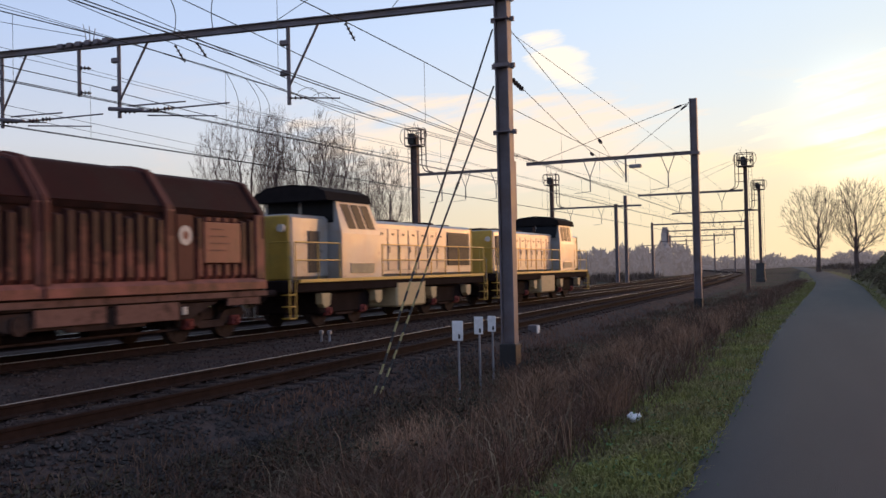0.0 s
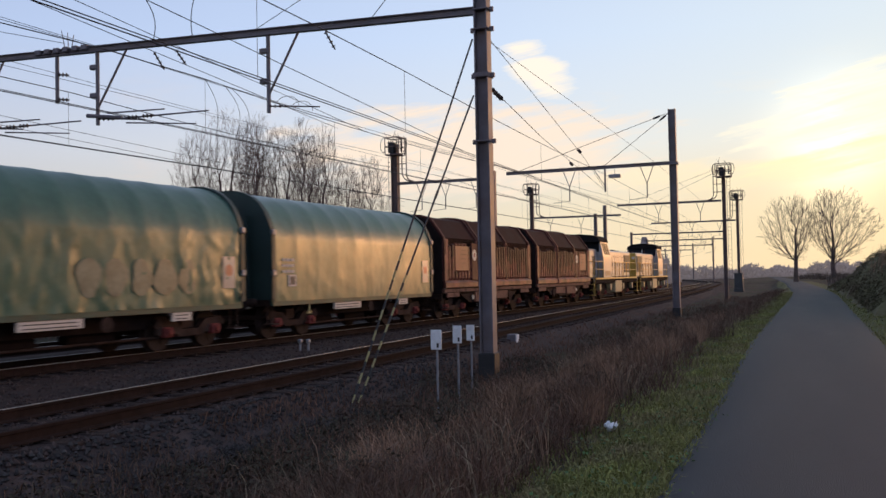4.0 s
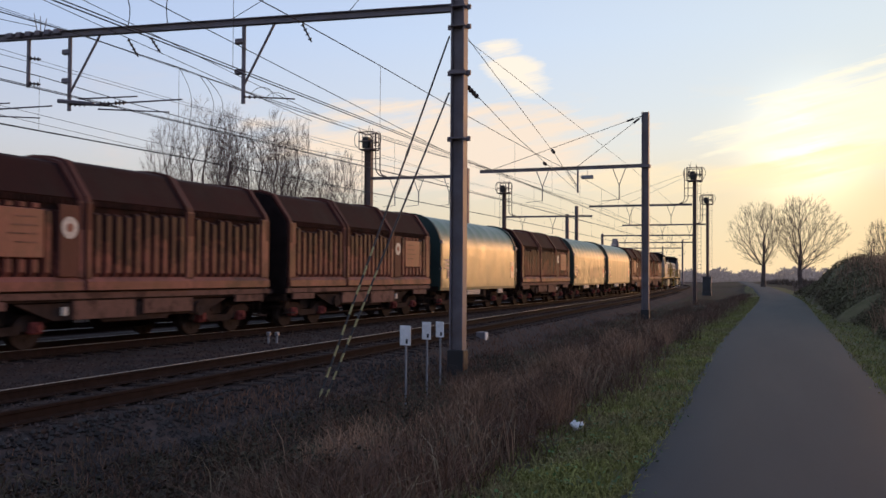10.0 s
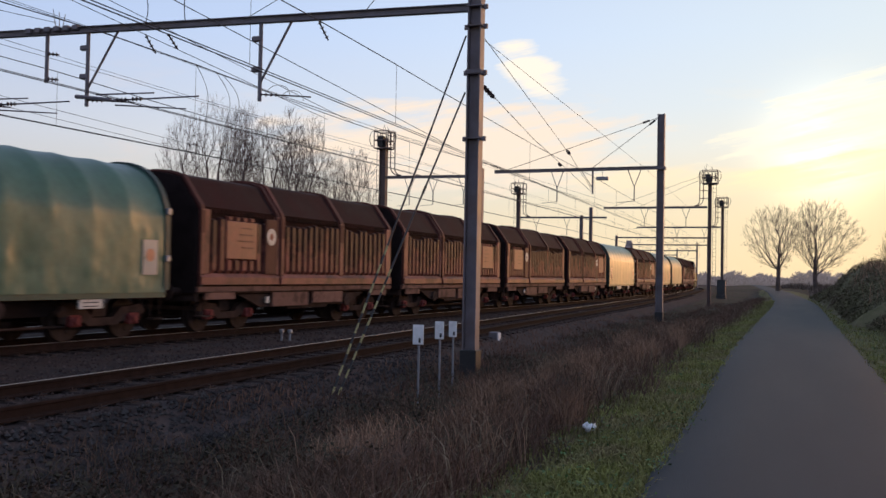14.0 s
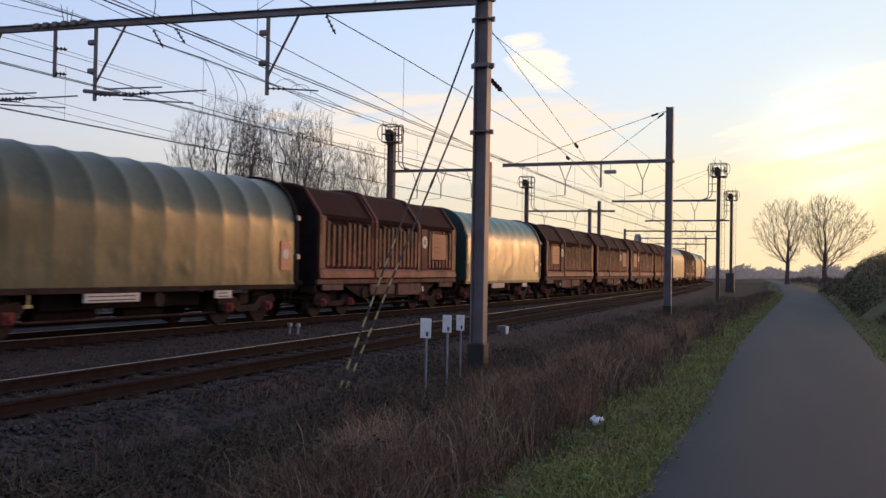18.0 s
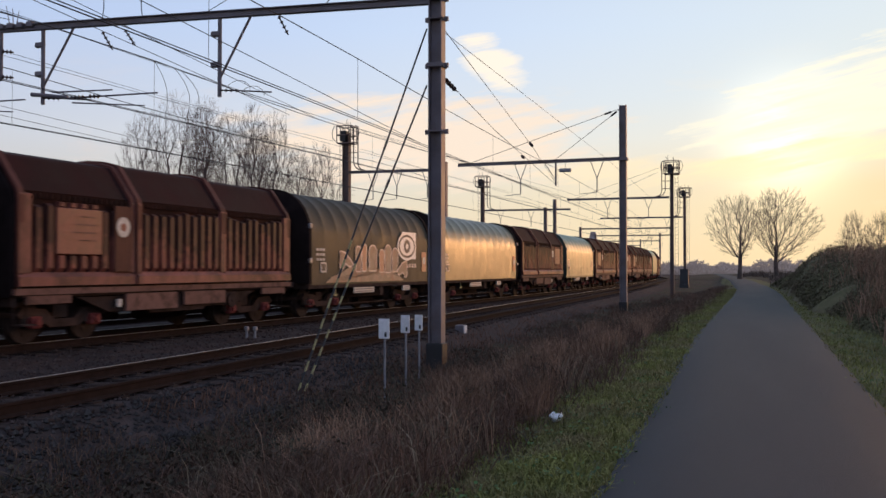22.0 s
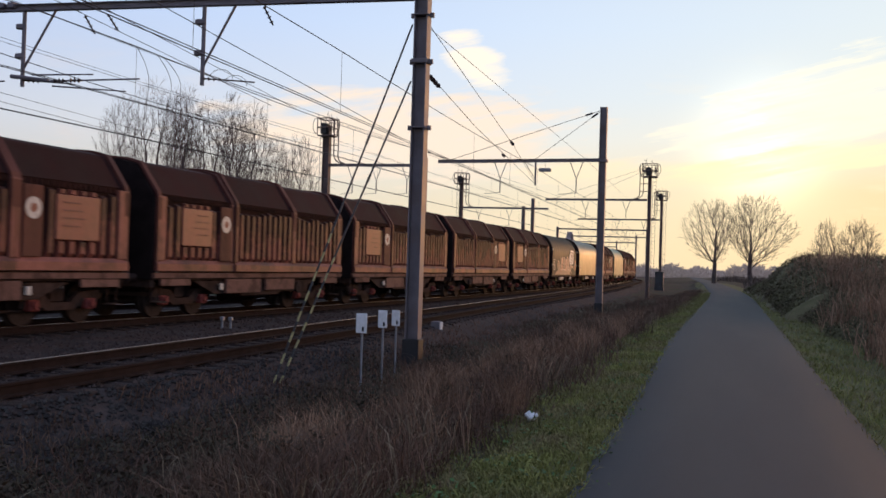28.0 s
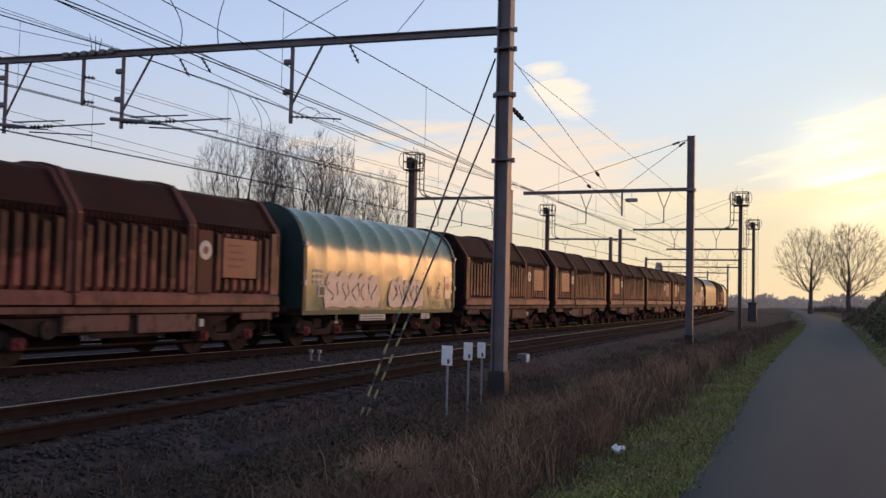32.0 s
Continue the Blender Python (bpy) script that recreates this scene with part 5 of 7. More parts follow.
def tarp_wagon(material, hoops, sag, wrinkle, length, seed, label, end_mat, sill_mat, paint=None):
    v = thing("tarpaulin_wagon", label, "freight wagon", "wagons of the freight train")
    half = length / 2
    e = half - 0.70
    v_tarp = new("tarpaulin", tarp_mesh("tarpaulin", -e + 0.10, e - 0.10, hoops, material, sag, seed, wrinkle))
    v_tarp.parent = v
    out = full([(x + 0.03, z + 0.05) for x, z in arch_profile(0.0)][:-1] + [(0.0, arch_profile()[-1][1] + 0.05)])
    for s in (-1, 1):
        y0, y1 = (e - 0.10, e + 0.08) if s > 0 else (-e - 0.08, -e + 0.10)
        w = end_wall(v, y0, y1, end_mat, out, "dark green curved end wall")
        for x in (-0.7, 0.0, 0.7):
            bm = bmesh.new()
            ys = s * (e + 0.08)
            box(bm, x - 0.05, x + 0.05, min(ys, ys + s * 0.06), max(ys, ys + s * 0.06), 1.2, 3.4)
            part("stiffener", bm, end_mat, w)
        for q in (-1, 1):
            for zl in (1.75, 2.85):
                bm = bmesh.new()
                bevelled(bm, q * 1.46 - 0.06, q * 1.46 + 0.06, s * e - 0.08, s * e + 0.08, zl, zl + 0.16, 0.02)
                part("locking_lug", bm, M_GALV, w)
    bm = bmesh.new()
    box(bm, -1.30, 1.30, -e, e, 0.92, 1.12)
    part("underframe", bm, M_FRAME, v)
    brake_gear(v, 2.6)
    for s in (-1, 1):
        bm = bmesh.new()
        extrude_profile(bm, [(s * 1.34, 0.93), (s * 1.43, 0.93), (s * 1.43, 1.10), (s * 1.34, 1.10)], -e, e)
        sill = part("sill", bm, sill_mat, v)
        for y0, y1 in ((-1.9, -0.2), (2.6, 3.3)):
            bm = bmesh.new()
            bevelled(bm, s * 1.38 - 0.03, s * 1.38 + 0.03, y0, y1, 0.72, 0.92, 0.01)
            pl = part("data_panel", bm, M_DISC, sill, "pale data panel with unreadable rows")
            bm = bmesh.new()
            for k in range(2):
                box(bm, s * 1.411 - 0.001, s * 1.411 + 0.003, y0 + 0.1, y1 - 0.15, 0.76 + 0.08 * k, 0.785 + 0.08 * k)
            part("stencilling", bm, M_OUTLINE, pl)
        bm = bmesh.new()
        tube(bm, (s * 1.36, 0.5, 0.75), (s * 1.40, 0.5, 0.75), 0.17, 0.17, 16)
        part("handbrake_wheel", bm, M_FRAME, sill)
        bm = bmesh.new()
        tube(bm, (s * 1.41, -3.4, 0.92), (s * 1.41, -3.4, 0.72), 0.025, 0.025, 6)
        bevelled(bm, s * 1.41 - 0.02, s * 1.41 + 0.02, -3.5, -3.3, 0.66, 0.73, 0.008)
        part("yellow_lever", bm, M_YELLOW, sill, "yellow release lever")
        # lettering panel and warning marks near the ends, as bars
        for k in range(3):
            for q in range(3):
                share("stencil_bar", STENCIL, v, pose(s * 1.463, -e + 0.45 + 0.22 * q, 2.15 - 0.16 * k))
        bm = bmesh.new()
        box(bm, s * 1.463 - 0.003, s * 1.463 + 0.006, -e + 0.75, -e + 1.15, 1.45, 1.78)
        part("stencil_panel", bm, M_DISC, v, "pale stencilled panel")
        bm = bmesh.new()
        box(bm, s * 1.465 - 0.003, s * 1.468 + 0.006, -e + 0.82, -e + 1.08, 1.50, 1.73)
        part("pocket", bm, M_OUTLINE, v)
        bm = bmesh.new()
        box(bm, s * 1.462 - 0.003, s * 1.462 + 0.006, e - 0.85, e - 0.35, 1.45, 2.25)
        panel = part("corner_panel", bm, M_GRAFF2 if material in (M_TARPOLD, M_TARPSATIN) else M_LOCOGREY, v, "small pale corner panel with a round mark")
        bm = bmesh.new()
        tube(bm, (s * 1.468, e - 0.6, 1.9), (s * 1.472, e - 0.6, 1.9), 0.15, 0.15, 14)
        part("round_mark", bm, M_DISC if material in (M_TARPOLD, M_TARPSATIN) else M_GRAFF2, panel)
    if paint:
        paint(v)
    running_gear(v, half, AXLES if length < 12.5 else (-5.4, -3.6, 3.6, 5.4), 1.05)
    return v


def oval_logo(v, x, y, z, k_=1.0):
    """A white panel with a dark oval ring that reaches over its edge, left unlettered."""
    bm = bmesh.new()
    box(bm, x - 0.002, x + 0.004, y - 0.50 * k_, y + 0.95 * k_, z - 0.50 * k_, z + 0.56 * k_)
    p = part("logo_panel", bm, M_WHITE, v, "white logo panel with a dark oval ring")
    n = 32

    def oval(off, ry, rz):
        return [(x + off, y + ry * k_ * math.cos(k * math.tau / n), z + rz * k_ * math.sin(k * math.tau / n)) for k in range(n)]

    bm = bmesh.new()
    bm.faces.new([bm.verts.new(q) for q in oval(0.006, 0.98, 0.56)])
    part("logo_oval", bm, M_WHITE, p)
    bm = bmesh.new()
    a, b = [[bm.verts.new(q) for q in oval(0.009, ry, rz)] for ry, rz in ((0.86, 0.46), (0.74, 0.37))]
    for k in range(n):
        bm.faces.new((a[k], a[(k + 1) % n], b[(k + 1) % n], b[k]))
    part("oval_ring", bm, M_OUTLINE, p)
    bm = bmesh.new()
    a, b = [[bm.verts.new(q) for q in oval(0.009, ry, rz)] for ry, rz in ((0.34, 0.27), (0.13, 0.12))]
    for k in range(n):
        bm.faces.new((a[k], a[(k + 1) % n], b[(k + 1) % n], b[k]))
    part("logo_core", bm, M_OUTLINE, p)
    for k in range(4):
        bm = bmesh.new()
        box(bm, x, x + 0.005, y - 0.05 + 0.29 * k, y + 0.10 + 0.29 * k, z - 0.84, z - 0.68)
        part("letter_bar", bm, M_GRAFF, p)


def locomotive(cab_rear):
    """A four-axle diesel shunter: cab near one end, long hood, short hood, walkways with yellow rails."""
    v = thing("diesel_locomotive", "grey and yellow four-axle diesel locomotive with an off-centre cab", "locomotive", "locomotives of the freight train")
    half = 7.8
    f = -1 if cab_rear else 1
    e = half - 0.62

    def span(a, b):
        a, b = f * a, f * b
        return (a, b) if a < b else (b, a)

    bm = bmesh.new()
    bevelled(bm, -1.42, 1.42, -e, e, 1.05, 1.40, 0.03)
    part("platform", bm, M_ENDDARK, v)
    for s in (-1, 1):
        bm = bmesh.new()
        bevelled(bm, s * 1.45 - 0.03, s * 1.45 + 0.03, -e + 0.4, e - 0.4, 1.32, 1.42, 0.01)
        part("walkway_edge", bm, M_LOCOYELLOW, v, "yellow walkway edge")
    # long hood
    y0, y1 = span(-6.6, 1.9)
    bm = bmesh.new()
    bevelled(bm, -1.02, 1.02, y0, y1, 1.40, 3.25, 0.10)
    hood = part("long_hood", bm, M_LOCOGREY, v)
    for s in (-1, 1):
        for k in range(7):
            a, b = span(-3.9 + 0.78 * k, -3.9 + 0.78 * k + 0.70)
            bm = bmesh.new()
            bevelled(bm, s * 1.035 - 0.02, s * 1.035 + 0.02, a, b, 1.62, 3.0, 0.012)
            door = part("hood_door", bm, M_LOCOGREY, hood)
            bm = bmesh.new()
            box(bm, s * 1.06 - 0.008, s * 1.06 + 0.008, a + 0.06, a + 0.12, 2.2, 2.4)
            box(bm, s * 1.06 - 0.008, s * 1.06 + 0.008, a + 0.28, b - 0.28, 2.78, 2.86)
            part("door_handle", bm, M_BLACK, door)
        a, b = span(-6.3, -4.2)
        bm = bmesh.new()
        bevelled(bm, s * 1.04 - 0.02, s * 1.04 + 0.02, a, b, 1.75, 3.0, 0.01)
        for k in range(10):
            box(bm, s * 1.07 - 0.012, s * 1.07 + 0.012, a + 0.04, b - 0.04, 1.80 + 0.118 * k, 1.83 + 0.118 * k)
        part("radiator_grille", bm, M_GRILLE, hood)
    a, b = span(-6.72, -6.6)
    bm = bmesh.new()
    bevelled(bm, -1.02, 1.02, a, b, 1.40, 3.22, 0.04)
    part("hood_end", bm, M_LOCOYELLOW, hood, "olive-yellow hood end")
    bm = bmesh.new()
    for k in range(4):
        yc = f * (-5.6 + 1.5 * k)
        bevelled(bm, -0.35, 0.35, yc - 0.4, yc + 0.4, 3.25, 3.36 + 0.03 * (k % 2), 0.03)
    tube(bm, (0.4, f * 0.9, 3.2), (0.4, f * 0.9, 3.62), 0.08, 0.08, 8)
    part("hood_vent", bm, M_FRAME, hood)
    # cab
    y0, y1 = span(1.9, 4.4)
    bm = bmesh.new()
    prof = [(1.43, 1.40), (1.43, 2.75), (1.22, 3.82), (-1.22, 3.82), (-1.43, 2.75), (-1.43, 1.40)]
    extrude_profile(bm, prof, y0, y1)
    slope = 0.50 / (3.82 - 2.75)          # the windscreen over the long hood leans back
    for q in bm.verts:
        if abs(q.co.y - f * 1.9) < 0.01 and q.co.z > 2.75:
            q.co.y += f * slope * (q.co.z - 2.75)
    cab = part("cab", bm, M_LOCOGREY, v)
    bm = bmesh.new()
    roof = [(1.30, 3.72), (1.22, 3.98), (0.8, 4.15), (0, 4.22), (-0.8, 4.15), (-1.22, 3.98), (-1.30, 3.72)]
    extrude_profile(bm, roof, *span(2.25, 5.0))
    part("cab_roof", bm, M_LOCOROOF, cab, "black rounded cab roof")
    for s in (-1, 1):
        for k in range(3):
            a = (y0 + 0.48 + 0.60 * k) if f < 0 else (y1 - 0.94 - 0.60 * k)
            bm = bmesh.new()
            lo, hi = Vector((s * 1.405, 0, 2.90)), Vector((s * 1.262, 0, 3.64))
            sl = 0.9
            q = [(lo.x, a, lo.z), (lo.x, a + 0.46, lo.z), (hi.x, a + 0.46 + f * sl * 0.3, hi.z), (hi.x, a + f * sl * 0.3, hi.z)]
            o = 0.014 * s
            A = [bm.verts.new((x - o, y, z)) for x, y, z in q]
            B = [bm.verts.new((x + o, y, z)) for x, y, z in q]
            for i in range(4):
                bm.faces.new((A[i], A[(i + 1) % 4], B[(i + 1) % 4], B[i]))
            bm.faces.new(A[::-1])
            bm.faces.new(B)
            part("side_window", bm, M_GLASS, cab)
        bm = bmesh.new()
        bevelled(bm, s * 1.44 - 0.01, s * 1.44 + 0.012, y0 + 0.5, y1 - 0.5, 1.55, 1.85, 0.004)
        part("number_panel", bm, M_TANK, cab)
    for ye, d in ((y0, -1), (y1, 1)):
        for x0, x1 in ((-1.16, -0.05), (0.05, 1.16)):
            bm = bmesh.new()
            box(bm, x0, x1, min(ye, ye + d * 0.012), max(ye, ye + d * 0.012), 3.08, 3.73)
            if abs(ye - f * 1.9) < 0.01:
                for q in bm.verts:
                    q.co.y += f * slope * (q.co.z - 2.75)
            part("end_window", bm, M_GLASS, cab)
    # short hood
    y0, y1 = span(4.4, 6.5)
    bm = bmesh.new()
    bevelled(bm, -1.0, 1.0, y0, y1, 1.40, 3.26, 0.10)
    sh = part("short_hood", bm, M_LOCOGREY, v)
    a, b = span(6.5, 6.62)
    bm = bmesh.new()
    bevelled(bm, -1.0, 1.0, a, b, 1.40, 3.22, 0.04)
    part("hood_end", bm, M_LOCOYELLOW, sh, "yellow hood end")
    for s in (-1, 1):
        bm = bmesh.new()
        a, b = span(5.0, 5.6)
        bevelled(bm, s * 1.01 - 0.02, s * 1.01 + 0.02, a, b, 1.6, 2.8, 0.01)
        part("hood_door", bm, M_GRILLE, sh)
    for ye in (-e, e):
        for x in (-0.85, 0.85):
            bm = bmesh.new()
            tube(bm, (x, ye * 0.93, 2.85), (x, ye * 0.945, 2.85), 0.11, 0.11, 12)
            part("headlight", bm, M_DISC, v)
    # hand rails
    for s in (-1, 1):
        for a, b in ((-6.9, 1.8), (4.5, 6.9)):
            a, b = span(a, b)
            bm = bmesh.new()
            x = s * 1.40
            for z in (1.95, 2.45):
                tube(bm, (x, a, z), (x, b, z), 0.02, 0.02, 5)
            n = max(2, int((b - a) / 1.2))
            for k in range(n + 1):
                y = a + (b - a) * k / n
                tube(bm, (x, y, 1.40), (x, y, 2.45), 0.02, 0.02, 5)
            part("handrail", bm, M_LOCOYELLOW, v, "yellow tubular handrail")
    for ye in (-e + 0.1, e - 0.1):
        bm = bmesh.new()
        for x in (-1.35, -0.6, 0.6, 1.35):
            tube(bm, (x, ye, 1.40), (x, ye, 2.45), 0.02, 0.02, 5)
        tube(bm, (-1.35, ye, 2.45), (-0.6, ye, 2.45), 0.02, 0.02, 5)
        tube(bm, (0.6, ye, 2.45), (1.35, ye, 2.45), 0.02, 0.02, 5)
        part("end_rail", bm, M_LOCOYELLOW, v)
        for s in (-1, 1):
            bm = bmesh.new()
            for k in range(3):
                box(bm, s * 1.3 - 0.14, s * 1.3 + 0.14, ye - 0.15, ye + 0.15, 0.35 + 0.32 * k, 0.38 + 0.32 * k)
            tube(bm, (s * 1.42, ye - 0.15, 0.35), (s * 1.42, ye - 0.15, 1.4), 0.02, 0.02, 5)
            tube(bm, (s * 1.42, ye + 0.15, 0.35), (s * 1.42, ye + 0.15, 1.4), 0.02, 0.02, 5)
            part("end_steps", bm, M_LOCOYELLOW, v)
    # tank and boxes below
    bm = bmesh.new()
    bevelled(bm, -1.44, 1.44, -0.85 if f < 0 else -1.35, 1.35 if f < 0 else 0.85, 0.40, 1.24, 0.06)
    part("fuel_tank", bm, M_TANK, v, "pale dusty fuel tank")
    for s in (-1, 1):
        for y in (-5.3, -2.1, 2.1, 5.3):
            bm = bmesh.new()
            prof = ((y - 0.24, 1.0), (y + 0.24, 1.0), (y + 0.20, 0.66), (y - 0.02, 0.58), (y - 0.20, 0.70))
            a = [bm.verts.new((s * 1.18, q, z)) for q, z in prof]
            b = [bm.verts.new((s * 1.40, q, z)) for q, z in prof]
            for i in range(5):
                bm.faces.new((a[i], a[(i + 1) % 5], b[(i + 1) % 5], b[i]))
            bm.faces.new(a[::-1])
            bm.faces.new(b)
            part("sand_box", bm, M_TANK, v)
    # black boxes added to fill the shaded space round the bogies
    for y in (-3.7, 3.7):
        bm = bmesh.new()
        bevelled(bm, -1.12, 1.12, y - 1.55, y + 1.55, 0.36, 1.03, 0.08)
        part("bogie_housing", bm, M_ENDDARK, v)
    running_gear(v, half, (-4.75, -2.65, 2.65, 4.75), 1.06)
    return v


def paint_pink(v):
    for y0, y1, seed in ((-4.15, -0.85, 5), (-0.05, 2.5, 8)):
        rnd = random.Random(seed)
        n, w = 5, (y1 - y0) / 5
        top = []
        for k in range(n):
            high = 2.16 + rnd.uniform(-0.12, 0.10)
            for i in range(6):
                u = (i + 0.5) / 6
                top.append((y1 - w * (k + u), high - 0.34 * abs(2 * u - 1) ** 2.5))
        low = [(y0 + (y1 - y0) * i / 9, 1.15 + 0.03 * math.sin(i * 2.2 + seed)) for i in range(10)]
        paint_patch(v, low + [(y1 + 0.12, 1.42)] + top + [(y0 - 0.10, 1.40)], M_GRAFF, 1.468)
        for k in range(n):
            c = y0 + w * (k + 0.5)
            turn, lean = rnd.uniform(0.5, 1.1), rnd.uniform(-0.1, 0.1)
            stroke = bmesh.new()
            rod(stroke, [(1.474, c + 0.26 * w * math.sin(i * turn + k) + lean * i * 0.3, 1.36 + 0.085 * i) for i in range(7)], 0.016, 4)
            part("graffiti_outline", stroke, M_OUTLINE, v, "dark sprayed line")
            if k:
                stroke = bmesh.new()
                rod(stroke, [(1.474, y0 + w * k + 0.04 * math.sin(i * 1.3), 1.5 + 0.08 * i) for i in range(6)], 0.014, 4)
                part("graffiti_outline", stroke, M_OUTLINE, v, "dark sprayed line")
    heart = [(3.12 + 0.13 * math.sin(a) ** 3, 1.72 + 0.012 * (13 * math.cos(a) - 5 * math.cos(2 * a) - 2 * math.cos(3 * a))) for a in [k * math.tau / 20 for k in range(20)]]
    paint_patch(v, heart, M_GRAFF2, 1.468, 0.04)
    scrawl = bmesh.new()
    rod(scrawl, [(1.476, 3.72 + 0.14 * math.sin(k * 1.9) + 0.025 * k, 1.45 + 0.045 * k) for k in range(14)], 0.018, 4)
    part("graffiti_outline", scrawl, M_GRAFF, v, "thin pale sprayed scrawl")


def paint_faint(v):
    rnd = random.Random(9)
    for k in range(5):
        c, w = -0.1 + 0.8 * k, rnd.uniform(0.3, 0.42)
        paint_patch(v, [(c + w * math.cos(a) * (1 + 0.2 * math.sin(3 * a + k)), 1.75 + 0.42 * math.sin(a)) for a in [i * math.tau / 16 for i in range(16)]], M_FAINT, 1.466)


def paint_pale_low(v):
    graffiti(v, ((-3.4, -0.3, 5), (0.9, 3.6, 5)), 1.468, 21, M_GRAFF, 1.6, 0.75)


def paint_logo(v):
    oval_logo(v, 1.462, 2.85, 2.45)
    rnd = random.Random(12)
    # a low wave of paint, two pointed fins and five upright fingers, each with a pale rim
    wave = [(-4.2 + 0.42 * k, 1.12 + (0.42 + 0.14 * math.sin(k * 1.7) + 0.06 * math.sin(k * 3.1)) * min(1, k / 3, (16 - k) / 3)) for k in range(17)]
    paint_patch(v, [(y, z) for y, z in wave] + [(2.4, 1.11), (-4.2, 1.11)], M_GRAFFDIM, 1.468)
    for y0, y1, top, m in ((-1.95, -1.45, 2.36, M_GRAFFDIM), (-1.42, -1.0, 2.44, M_GRAFF2), (-0.85, -0.08, 2.42, M_GRAFFDIM), (0.12, 0.58, 2.28, M_GRAFF2), (0.62, 1.25, 2.46, M_GRAFFDIM), (1.32, 1.92, 2.36, M_GRAFFDIM)):
        c, w = (y0 + y1) / 2, (y1 - y0) / 2
        low = 1.42 + rnd.uniform(0, 0.1)
        out = [(c - w * 0.8, low), (c + w * 0.8, low)] + [(c + w * math.cos(a), top - w * 0.8 + w * 0.8 * math.sin(a)) for a in (0.2, 0.6, 1.0, 1.4, 1.8, 2.2, 2.6, 2.95)]
        paint_patch(v, out, m, 1.470, 0.05)
    for y0, d, lift in ((-3.2, 1, 0.0), (2.85, -1, -0.30)):
        out = [(y0, 1.62), (y0 + d * 0.05, 2.18), (y0 + d * 0.5, 2.10), (y0 + d * 1.1, 1.72), (y0 + d * 0.8, 1.62), (y0 + d * 0.45, 1.74), (y0 + d * 0.2, 1.5)]
        out = [(u, w + lift) for u, w in out]
        paint_patch(v, out, M_GRAFFDIM, 1.470, 0.05)


# train: order from the front; True: turned round
LEN_LONG = 14.05
GREEN = "green freight wagon with a satin tarpaulin and dark end walls"
OLIVE = "olive tarpaulin wagon with bulging hoops, scalloped roof and dark underframe"
loco_a = locomotive(True)
loco_b = locomotive(False)
brown = brown_wagon()
green_plain = tarp_wagon(M_TARP, 9, 0.012, 0.014, LEN, 3.0, GREEN, M_GREENEND, M_GREENSILL)
VEHICLES = [(loco_b, 15.6, False, None), (loco_a, 15.6, False, None)]
KINDS = "b r G F b G b r b r W b O L r b r r b P b"   # b brown, r brown turned round, others tarpaulins
for code in KINDS.split():
    if code in "br":
        VEHICLES.append((brown, LEN, code == "r", "copy"))
    elif code == "G":
        VEHICLES.append((green_plain, LEN, False, "copy"))
    elif code == "F":
        VEHICLES.append((tarp_wagon(M_TARP, 9, 0.015, 0.045, LEN, 17.0, "green tarpaulin wagon with faint graffiti and a creased sheet", M_GREENEND, M_GREENSILL, paint_faint), LEN, False, None))
    elif code == "W":
        VEHICLES.append((tarp_wagon(M_TARP, 9, 0.028, 0.024, LEN, 31.0, "green tarpaulin wagon with a heavily creased sheet", M_GREENEND, M_GREENSILL), LEN, False, None))
    elif code == "P":
        VEHICLES.append((tarp_wagon(M_TARPDULL, 9, 0.030, 0.010, LEN, 47.0, "green tarpaulin wagon with pale pink graffiti", M_GREENEND, M_GREENSILL, paint_pink), LEN, False, None))
    elif code == "O":
        VEHICLES.append((tarp_wagon(M_TARPSATIN, 11, 0.040, 0.012, LEN_LONG, 61.0, OLIVE, M_ENDDARK, M_FRAME), LEN_LONG, False, None))
    elif code == "L":
        VEHICLES.append((tarp_wagon(M_TARPOLD, 11, 0.055, 0.010, LEN, 73.0, "olive tarpaulin wagon with hoops, a white logo panel and graffiti", M_ENDDARK, M_FRAME, paint_logo), LEN, False, None))

# rear buffer of the second locomotive (= front of the first wagon), metres along the line
RUN = ((0, 22.22), (1, 31.47), (2, 40.6), (5, 67.21), (7, 84.2), (8, 92.7), (10, 109.13), (11, 117.2), (12, 125.07), (13, 132.8), (14, 140.32), (15, 147.85), (18, 169.8), (19, 176.85), (20, 183.85), (21, 190.87), (22, 197.89), (23, 205.05), (24, 211.87), (27, 232.35), (28, 239.35), (30, 252.65), (31, 259.25), (32, 265.95))


def run_at(t):
    """Place of the train at t, on a smooth curve through the rows above."""
    ts = [r[0] for r in RUN]
    k = max(0, min(len(RUN) - 2, next((i for i in range(len(RUN) - 1) if t < ts[i + 1]), len(RUN) - 2)))

    def slope(i):
        a, b = max(0, i - 1), min(len(RUN) - 1, i + 1)
        return (RUN[b][1] - RUN[a][1]) / (RUN[b][0] - RUN[a][0])

    (t0, s0), (t1, s1) = RUN[k], RUN[k + 1]
    h = t1 - t0
    u = (t - t0) / h
    return s0 * (2 * u ** 3 - 3 * u ** 2 + 1) + slope(k) * h * (u ** 3 - 2 * u ** 2 + u) + s1 * (-2 * u ** 3 + 3 * u ** 2) + slope(k + 1) * h * (u ** 3 - u ** 2)


TRAIN = []
used = set()
offset = 2 * 15.6
for ob, length, turned, how in VEHICLES:
    centre = offset - length / 2
    offset -= length
    if how == "copy" and ob in used:
        before = set(scene.objects)
        fresh = copy_thing(ob, pose(0, 0, 0))
        for w in fresh.children:
            if w.name.startswith("wheelset"):
                ROLLING.append((w, tuple(w.location)))
        ob = fresh
    used.add(ob)
    TRAIN.append((ob, centre, turned))


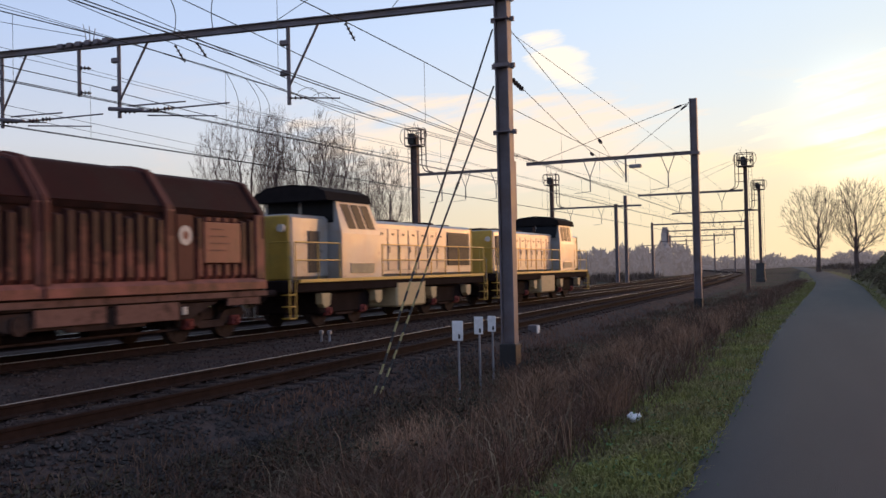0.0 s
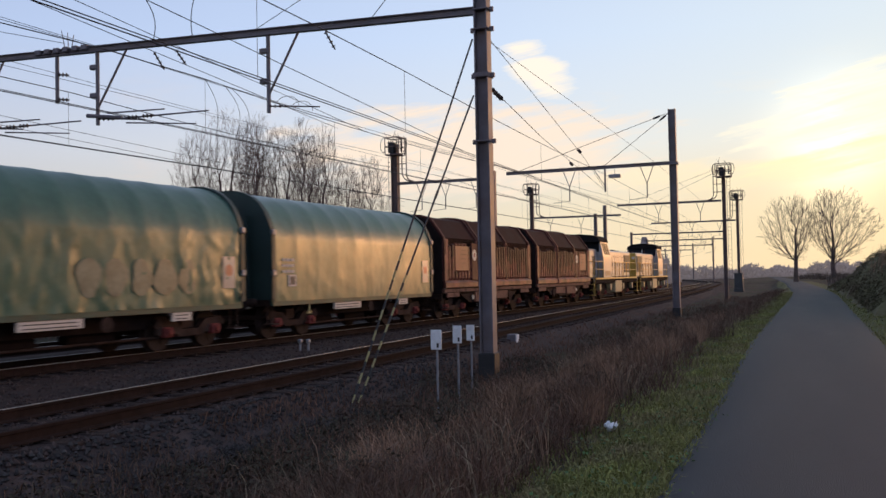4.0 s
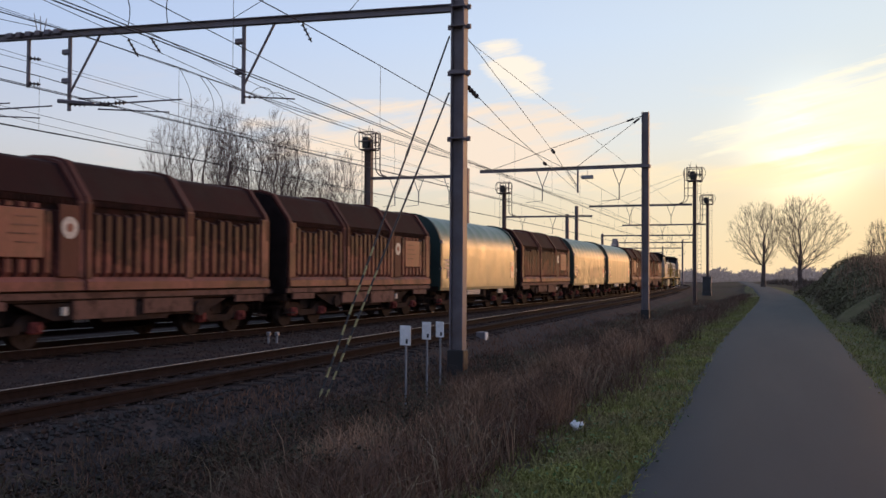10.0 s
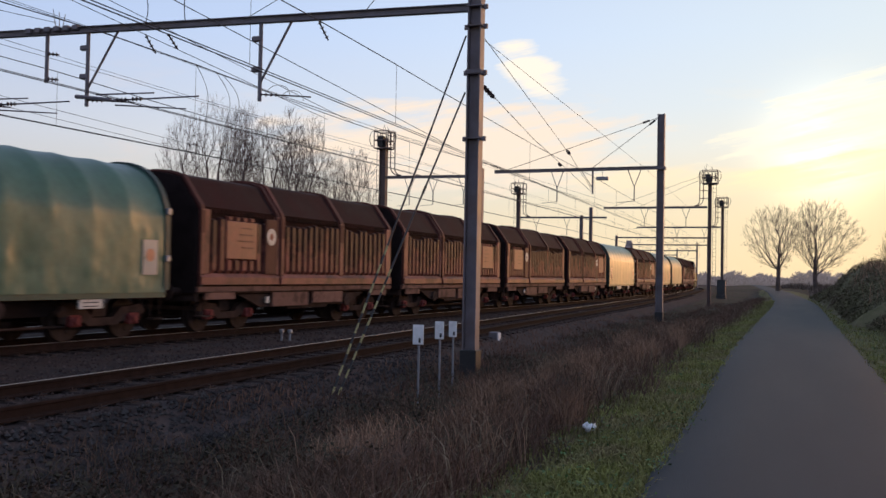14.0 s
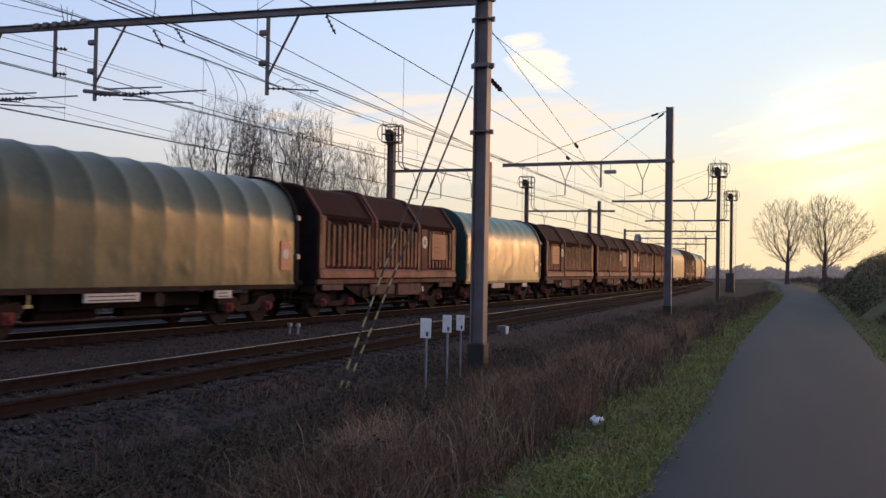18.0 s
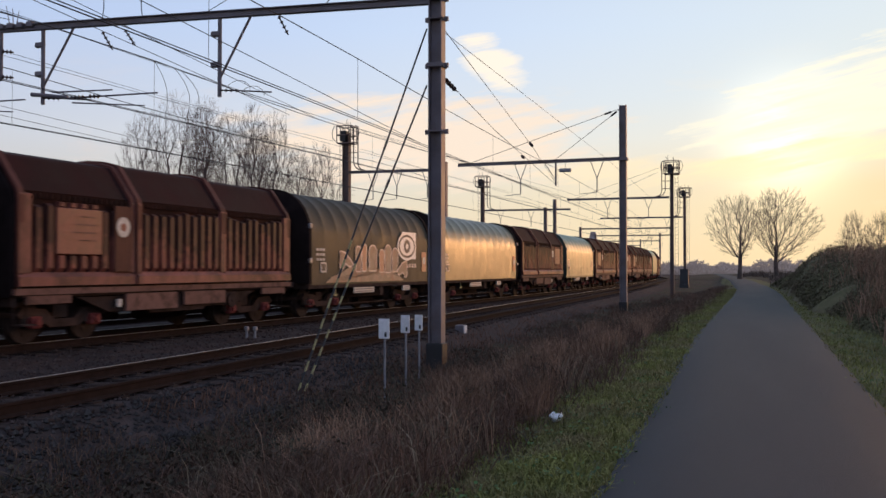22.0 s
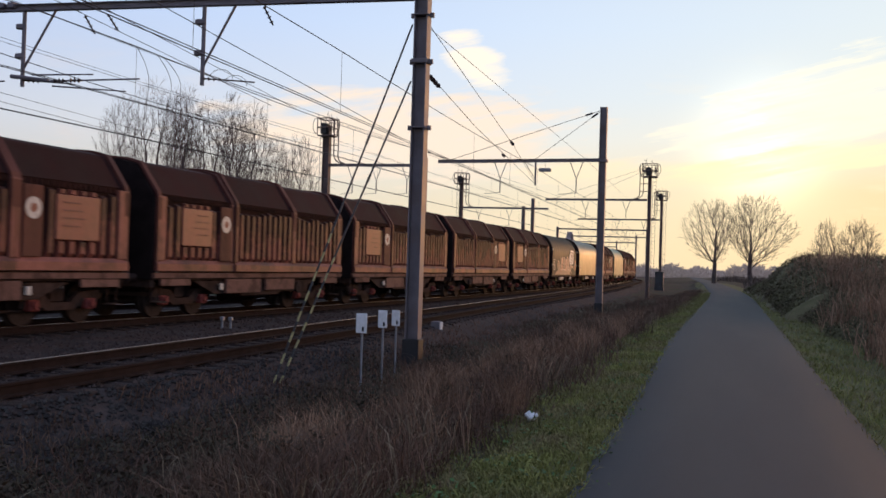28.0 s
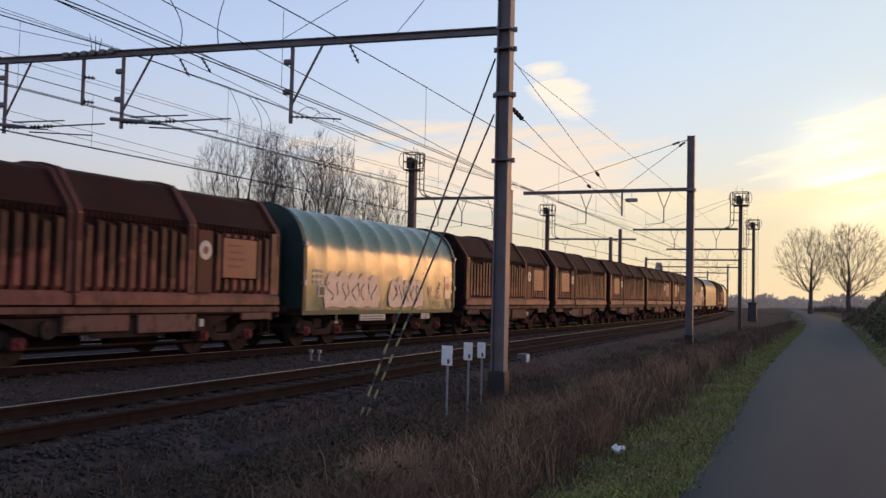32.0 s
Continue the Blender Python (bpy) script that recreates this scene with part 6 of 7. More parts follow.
# ---- plants ----
def crown_tree(label, x, y, height, low, left, right, deep, seed, thick, group, min_r, count, upward=0.0, stems=1, lean=0.0):
    """A bare tree whose limbs grow to fill an uneven egg-shaped crown from low to height; left and right are its reaches along x."""
    rs = np.random.RandomState(seed)
    centre, half = (low + height) / 2 - 0.04 * (height - low) * (1 - upward), (height - low) / 2
    want = []
    while len(want) < count:
        q = rs.uniform(-1, 1, 3)
        r = math.sqrt(q @ q)
        if r > 1 or rs.rand() > 0.25 + 0.75 * r:
            continue
        w = 1 + 0.22 * noise.noise(Vector((*(q / max(r, 0.1) * 1.7),)) + Vector((seed, 0, 0)))
        narrow = 1 - upward * 0.45 * max(0.0, q[2]) - 0.25 * max(0.0, -q[2])
        want.append(((left if q[0] < 0 else right) * q[0] * w * narrow, deep * q[1] * w * narrow, centre + half * q[2] * min(1.04, w)))
    want = np.array(want)
    # boles first, then every wanted point is joined to the wood from which it is reached most directly
    places, parents, paths = [], [], []
    for k in range(stems):
        off = (k - (stems - 1) / 2) * 0.9
        tall = low + (height - low) * (0.30 + 0.35 * upward)
        for i in range(9):
            u = i / 8
            places.append((off * (1 + 0.8 * u) + lean * u * u + 0.10 * math.sin(seed + 3 * u), 0.10 * math.cos(seed + 4 * u), -0.3 + (tall + 0.3) * u))
            parents.append(len(places) - 2 if i else -1)
            paths.append((tall + 0.3) * u)
    total = len(places) + count
    P = np.zeros((total, 3))
    P[:len(places)] = places
    L = np.zeros(total)
    L[:len(places)] = paths
    root = np.array((0, 0, low * 0.8))
    order = np.argsort(np.linalg.norm(want - root, axis=1) + rs.uniform(0, 0.08 * half, count))
    n = len(places)
    for i in order:
        d = want[i] - P[:n]
        dist = np.linalg.norm(d, axis=1)
        sag = np.maximum(0, -d[:, 2] + (0.35 + 0.5 * upward) * np.hypot(d[:, 0], d[:, 1]) - 0.1 * dist)
        cost = dist + 0.9 * sag + 0.52 * L[:n] + (P[:n, 2] < low * 0.75) * 3.0
        j = int(np.argmin(cost))
        P[n] = want[i]
        parents.append(j)
        L[n] = L[j] + dist[j]
        n += 1
    # ease the kinks out of the limbs
    heir = [[] for _ in range(n)]
    for i in range(n):
        if parents[i] >= 0:
            heir[parents[i]].append(i)
    for _ in range(4):
        for i in range(len(places), n):
            if heir[i]:
                far = max(heir[i], key=lambda c: len(heir[c]))
                P[i] = 0.4 * P[i] + 0.3 * P[parents[i]] + 0.3 * P[far]
    kids = [0.0] * n
    leaf = [True] * n
    for i in range(n - 1, -1, -1):
        kids[i] = max(kids[i], 1.0) if leaf[i] else kids[i]
        if parents[i] >= 0:
            leaf[parents[i]] = False
            kids[parents[i]] += kids[i]
    top = max(kids)
    verts, faces = [], []

    def prism(a, b, r0, r1, sides):
        d = (b - a)
        if d.length < 1e-4:
            return
        d.normalize()
        e = d.orthogonal().normalized()
        o = d.cross(e)
        k0 = len(verts)
        for p, r in ((a, r0), (b, r1)):
            for k in range(sides):
                ang = k * math.tau / sides
                verts.append(tuple(p + (e * math.cos(ang) + o * math.sin(ang)) * r))
        for k in range(sides):
            faces.append((k0 + k, k0 + (k + 1) % sides, k0 + sides + (k + 1) % sides, k0 + sides + k))

    radius = [max(min_r, thick * (k / top) ** 0.56) for k in kids]
    for i in range(n):
        if parents[i] < 0:
            continue
        a, b = Vector(P[parents[i]]), Vector(P[i])
        r0, r1 = min(radius[parents[i]], radius[i] * 1.35), radius[i]
        mid = a.lerp(b, 0.5) + Vector(rs.normal(0, 0.04, 3)) * (b - a).length + Vector((0, 0, -0.05 * (b - a).length))
        sides = 6 if r1 > thick * 0.3 else 3
        prism(a, mid, r0, (r0 + r1) / 2, sides)
        prism(mid, b, (r0 + r1) / 2, r1, sides)
        if leaf[i]:
            d = (b - a).normalized()
            for _ in range(4):
                w = (d + Vector(rs.normal(0, 0.45, 3)) + Vector((0, 0, 0.15 + 0.4 * upward))).normalized()
                prism(b - d * rs.uniform(0, 0.3), b + w * rs.uniform(0.35, 1.05), min_r * 0.8, min_r * 0.6, 3)
    t = thing("bare_tree", label, "tree", group, at=pose(x, y, ground_z(x, y)))
    data = bpy.data.meshes.new("crown")
    data.from_pydata(verts, [], faces)
    data.materials.append(M_TWIG)
    ob = new("crown", data)
    ob.parent = t
    for k in range(stems):
        off = (k - (stems - 1) / 2) * 0.9
        bm = bmesh.new()
        tube(bm, (off, 0.1 * math.cos(seed), -0.5), (off * 1.2, 0.1 * math.cos(seed + 0.8), low * 0.45), thick * 1.35, thick * 1.02, 10)
        part("trunk", bm, M_BARK, t)


# x, y, height, foot of the crown, reach to either side
POPLARS = ((-77.0, 110, 22.3, 7.0, 3.0, 2.3), (-72.4, 110, 24.2, 6.0, 3.6, 3.2), (-72.0, 115, 23.6, 7.0, 2.0, 2.2), (-66.5, 108, 22.8, 6.5, 2.0, 2.6), (-69.0, 112, 21.0, 6.0, 1.8, 1.8),
           (-64.0, 110, 22.2, 6.0, 2.3, 2.3), (-61.6, 113, 20.5, 6.0, 1.7, 1.9), (-59.9, 108, 21.8, 5.5, 1.7, 2.1), (-58.4, 111, 21.3, 5.0, 1.7, 2.0), (-55.9, 113, 17.2, 4.5, 1.9, 1.5), (-52.4, 112, 17.3, 4.0, 2.0, 2.2))
for k, (x, y, h, low, left, right) in enumerate(POPLARS):
    crown_tree("tall bare winter tree with upright branches behind the tracks", x, y, h * 1.03, low, left * 1.4, right * 1.4, 2.8, 100 + k, 0.22, "row of bare trees", 0.011, 1150, 0.5, 2 if k in (1, 5) else 1)
crown_tree("bare winter tree with a round spreading crown beside the path", -2.4, 152, 13.0, 3.4, 4.9, 2.9, 3.6, 301, 0.30, "pair of bare trees", 0.012, 950, 0.12)
crown_tree("broad bare winter tree with a dense round crown beside the path", 2.85, 154, 14.0, 3.0, 3.3, 6.0, 4.4, 305, 0.34, "pair of bare trees", 0.012, 1500, 0.12)
crown_tree("small bare tree behind the bramble bank", 10.4, 118, 7.6, 1.6, 1.7, 1.6, 1.5, 311, 0.13, "small trees behind the bank", 0.010, 500, 0.5, 2)
crown_tree("small bushy bare tree behind the bramble bank", 13.7, 117, 8.0, 1.4, 2.3, 2.1, 2.0, 317, 0.15, "small trees behind the bank", 0.010, 800, 0.3, 2)


def blades(name, label, points, heights, width, lean, material, seed, category="grass"):
    """Many thin blades as one object."""
    rs = np.random.RandomState(seed)
    n = len(points)
    pts = np.array(points)
    h = np.array(heights)[:, None]
    ang = rs.uniform(0, math.tau, n)
    wv = np.stack([np.cos(ang), np.sin(ang), np.zeros(n)], 1) * (width * rs.uniform(0.6, 1.4, n))[:, None]
    la = rs.uniform(0, math.tau, n)
    lv = np.stack([np.cos(la), np.sin(la), np.zeros(n)], 1) * (lean * rs.uniform(0.1, 1.0, n))[:, None]
    up = np.array([0, 0, 1.0])
    a, b = pts - wv, pts + wv
    mid = pts + up * h * 0.6 + lv * h * 0.4
    c, d = mid + wv * 0.7, mid - wv * 0.7
    tip = pts + up * h * (1 - 0.25 * lean) + lv * h
    verts = np.stack([a, b, c, d, tip], 1).reshape(-1, 3)
    base = np.arange(n)[:, None] * 5
    faces = [tuple(q) for q in (base + [0, 1, 2, 3])] + [tuple(q) for q in (base + [3, 2, 4])]
    data = bpy.data.meshes.new(name)
    data.from_pydata(verts.tolist(), [], faces)
    data.materials.append(material)
    return tagged(new(name, data), label, category, kind="stuff")


def scatter(count, seed, where, size):
    """Points with heights; where(rnd) gives x, y and a weight 0..1."""
    rnd = random.Random(seed)
    pts, hs = [], []
    while len(pts) < count:
        x, y, keep = where(rnd)
        if rnd.random() < keep:
            pts.append((x, y, ground_z(x, y) - 0.02))
            hs.append(size(rnd, x, y))
    return pts, hs


def near_y(rnd, lo, hi):
    return lo * (hi / lo) ** rnd.random()


def dry_where(rnd):
    y = near_y(rnd, 3.5, 90) if rnd.random() < 0.92 else rnd.uniform(-9, 4)
    x = rnd.uniform(-7.6, -1.9)
    k = 0.35 + 1.5 * noise.noise(Vector((x * 0.9, y * 0.7, 9.0))) + 0.5 * noise.noise(Vector((x * 0.3, y * 0.2, 3.0)))
    if x > -2.4:
        k *= 0.35
    if x < -4.5:
        k *= 0.55 if x > -6.2 else 0.3
    return x, y, k


def dry_size(rnd, x, y):
    c = 0.6 + 0.8 * noise.noise(Vector((x * 0.4, y * 0.25, 2.0)))
    mid = lerp_table(x, ((-7.6, 0.30), (-5.0, 0.38), (-4.2, 0.62), (-3.2, 0.95), (-2.4, 0.7), (-1.9, 0.45)))
    return max(0.12, (0.26 + 0.60 * c) * mid * rnd.uniform(0.5, 1.2))


pts, hs = scatter(30000, 1, dry_where, dry_size)
blades("dry_weeds", "dead brown weeds and stalks covering the ditch", pts, hs, 0.006, 0.95, M_DRY, 1, "weeds")


def low_where(rnd):
    y = near_y(rnd, 11, 60)
    x = rnd.uniform(-8.2, -3.6) + 0.02 * max(0, 30 - y)
    return x, y, max(0.0, 0.55 + 0.9 * noise.noise(Vector((x * 0.8, y * 0.4, 29.0)))) * (1 if x > near_x(y) + 1.4 else 0)


pts, hs = scatter(11000, 17, low_where, lambda r, x, y: r.uniform(0.07, 0.24))
blades("low_weeds", "low reddish-brown dead weeds on the shoulder of the track", pts, hs, 0.009, 1.0, M_SHRUB, 17, "weeds")


def pale_where(rnd):
    y = near_y(rnd, 5, 70)
    x = rnd.uniform(-5.0, -2.3)
    return x, y, max(0.0, 0.10 + 1.5 * noise.noise(Vector((x * 0.7, y * 0.4, 19.0))))


pts, hs = scatter(2200, 11, pale_where, lambda r, x, y: r.uniform(0.3, 0.75))
blades("dry_grass", "tall pale bent grass stalks standing among the weeds", pts, hs, 0.005, 1.1, M_STRAW, 11)


def tan_where(rnd):
    y = near_y(rnd, 8.5, 34)
    x = rnd.uniform(-4.6, -2.3) - 0.02 * (y - 12)
    return x, y, max(0.0, 0.15 + 2.0 * noise.noise(Vector((x * 1.1, y * 0.45, 41.0))))


pts, hs = scatter(8000, 43, tan_where, lambda r, x, y: r.uniform(0.3, 0.8))
blades("dry_grass", "tan clumps of tall dead grass beside the verge", pts, hs, 0.0045, 0.7, M_BROWNWEED, 43)


def dead_shrubs():
    """Low reddish-brown tangles of dead stems in the ditch."""
    rnd = random.Random(23)
    V, F = [], []
    for _ in range(260):
        y = near_y(rnd, 6, 80)
        x = -2.4 - 3.6 * rnd.random() ** 1.6
        h = rnd.uniform(0.2, 0.6)
        base = Vector((x, y, ground_z(x, y) - 0.03))
        for _ in range(70):
            p = base + Vector((rnd.gauss(0, 0.14), rnd.gauss(0, 0.14), 0))
            d = Vector((rnd.gauss(0, 0.55), rnd.gauss(0, 0.55), 1)).normalized()
            for _ in range(3):
                q = p + d * h * rnd.uniform(0.25, 0.42)
                w = Vector((rnd.uniform(-1, 1), rnd.uniform(-1, 1), 0)) * 0.004
                k = len(V)
                V.extend([tuple(p - w), tuple(p + w), tuple(q + w * 0.7), tuple(q - w * 0.7)])
                F.append((k, k + 1, k + 2, k + 3))
                p = q
                d = (d + Vector((rnd.gauss(0, 0.4), rnd.gauss(0, 0.4), rnd.gauss(-0.1, 0.3)))).normalized()
    data = bpy.data.meshes.new("dead_shrubs")
    data.from_pydata(V, [], F)
    data.materials.append(M_SHRUB)
    tagged(new("dead_shrubs", data), "tangled reddish-brown dead shrubs in the ditch", "shrubs", kind="stuff")


dead_shrubs()


def ditch_brambles():
    """Low dark mounds of bramble leaves and arching stems in the ditch."""
    rnd = random.Random(41)
    V, F = [], []
    for _ in range(150):
        y = near_y(rnd, 5.5, 60)
        x = rnd.uniform(-7.0, -2.7)
        size, tall = rnd.uniform(0.25, 0.7), rnd.uniform(0.15, 0.45)
        g = ground_z(x, y)
        for _ in range(170):
            ang, r = rnd.uniform(0, math.tau), math.sqrt(rnd.random())
            px, py = x + math.cos(ang) * r * size, y + math.sin(ang) * r * size * 1.4
            c = Vector((px, py, g + tall * (1 - r * r) * rnd.uniform(0.3, 1.1) + 0.02))
            a = Vector((rnd.uniform(-1, 1), rnd.uniform(-1, 1), rnd.uniform(-0.5, 0.5))).normalized() * rnd.uniform(0.012, 0.034)
            d = a.orthogonal().normalized() * a.length * 0.7
            k = len(V)
            V += [tuple(c - a), tuple(c + d), tuple(c + a), tuple(c - d)]
            F.append((k, k + 1, k + 2, k + 3))
        for _ in range(9):
            p = Vector((x + rnd.gauss(0, size * 0.5), y + rnd.gauss(0, size * 0.5), g))
            way = Vector((rnd.gauss(0, 1), rnd.gauss(0, 1), 0)).normalized()
            reach, lift = rnd.uniform(0.3, 0.8), tall * rnd.uniform(0.9, 1.6)
            old = p
            for i in range(1, 7):
                u = i / 6
                q = p + way * reach * u + Vector((0, 0, lift * 4 * u * (1 - 0.8 * u) * 0.6))
                w = Vector((-way.y, way.x, 0.4)) * 0.004
                k = len(V)
                V += [tuple(old - w), tuple(old + w), tuple(q + w), tuple(q - w)]
                F.append((k, k + 1, k + 2, k + 3))
                old = q
    data = bpy.data.meshes.new("brambles")
    data.from_pydata(V, [], F)
    data.materials.append(M_BRAMBLE)
    tagged(new("brambles", data), "low dark mounds of bramble leaves in the ditch", "brambles", kind="stuff")


ditch_brambles()


def verge_where(rnd):
    y = near_y(rnd, 3.5, 80) if rnd.random() < 0.9 else rnd.uniform(-9, 4)
    c = path_x(y)
    x = rnd.uniform(c - 2.7, c - path_half(y) + 0.04)
    edge = 1.0 if x > c - 2.2 else 0.5
    return x, y, edge * (0.65 + 0.5 * noise.noise(Vector((x * 1.1, y * 0.8, 5.0))))


pts, hs = scatter(42000, 2, verge_where, lambda r, x, y: r.uniform(0.05, 0.17))
blades("verge_grass", "short green grass along the path's edge", pts, hs, 0.007, 1.4, M_GRASS, 2)


def broad_weeds():
    """Low clumps of broad green leaves in the verge."""
    rnd = random.Random(57)
    V, F = [], []
    for _ in range(80):
        y = near_y(rnd, 5, 40)
        x = path_x(y) - rnd.uniform(1.25, 2.5) if rnd.random() < 0.7 else path_x(y) + rnd.uniform(1.3, 3.2)
        g = ground_z(x, y)
        size = rnd.uniform(0.06, 0.16)
        for _ in range(26):
            a = Vector((x + rnd.gauss(0, size), y + rnd.gauss(0, size), g + rnd.uniform(0.02, size * 0.9)))
            d = Vector((rnd.gauss(0, 1), rnd.gauss(0, 1), rnd.uniform(0.0, 0.8))).normalized() * rnd.uniform(0.02, 0.05)
            w = Vector((-d.y, d.x, rnd.uniform(-0.02, 0.02))) * 0.4
            k = len(V)
            V.extend([tuple(a), tuple(a + d * 0.5 + w), tuple(a + d), tuple(a + d * 0.5 - w)])
            F.append((k, k + 1, k + 2, k + 3))
    data = bpy.data.meshes.new("broad_weeds")
    data.from_pydata(V, [], F)
    data.materials.append(M_LEAFY)
    tagged(new("broad_weeds", data), "low clumps of broad green weeds in the verge", "weeds", kind="stuff")


broad_weeds()


def right_where(rnd):
    y = near_y(rnd, 6, 90) if rnd.random() < 0.85 else rnd.uniform(-9, 6)
    c = path_x(y)
    x = rnd.uniform(c + path_half(y) - 0.03, c + 4.2)
    return x, y, 0.7 + 0.5 * noise.noise(Vector((x * 0.9, y * 0.6, 6.0)))


pts, hs = scatter(30000, 3, right_where, lambda r, x, y: r.uniform(0.05, 0.18))
blades("verge_grass", "short green grass beyond the path", pts, hs, 0.007, 1.4, M_GRASS, 3)


def brown_where(rnd):
    y = near_y(rnd, 9, 62)
    x = path_x(y) + rnd.uniform(2.6, 13)
    return x, y, max(0.0, 0.45 + 1.2 * noise.noise(Vector((x * 0.5, y * 0.3, 13.0)))) * min(1.0, (x - path_x(y) - 2.4) / 1.5)


pts, hs = scatter(26000, 31, brown_where, lambda r, x, y: r.uniform(0.4, 1.15))
PTS_BROWN, HS_BROWN = pts, hs


def bank_h(x, y):
    """Height of the bramble bank beside the path."""
    u = x - path_x(y)
    edge = 0.6 * noise.noise(Vector((y * 0.22, 0, 8)))
    rise = min(1, max(0, (u - 2.0 - edge) / 1.5))
    env = lerp_table(y, ((14, 0.0), (22, 0.12), (34, 0.30), (42, 0.55), (52, 1.0), (66, 1.0), (84, 0.55), (100, 0.2)))
    low = min(1, max(0, (u - 2.6 - edge) / 1.4)) if y < 40 else 1.0
    return (2.42 + 0.5 * noise.noise(Vector((x * 0.35, y * 0.22, 3.0))) + 0.25 * noise.noise(Vector((x * 1.1, y * 0.7, 6.0)))) * rise ** 0.6 * env * low


def bramble():
    t = thing("bramble_bank", "dark overgrown bank of brambles and ivy beside the path", "bush", at=pose(0, 0, 0))
    xs = [1.6 + 0.4 * k for k in range(34)]
    ys = [12 + 0.8 * k for k in range(112)]
    verts = [(x + path_x(y), y, ground_z(x + path_x(y), y) + bank_h(x + path_x(y), y) - 0.12) for y in ys for x in xs]
    w = len(xs)
    data = bpy.data.meshes.new("undergrowth")
    data.from_pydata(verts, [], [(j * w + i, j * w + i + 1, (j + 1) * w + i + 1, (j + 1) * w + i) for j in range(len(ys) - 1) for i in range(w - 1)])
    data.materials.append(M_IVY)
    ob = new("undergrowth", data)
    ob.parent = t
    rnd = random.Random(8)
    V, F = [], []
    while len(F) < 110000:
        y = near_y(rnd, 18, 98) if len(F) < 95000 else rnd.uniform(24, 48)
        x = path_x(y) + 1.9 + 11 * rnd.random() ** 1.5
        b = bank_h(x, y)
        if b < 0.06 or rnd.random() > max(0.4, 0.5 + 1.0 * noise.noise(Vector((x * 0.8, y * 0.5, 1))) + 0.2):
            continue
        z = ground_z(x, y) + b * (1 + rnd.uniform(-0.18, 0.08)) + rnd.uniform(-0.1, 0.12)
        c = Vector((x + rnd.uniform(-0.1, 0.1), y, z))
        a = Vector((rnd.uniform(-1, 1), rnd.uniform(-1, 1), rnd.uniform(-0.7, 0.7))).normalized() * rnd.uniform(0.025, 0.03 + 0.0009 * y)
        d = a.orthogonal().normalized() * a.length * 0.7
        k = len(V)
        V += [tuple(c - a), tuple(c + d), tuple(c + a), tuple(c - d)]
        F.append((k, k + 1, k + 2, k + 3))
    data = bpy.data.meshes.new("leaves")
    data.from_pydata(V, [], F)
    data.materials.append(M_IVY)
    ob = new("leaves", data)
    ob.parent = t


bramble()
PTS_BROWN = [(x, y, z + bank_h(x, y) * 0.9) for x, y, z in PTS_BROWN]
blades("brown_weeds", "tall tan and brown dead weeds before the bramble bank", PTS_BROWN, HS_BROWN, 0.011, 0.8, M_BROWNWEED, 31, "weeds")


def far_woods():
    """Low belt of bare woods and hedges round the horizon, glowing pale for haze."""
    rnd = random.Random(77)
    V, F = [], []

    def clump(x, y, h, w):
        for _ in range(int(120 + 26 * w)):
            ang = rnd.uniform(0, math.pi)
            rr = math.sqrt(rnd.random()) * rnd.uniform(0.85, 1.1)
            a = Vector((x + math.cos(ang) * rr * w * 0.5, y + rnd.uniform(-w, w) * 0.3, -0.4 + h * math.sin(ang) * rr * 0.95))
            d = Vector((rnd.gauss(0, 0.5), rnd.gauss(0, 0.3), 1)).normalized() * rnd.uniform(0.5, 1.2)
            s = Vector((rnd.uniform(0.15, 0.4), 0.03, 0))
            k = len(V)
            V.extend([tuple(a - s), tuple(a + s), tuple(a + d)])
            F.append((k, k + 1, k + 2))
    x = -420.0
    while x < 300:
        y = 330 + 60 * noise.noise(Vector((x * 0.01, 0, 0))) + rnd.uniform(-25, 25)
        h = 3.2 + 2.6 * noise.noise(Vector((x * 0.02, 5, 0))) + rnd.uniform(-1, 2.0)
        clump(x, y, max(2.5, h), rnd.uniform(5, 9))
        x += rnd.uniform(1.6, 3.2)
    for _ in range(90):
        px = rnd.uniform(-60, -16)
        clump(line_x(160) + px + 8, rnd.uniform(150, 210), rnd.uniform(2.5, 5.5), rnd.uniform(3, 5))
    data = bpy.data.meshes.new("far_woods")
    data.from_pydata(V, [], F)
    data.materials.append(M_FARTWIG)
    tagged(new("backdrop", data), "bare woods and hedges on the horizon, haze in their glow", "woods", kind="structure")


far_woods()


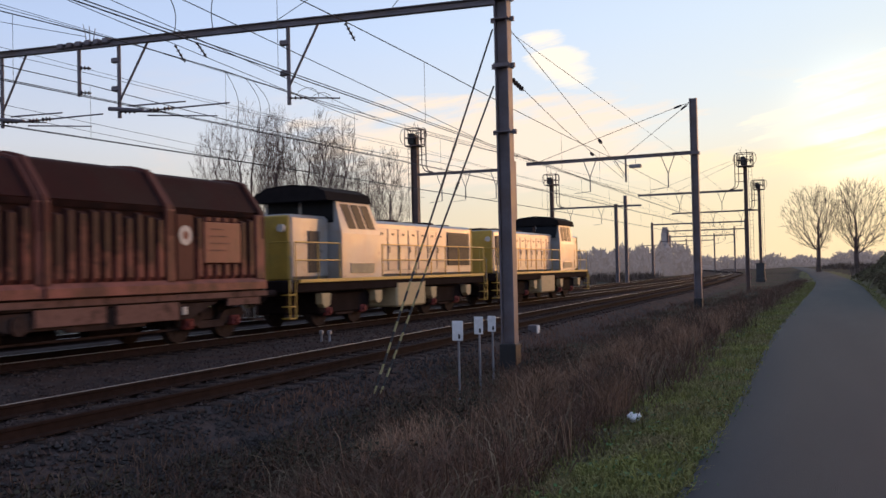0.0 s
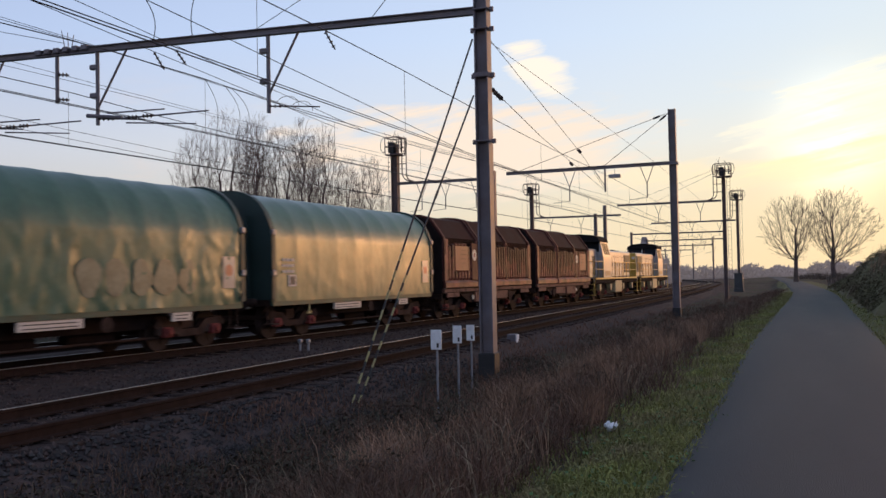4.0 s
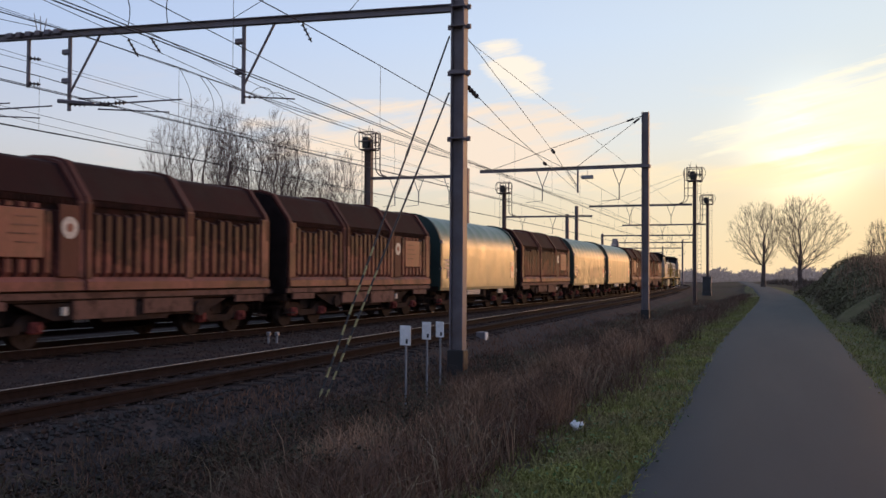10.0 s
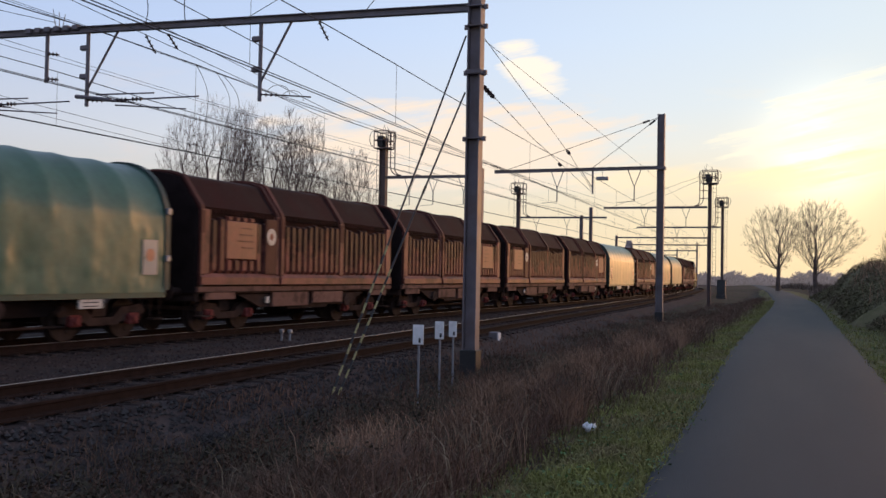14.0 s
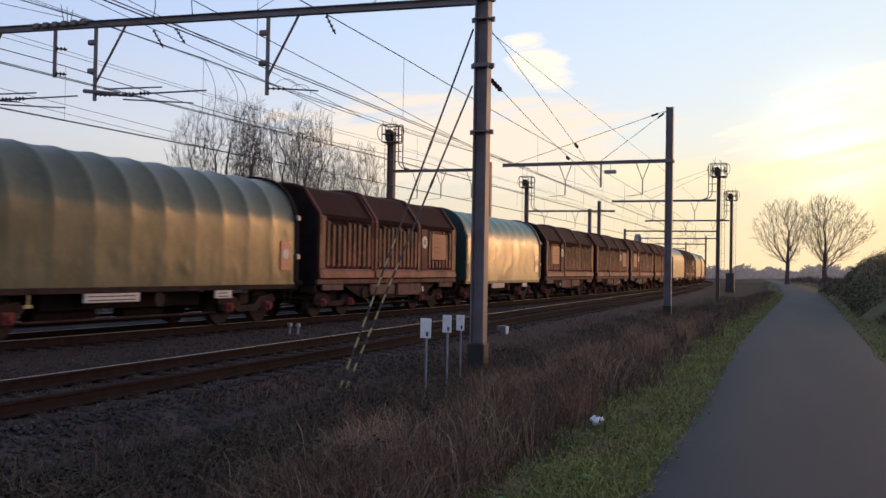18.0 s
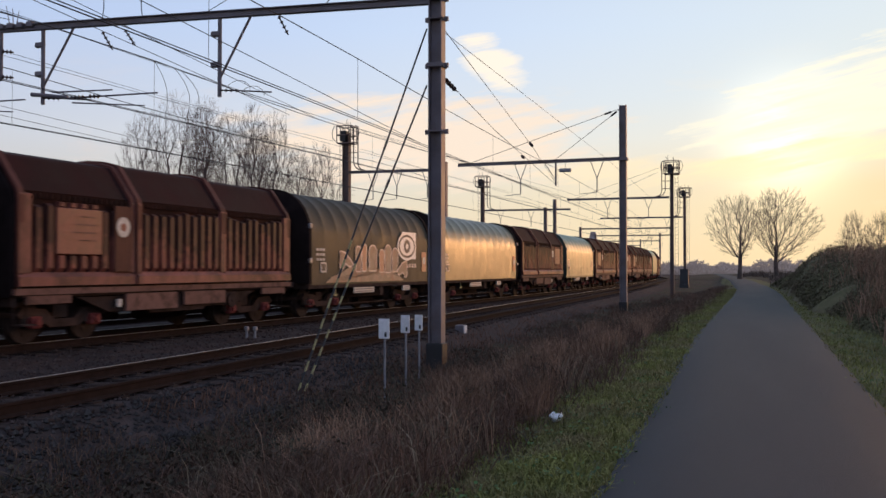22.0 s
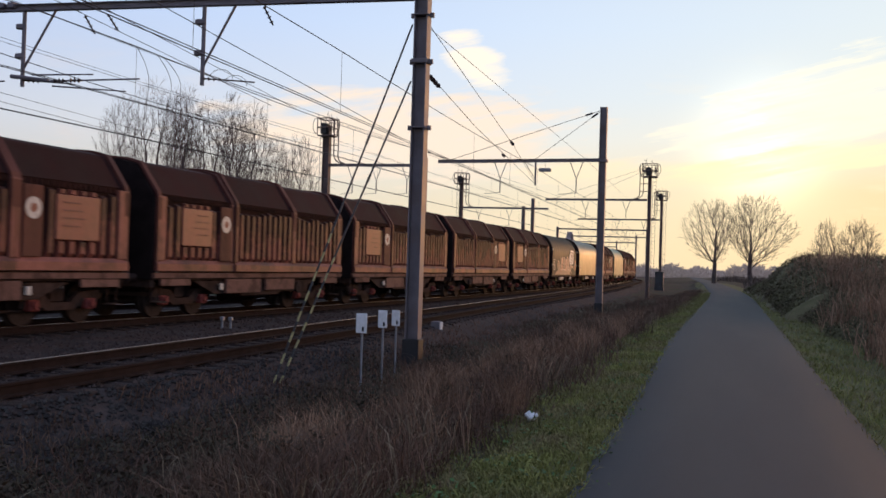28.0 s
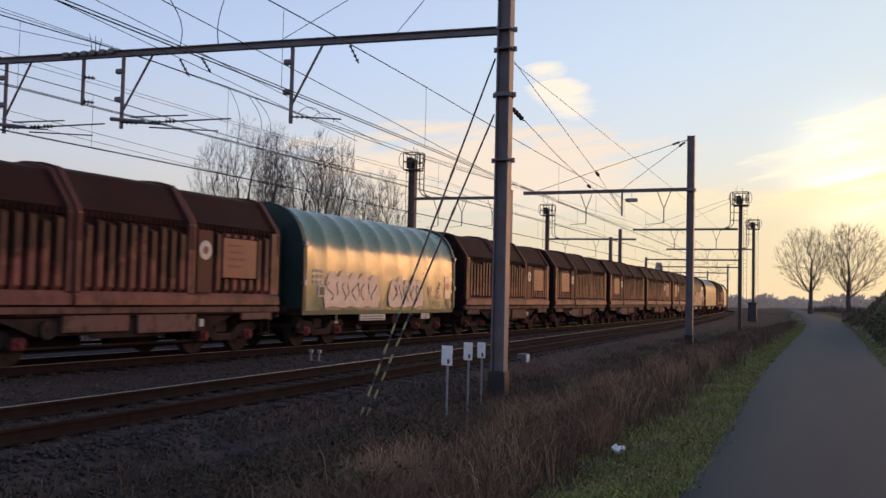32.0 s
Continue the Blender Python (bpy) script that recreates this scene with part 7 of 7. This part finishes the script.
def scrub():
    """Low dark scrub and hedges in the middle distance, on both sides of the path."""
    rnd = random.Random(91)
    V, F = [], []
    spots = []
    for _ in range(260):
        y = rnd.uniform(85, 230)
        side = rnd.random()
        x = path_x(y) + (rnd.uniform(3.0, 40.0) if side < 0.6 else -rnd.uniform(2.6, 5.0))
        if side >= 0.6:
            continue
        spots.append((x, y, rnd.uniform(0.5, 1.7) if side < 0.6 else rnd.uniform(0.3, 0.8)))
    for _ in range(160):
        y = rnd.uniform(30, 170)
        spots.append((line_x(y) - rnd.uniform(9, 26), y, rnd.uniform(0.5, 1.6)))
    for x, y, h in spots:
        g = ground_z(x, y)
        for _ in range(70):
            a = Vector((x + rnd.gauss(0, h * 0.5), y + rnd.gauss(0, h * 0.5), g - 0.05))
            b = a + Vector((rnd.gauss(0, 0.35), rnd.gauss(0, 0.35), 1)) * h * rnd.uniform(0.5, 1.0)
            w = Vector((rnd.uniform(-1, 1), rnd.uniform(-1, 1), 0)) * 0.03
            m = a.lerp(b, 0.6)
            k = len(V)
            V.extend([tuple(a - w), tuple(a + w), tuple(m + w * 1.6), tuple(b), tuple(m - w * 1.6)])
            F.append((k, k + 1, k + 2, k + 3, k + 4))
    data = bpy.data.meshes.new("scrub")
    data.from_pydata(V, [], F)
    data.materials.append(M_SCRUB)
    tagged(new("scrub", data), "low brownish winter scrub and hedges beside path and line", "shrubs", kind="stuff")


scrub()


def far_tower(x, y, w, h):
    """A tower far behind the line, colours paled for haze, stepped near its top."""
    t = thing("tower", "tower far behind the railway line, colours paled for haze", "tower", at=pose(x, y, -0.6))
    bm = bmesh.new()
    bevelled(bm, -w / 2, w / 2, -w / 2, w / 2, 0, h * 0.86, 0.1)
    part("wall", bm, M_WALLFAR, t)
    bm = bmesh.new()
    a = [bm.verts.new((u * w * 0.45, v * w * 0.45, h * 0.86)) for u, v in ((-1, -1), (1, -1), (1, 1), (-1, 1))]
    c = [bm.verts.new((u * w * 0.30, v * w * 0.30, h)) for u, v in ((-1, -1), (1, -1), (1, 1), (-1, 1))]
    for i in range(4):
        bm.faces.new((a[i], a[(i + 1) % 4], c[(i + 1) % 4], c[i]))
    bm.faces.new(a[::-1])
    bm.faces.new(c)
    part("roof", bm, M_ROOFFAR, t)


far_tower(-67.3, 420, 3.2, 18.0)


def ballast_stones(seed, lo, hi, count, material, label, other, far):
    rnd = random.Random(seed)
    V, F = [], []
    octa = ((1, 0, 0), (-1, 0, 0), (0, 1, 0), (0, -1, 0), (0, 0, 1), (0, 0, -1))
    tri = ((0, 2, 4), (2, 1, 4), (1, 3, 4), (3, 0, 4), (2, 0, 5), (1, 2, 5), (3, 1, 5), (0, 3, 5))
    for _ in range(count):
        y = near_y(rnd, 7, far)
        n = near_x(y)
        x = rnd.uniform(n + lo, n + hi)
        if rnd.random() < other:
            x = rnd.uniform(line_x(y) + 0.9, line_x(y) + 4)
        r = rnd.uniform(0.018, 0.045)
        c = Vector((x, y, ground_z(x, y) + r * 0.3))
        k = len(V)
        for o in octa:
            V.append(tuple(c + Vector(o) * r * rnd.uniform(0.6, 1.2)))
        F += [tuple(k + i for i in t) for t in tri]
    data = bpy.data.meshes.new("ballast_stones")
    data.from_pydata(V, [], F)
    data.materials.append(material)
    tagged(new("ballast_stones", data), label, "ballast", kind="stuff")


ballast_stones(4, 1.2, 3.4, 5000, M_STONE, "loose grey ballast stones on the shoulder of the track bed", 0.0, 22)
ballast_stones(5, -2.8, 1.4, 9000, M_RUSTSTONE, "rust-stained ballast stones between the rails", 0.35, 70)


# ---- sleepers ----
def sleepers(track, centre, y0, y1, step):
    bm = bmesh.new()
    bevelled(bm, -1.27, 1.27, -0.13, 0.13, -0.30, -0.172, 0.02)
    for s in (-0.755, 0.755):
        box(bm, s - 0.17, s + 0.17, -0.08, 0.08, -0.172, -0.155)
        for q in (-0.12, 0.12):
            tube(bm, (s + q, 0, -0.155), (s + q, 0, -0.12), 0.02, 0.02, 5)
    data = finish("sleeper", bm, M_SLEEPER)
    y = y0
    while y < y1:
        share("sleeper", data, track, pose(centre(y), y, -0.018, 0, 0, math.degrees(-math.atan((centre(y + 1) - centre(y - 1)) / 2))))
        y += step


sleepers(TRACK_NEAR, near_x, 4, 110, 0.62)
sleepers(TRACK_TRAIN, line_x, 8, 110, 0.62)
sleepers(TRACK_FAR, lambda y: line_x(y) - 4.5, 45, 120, 0.62)


# ---- what moves ----
def motions():
    times = [0.5 * k for k in range(65)]
    for ob, centre, turned in TRAIN:
        rows = []
        for t in times:
            s = run_at(t) + centre
            rows.append((t, pose(line_x(s), s, 0.004, 0, 0, line_turn(s) + (180 if turned else 0))))
        walk(ob, rows)
    flip = {ob: turned for ob, _, turned in TRAIN}
    steps = [2 * k / FPS for k in range(int(32.0 * FPS / 2) + 1)]
    runs = [run_at(t) - RUN[0][1] for t in steps]
    for w, place in ROLLING:
        sign = 1 if flip.get(w.parent) else -1
        walk(w, [(t, pose(*place, math.degrees(sign * s / 0.46) % 360.0)) for t, s in zip(steps, runs)])


motions()
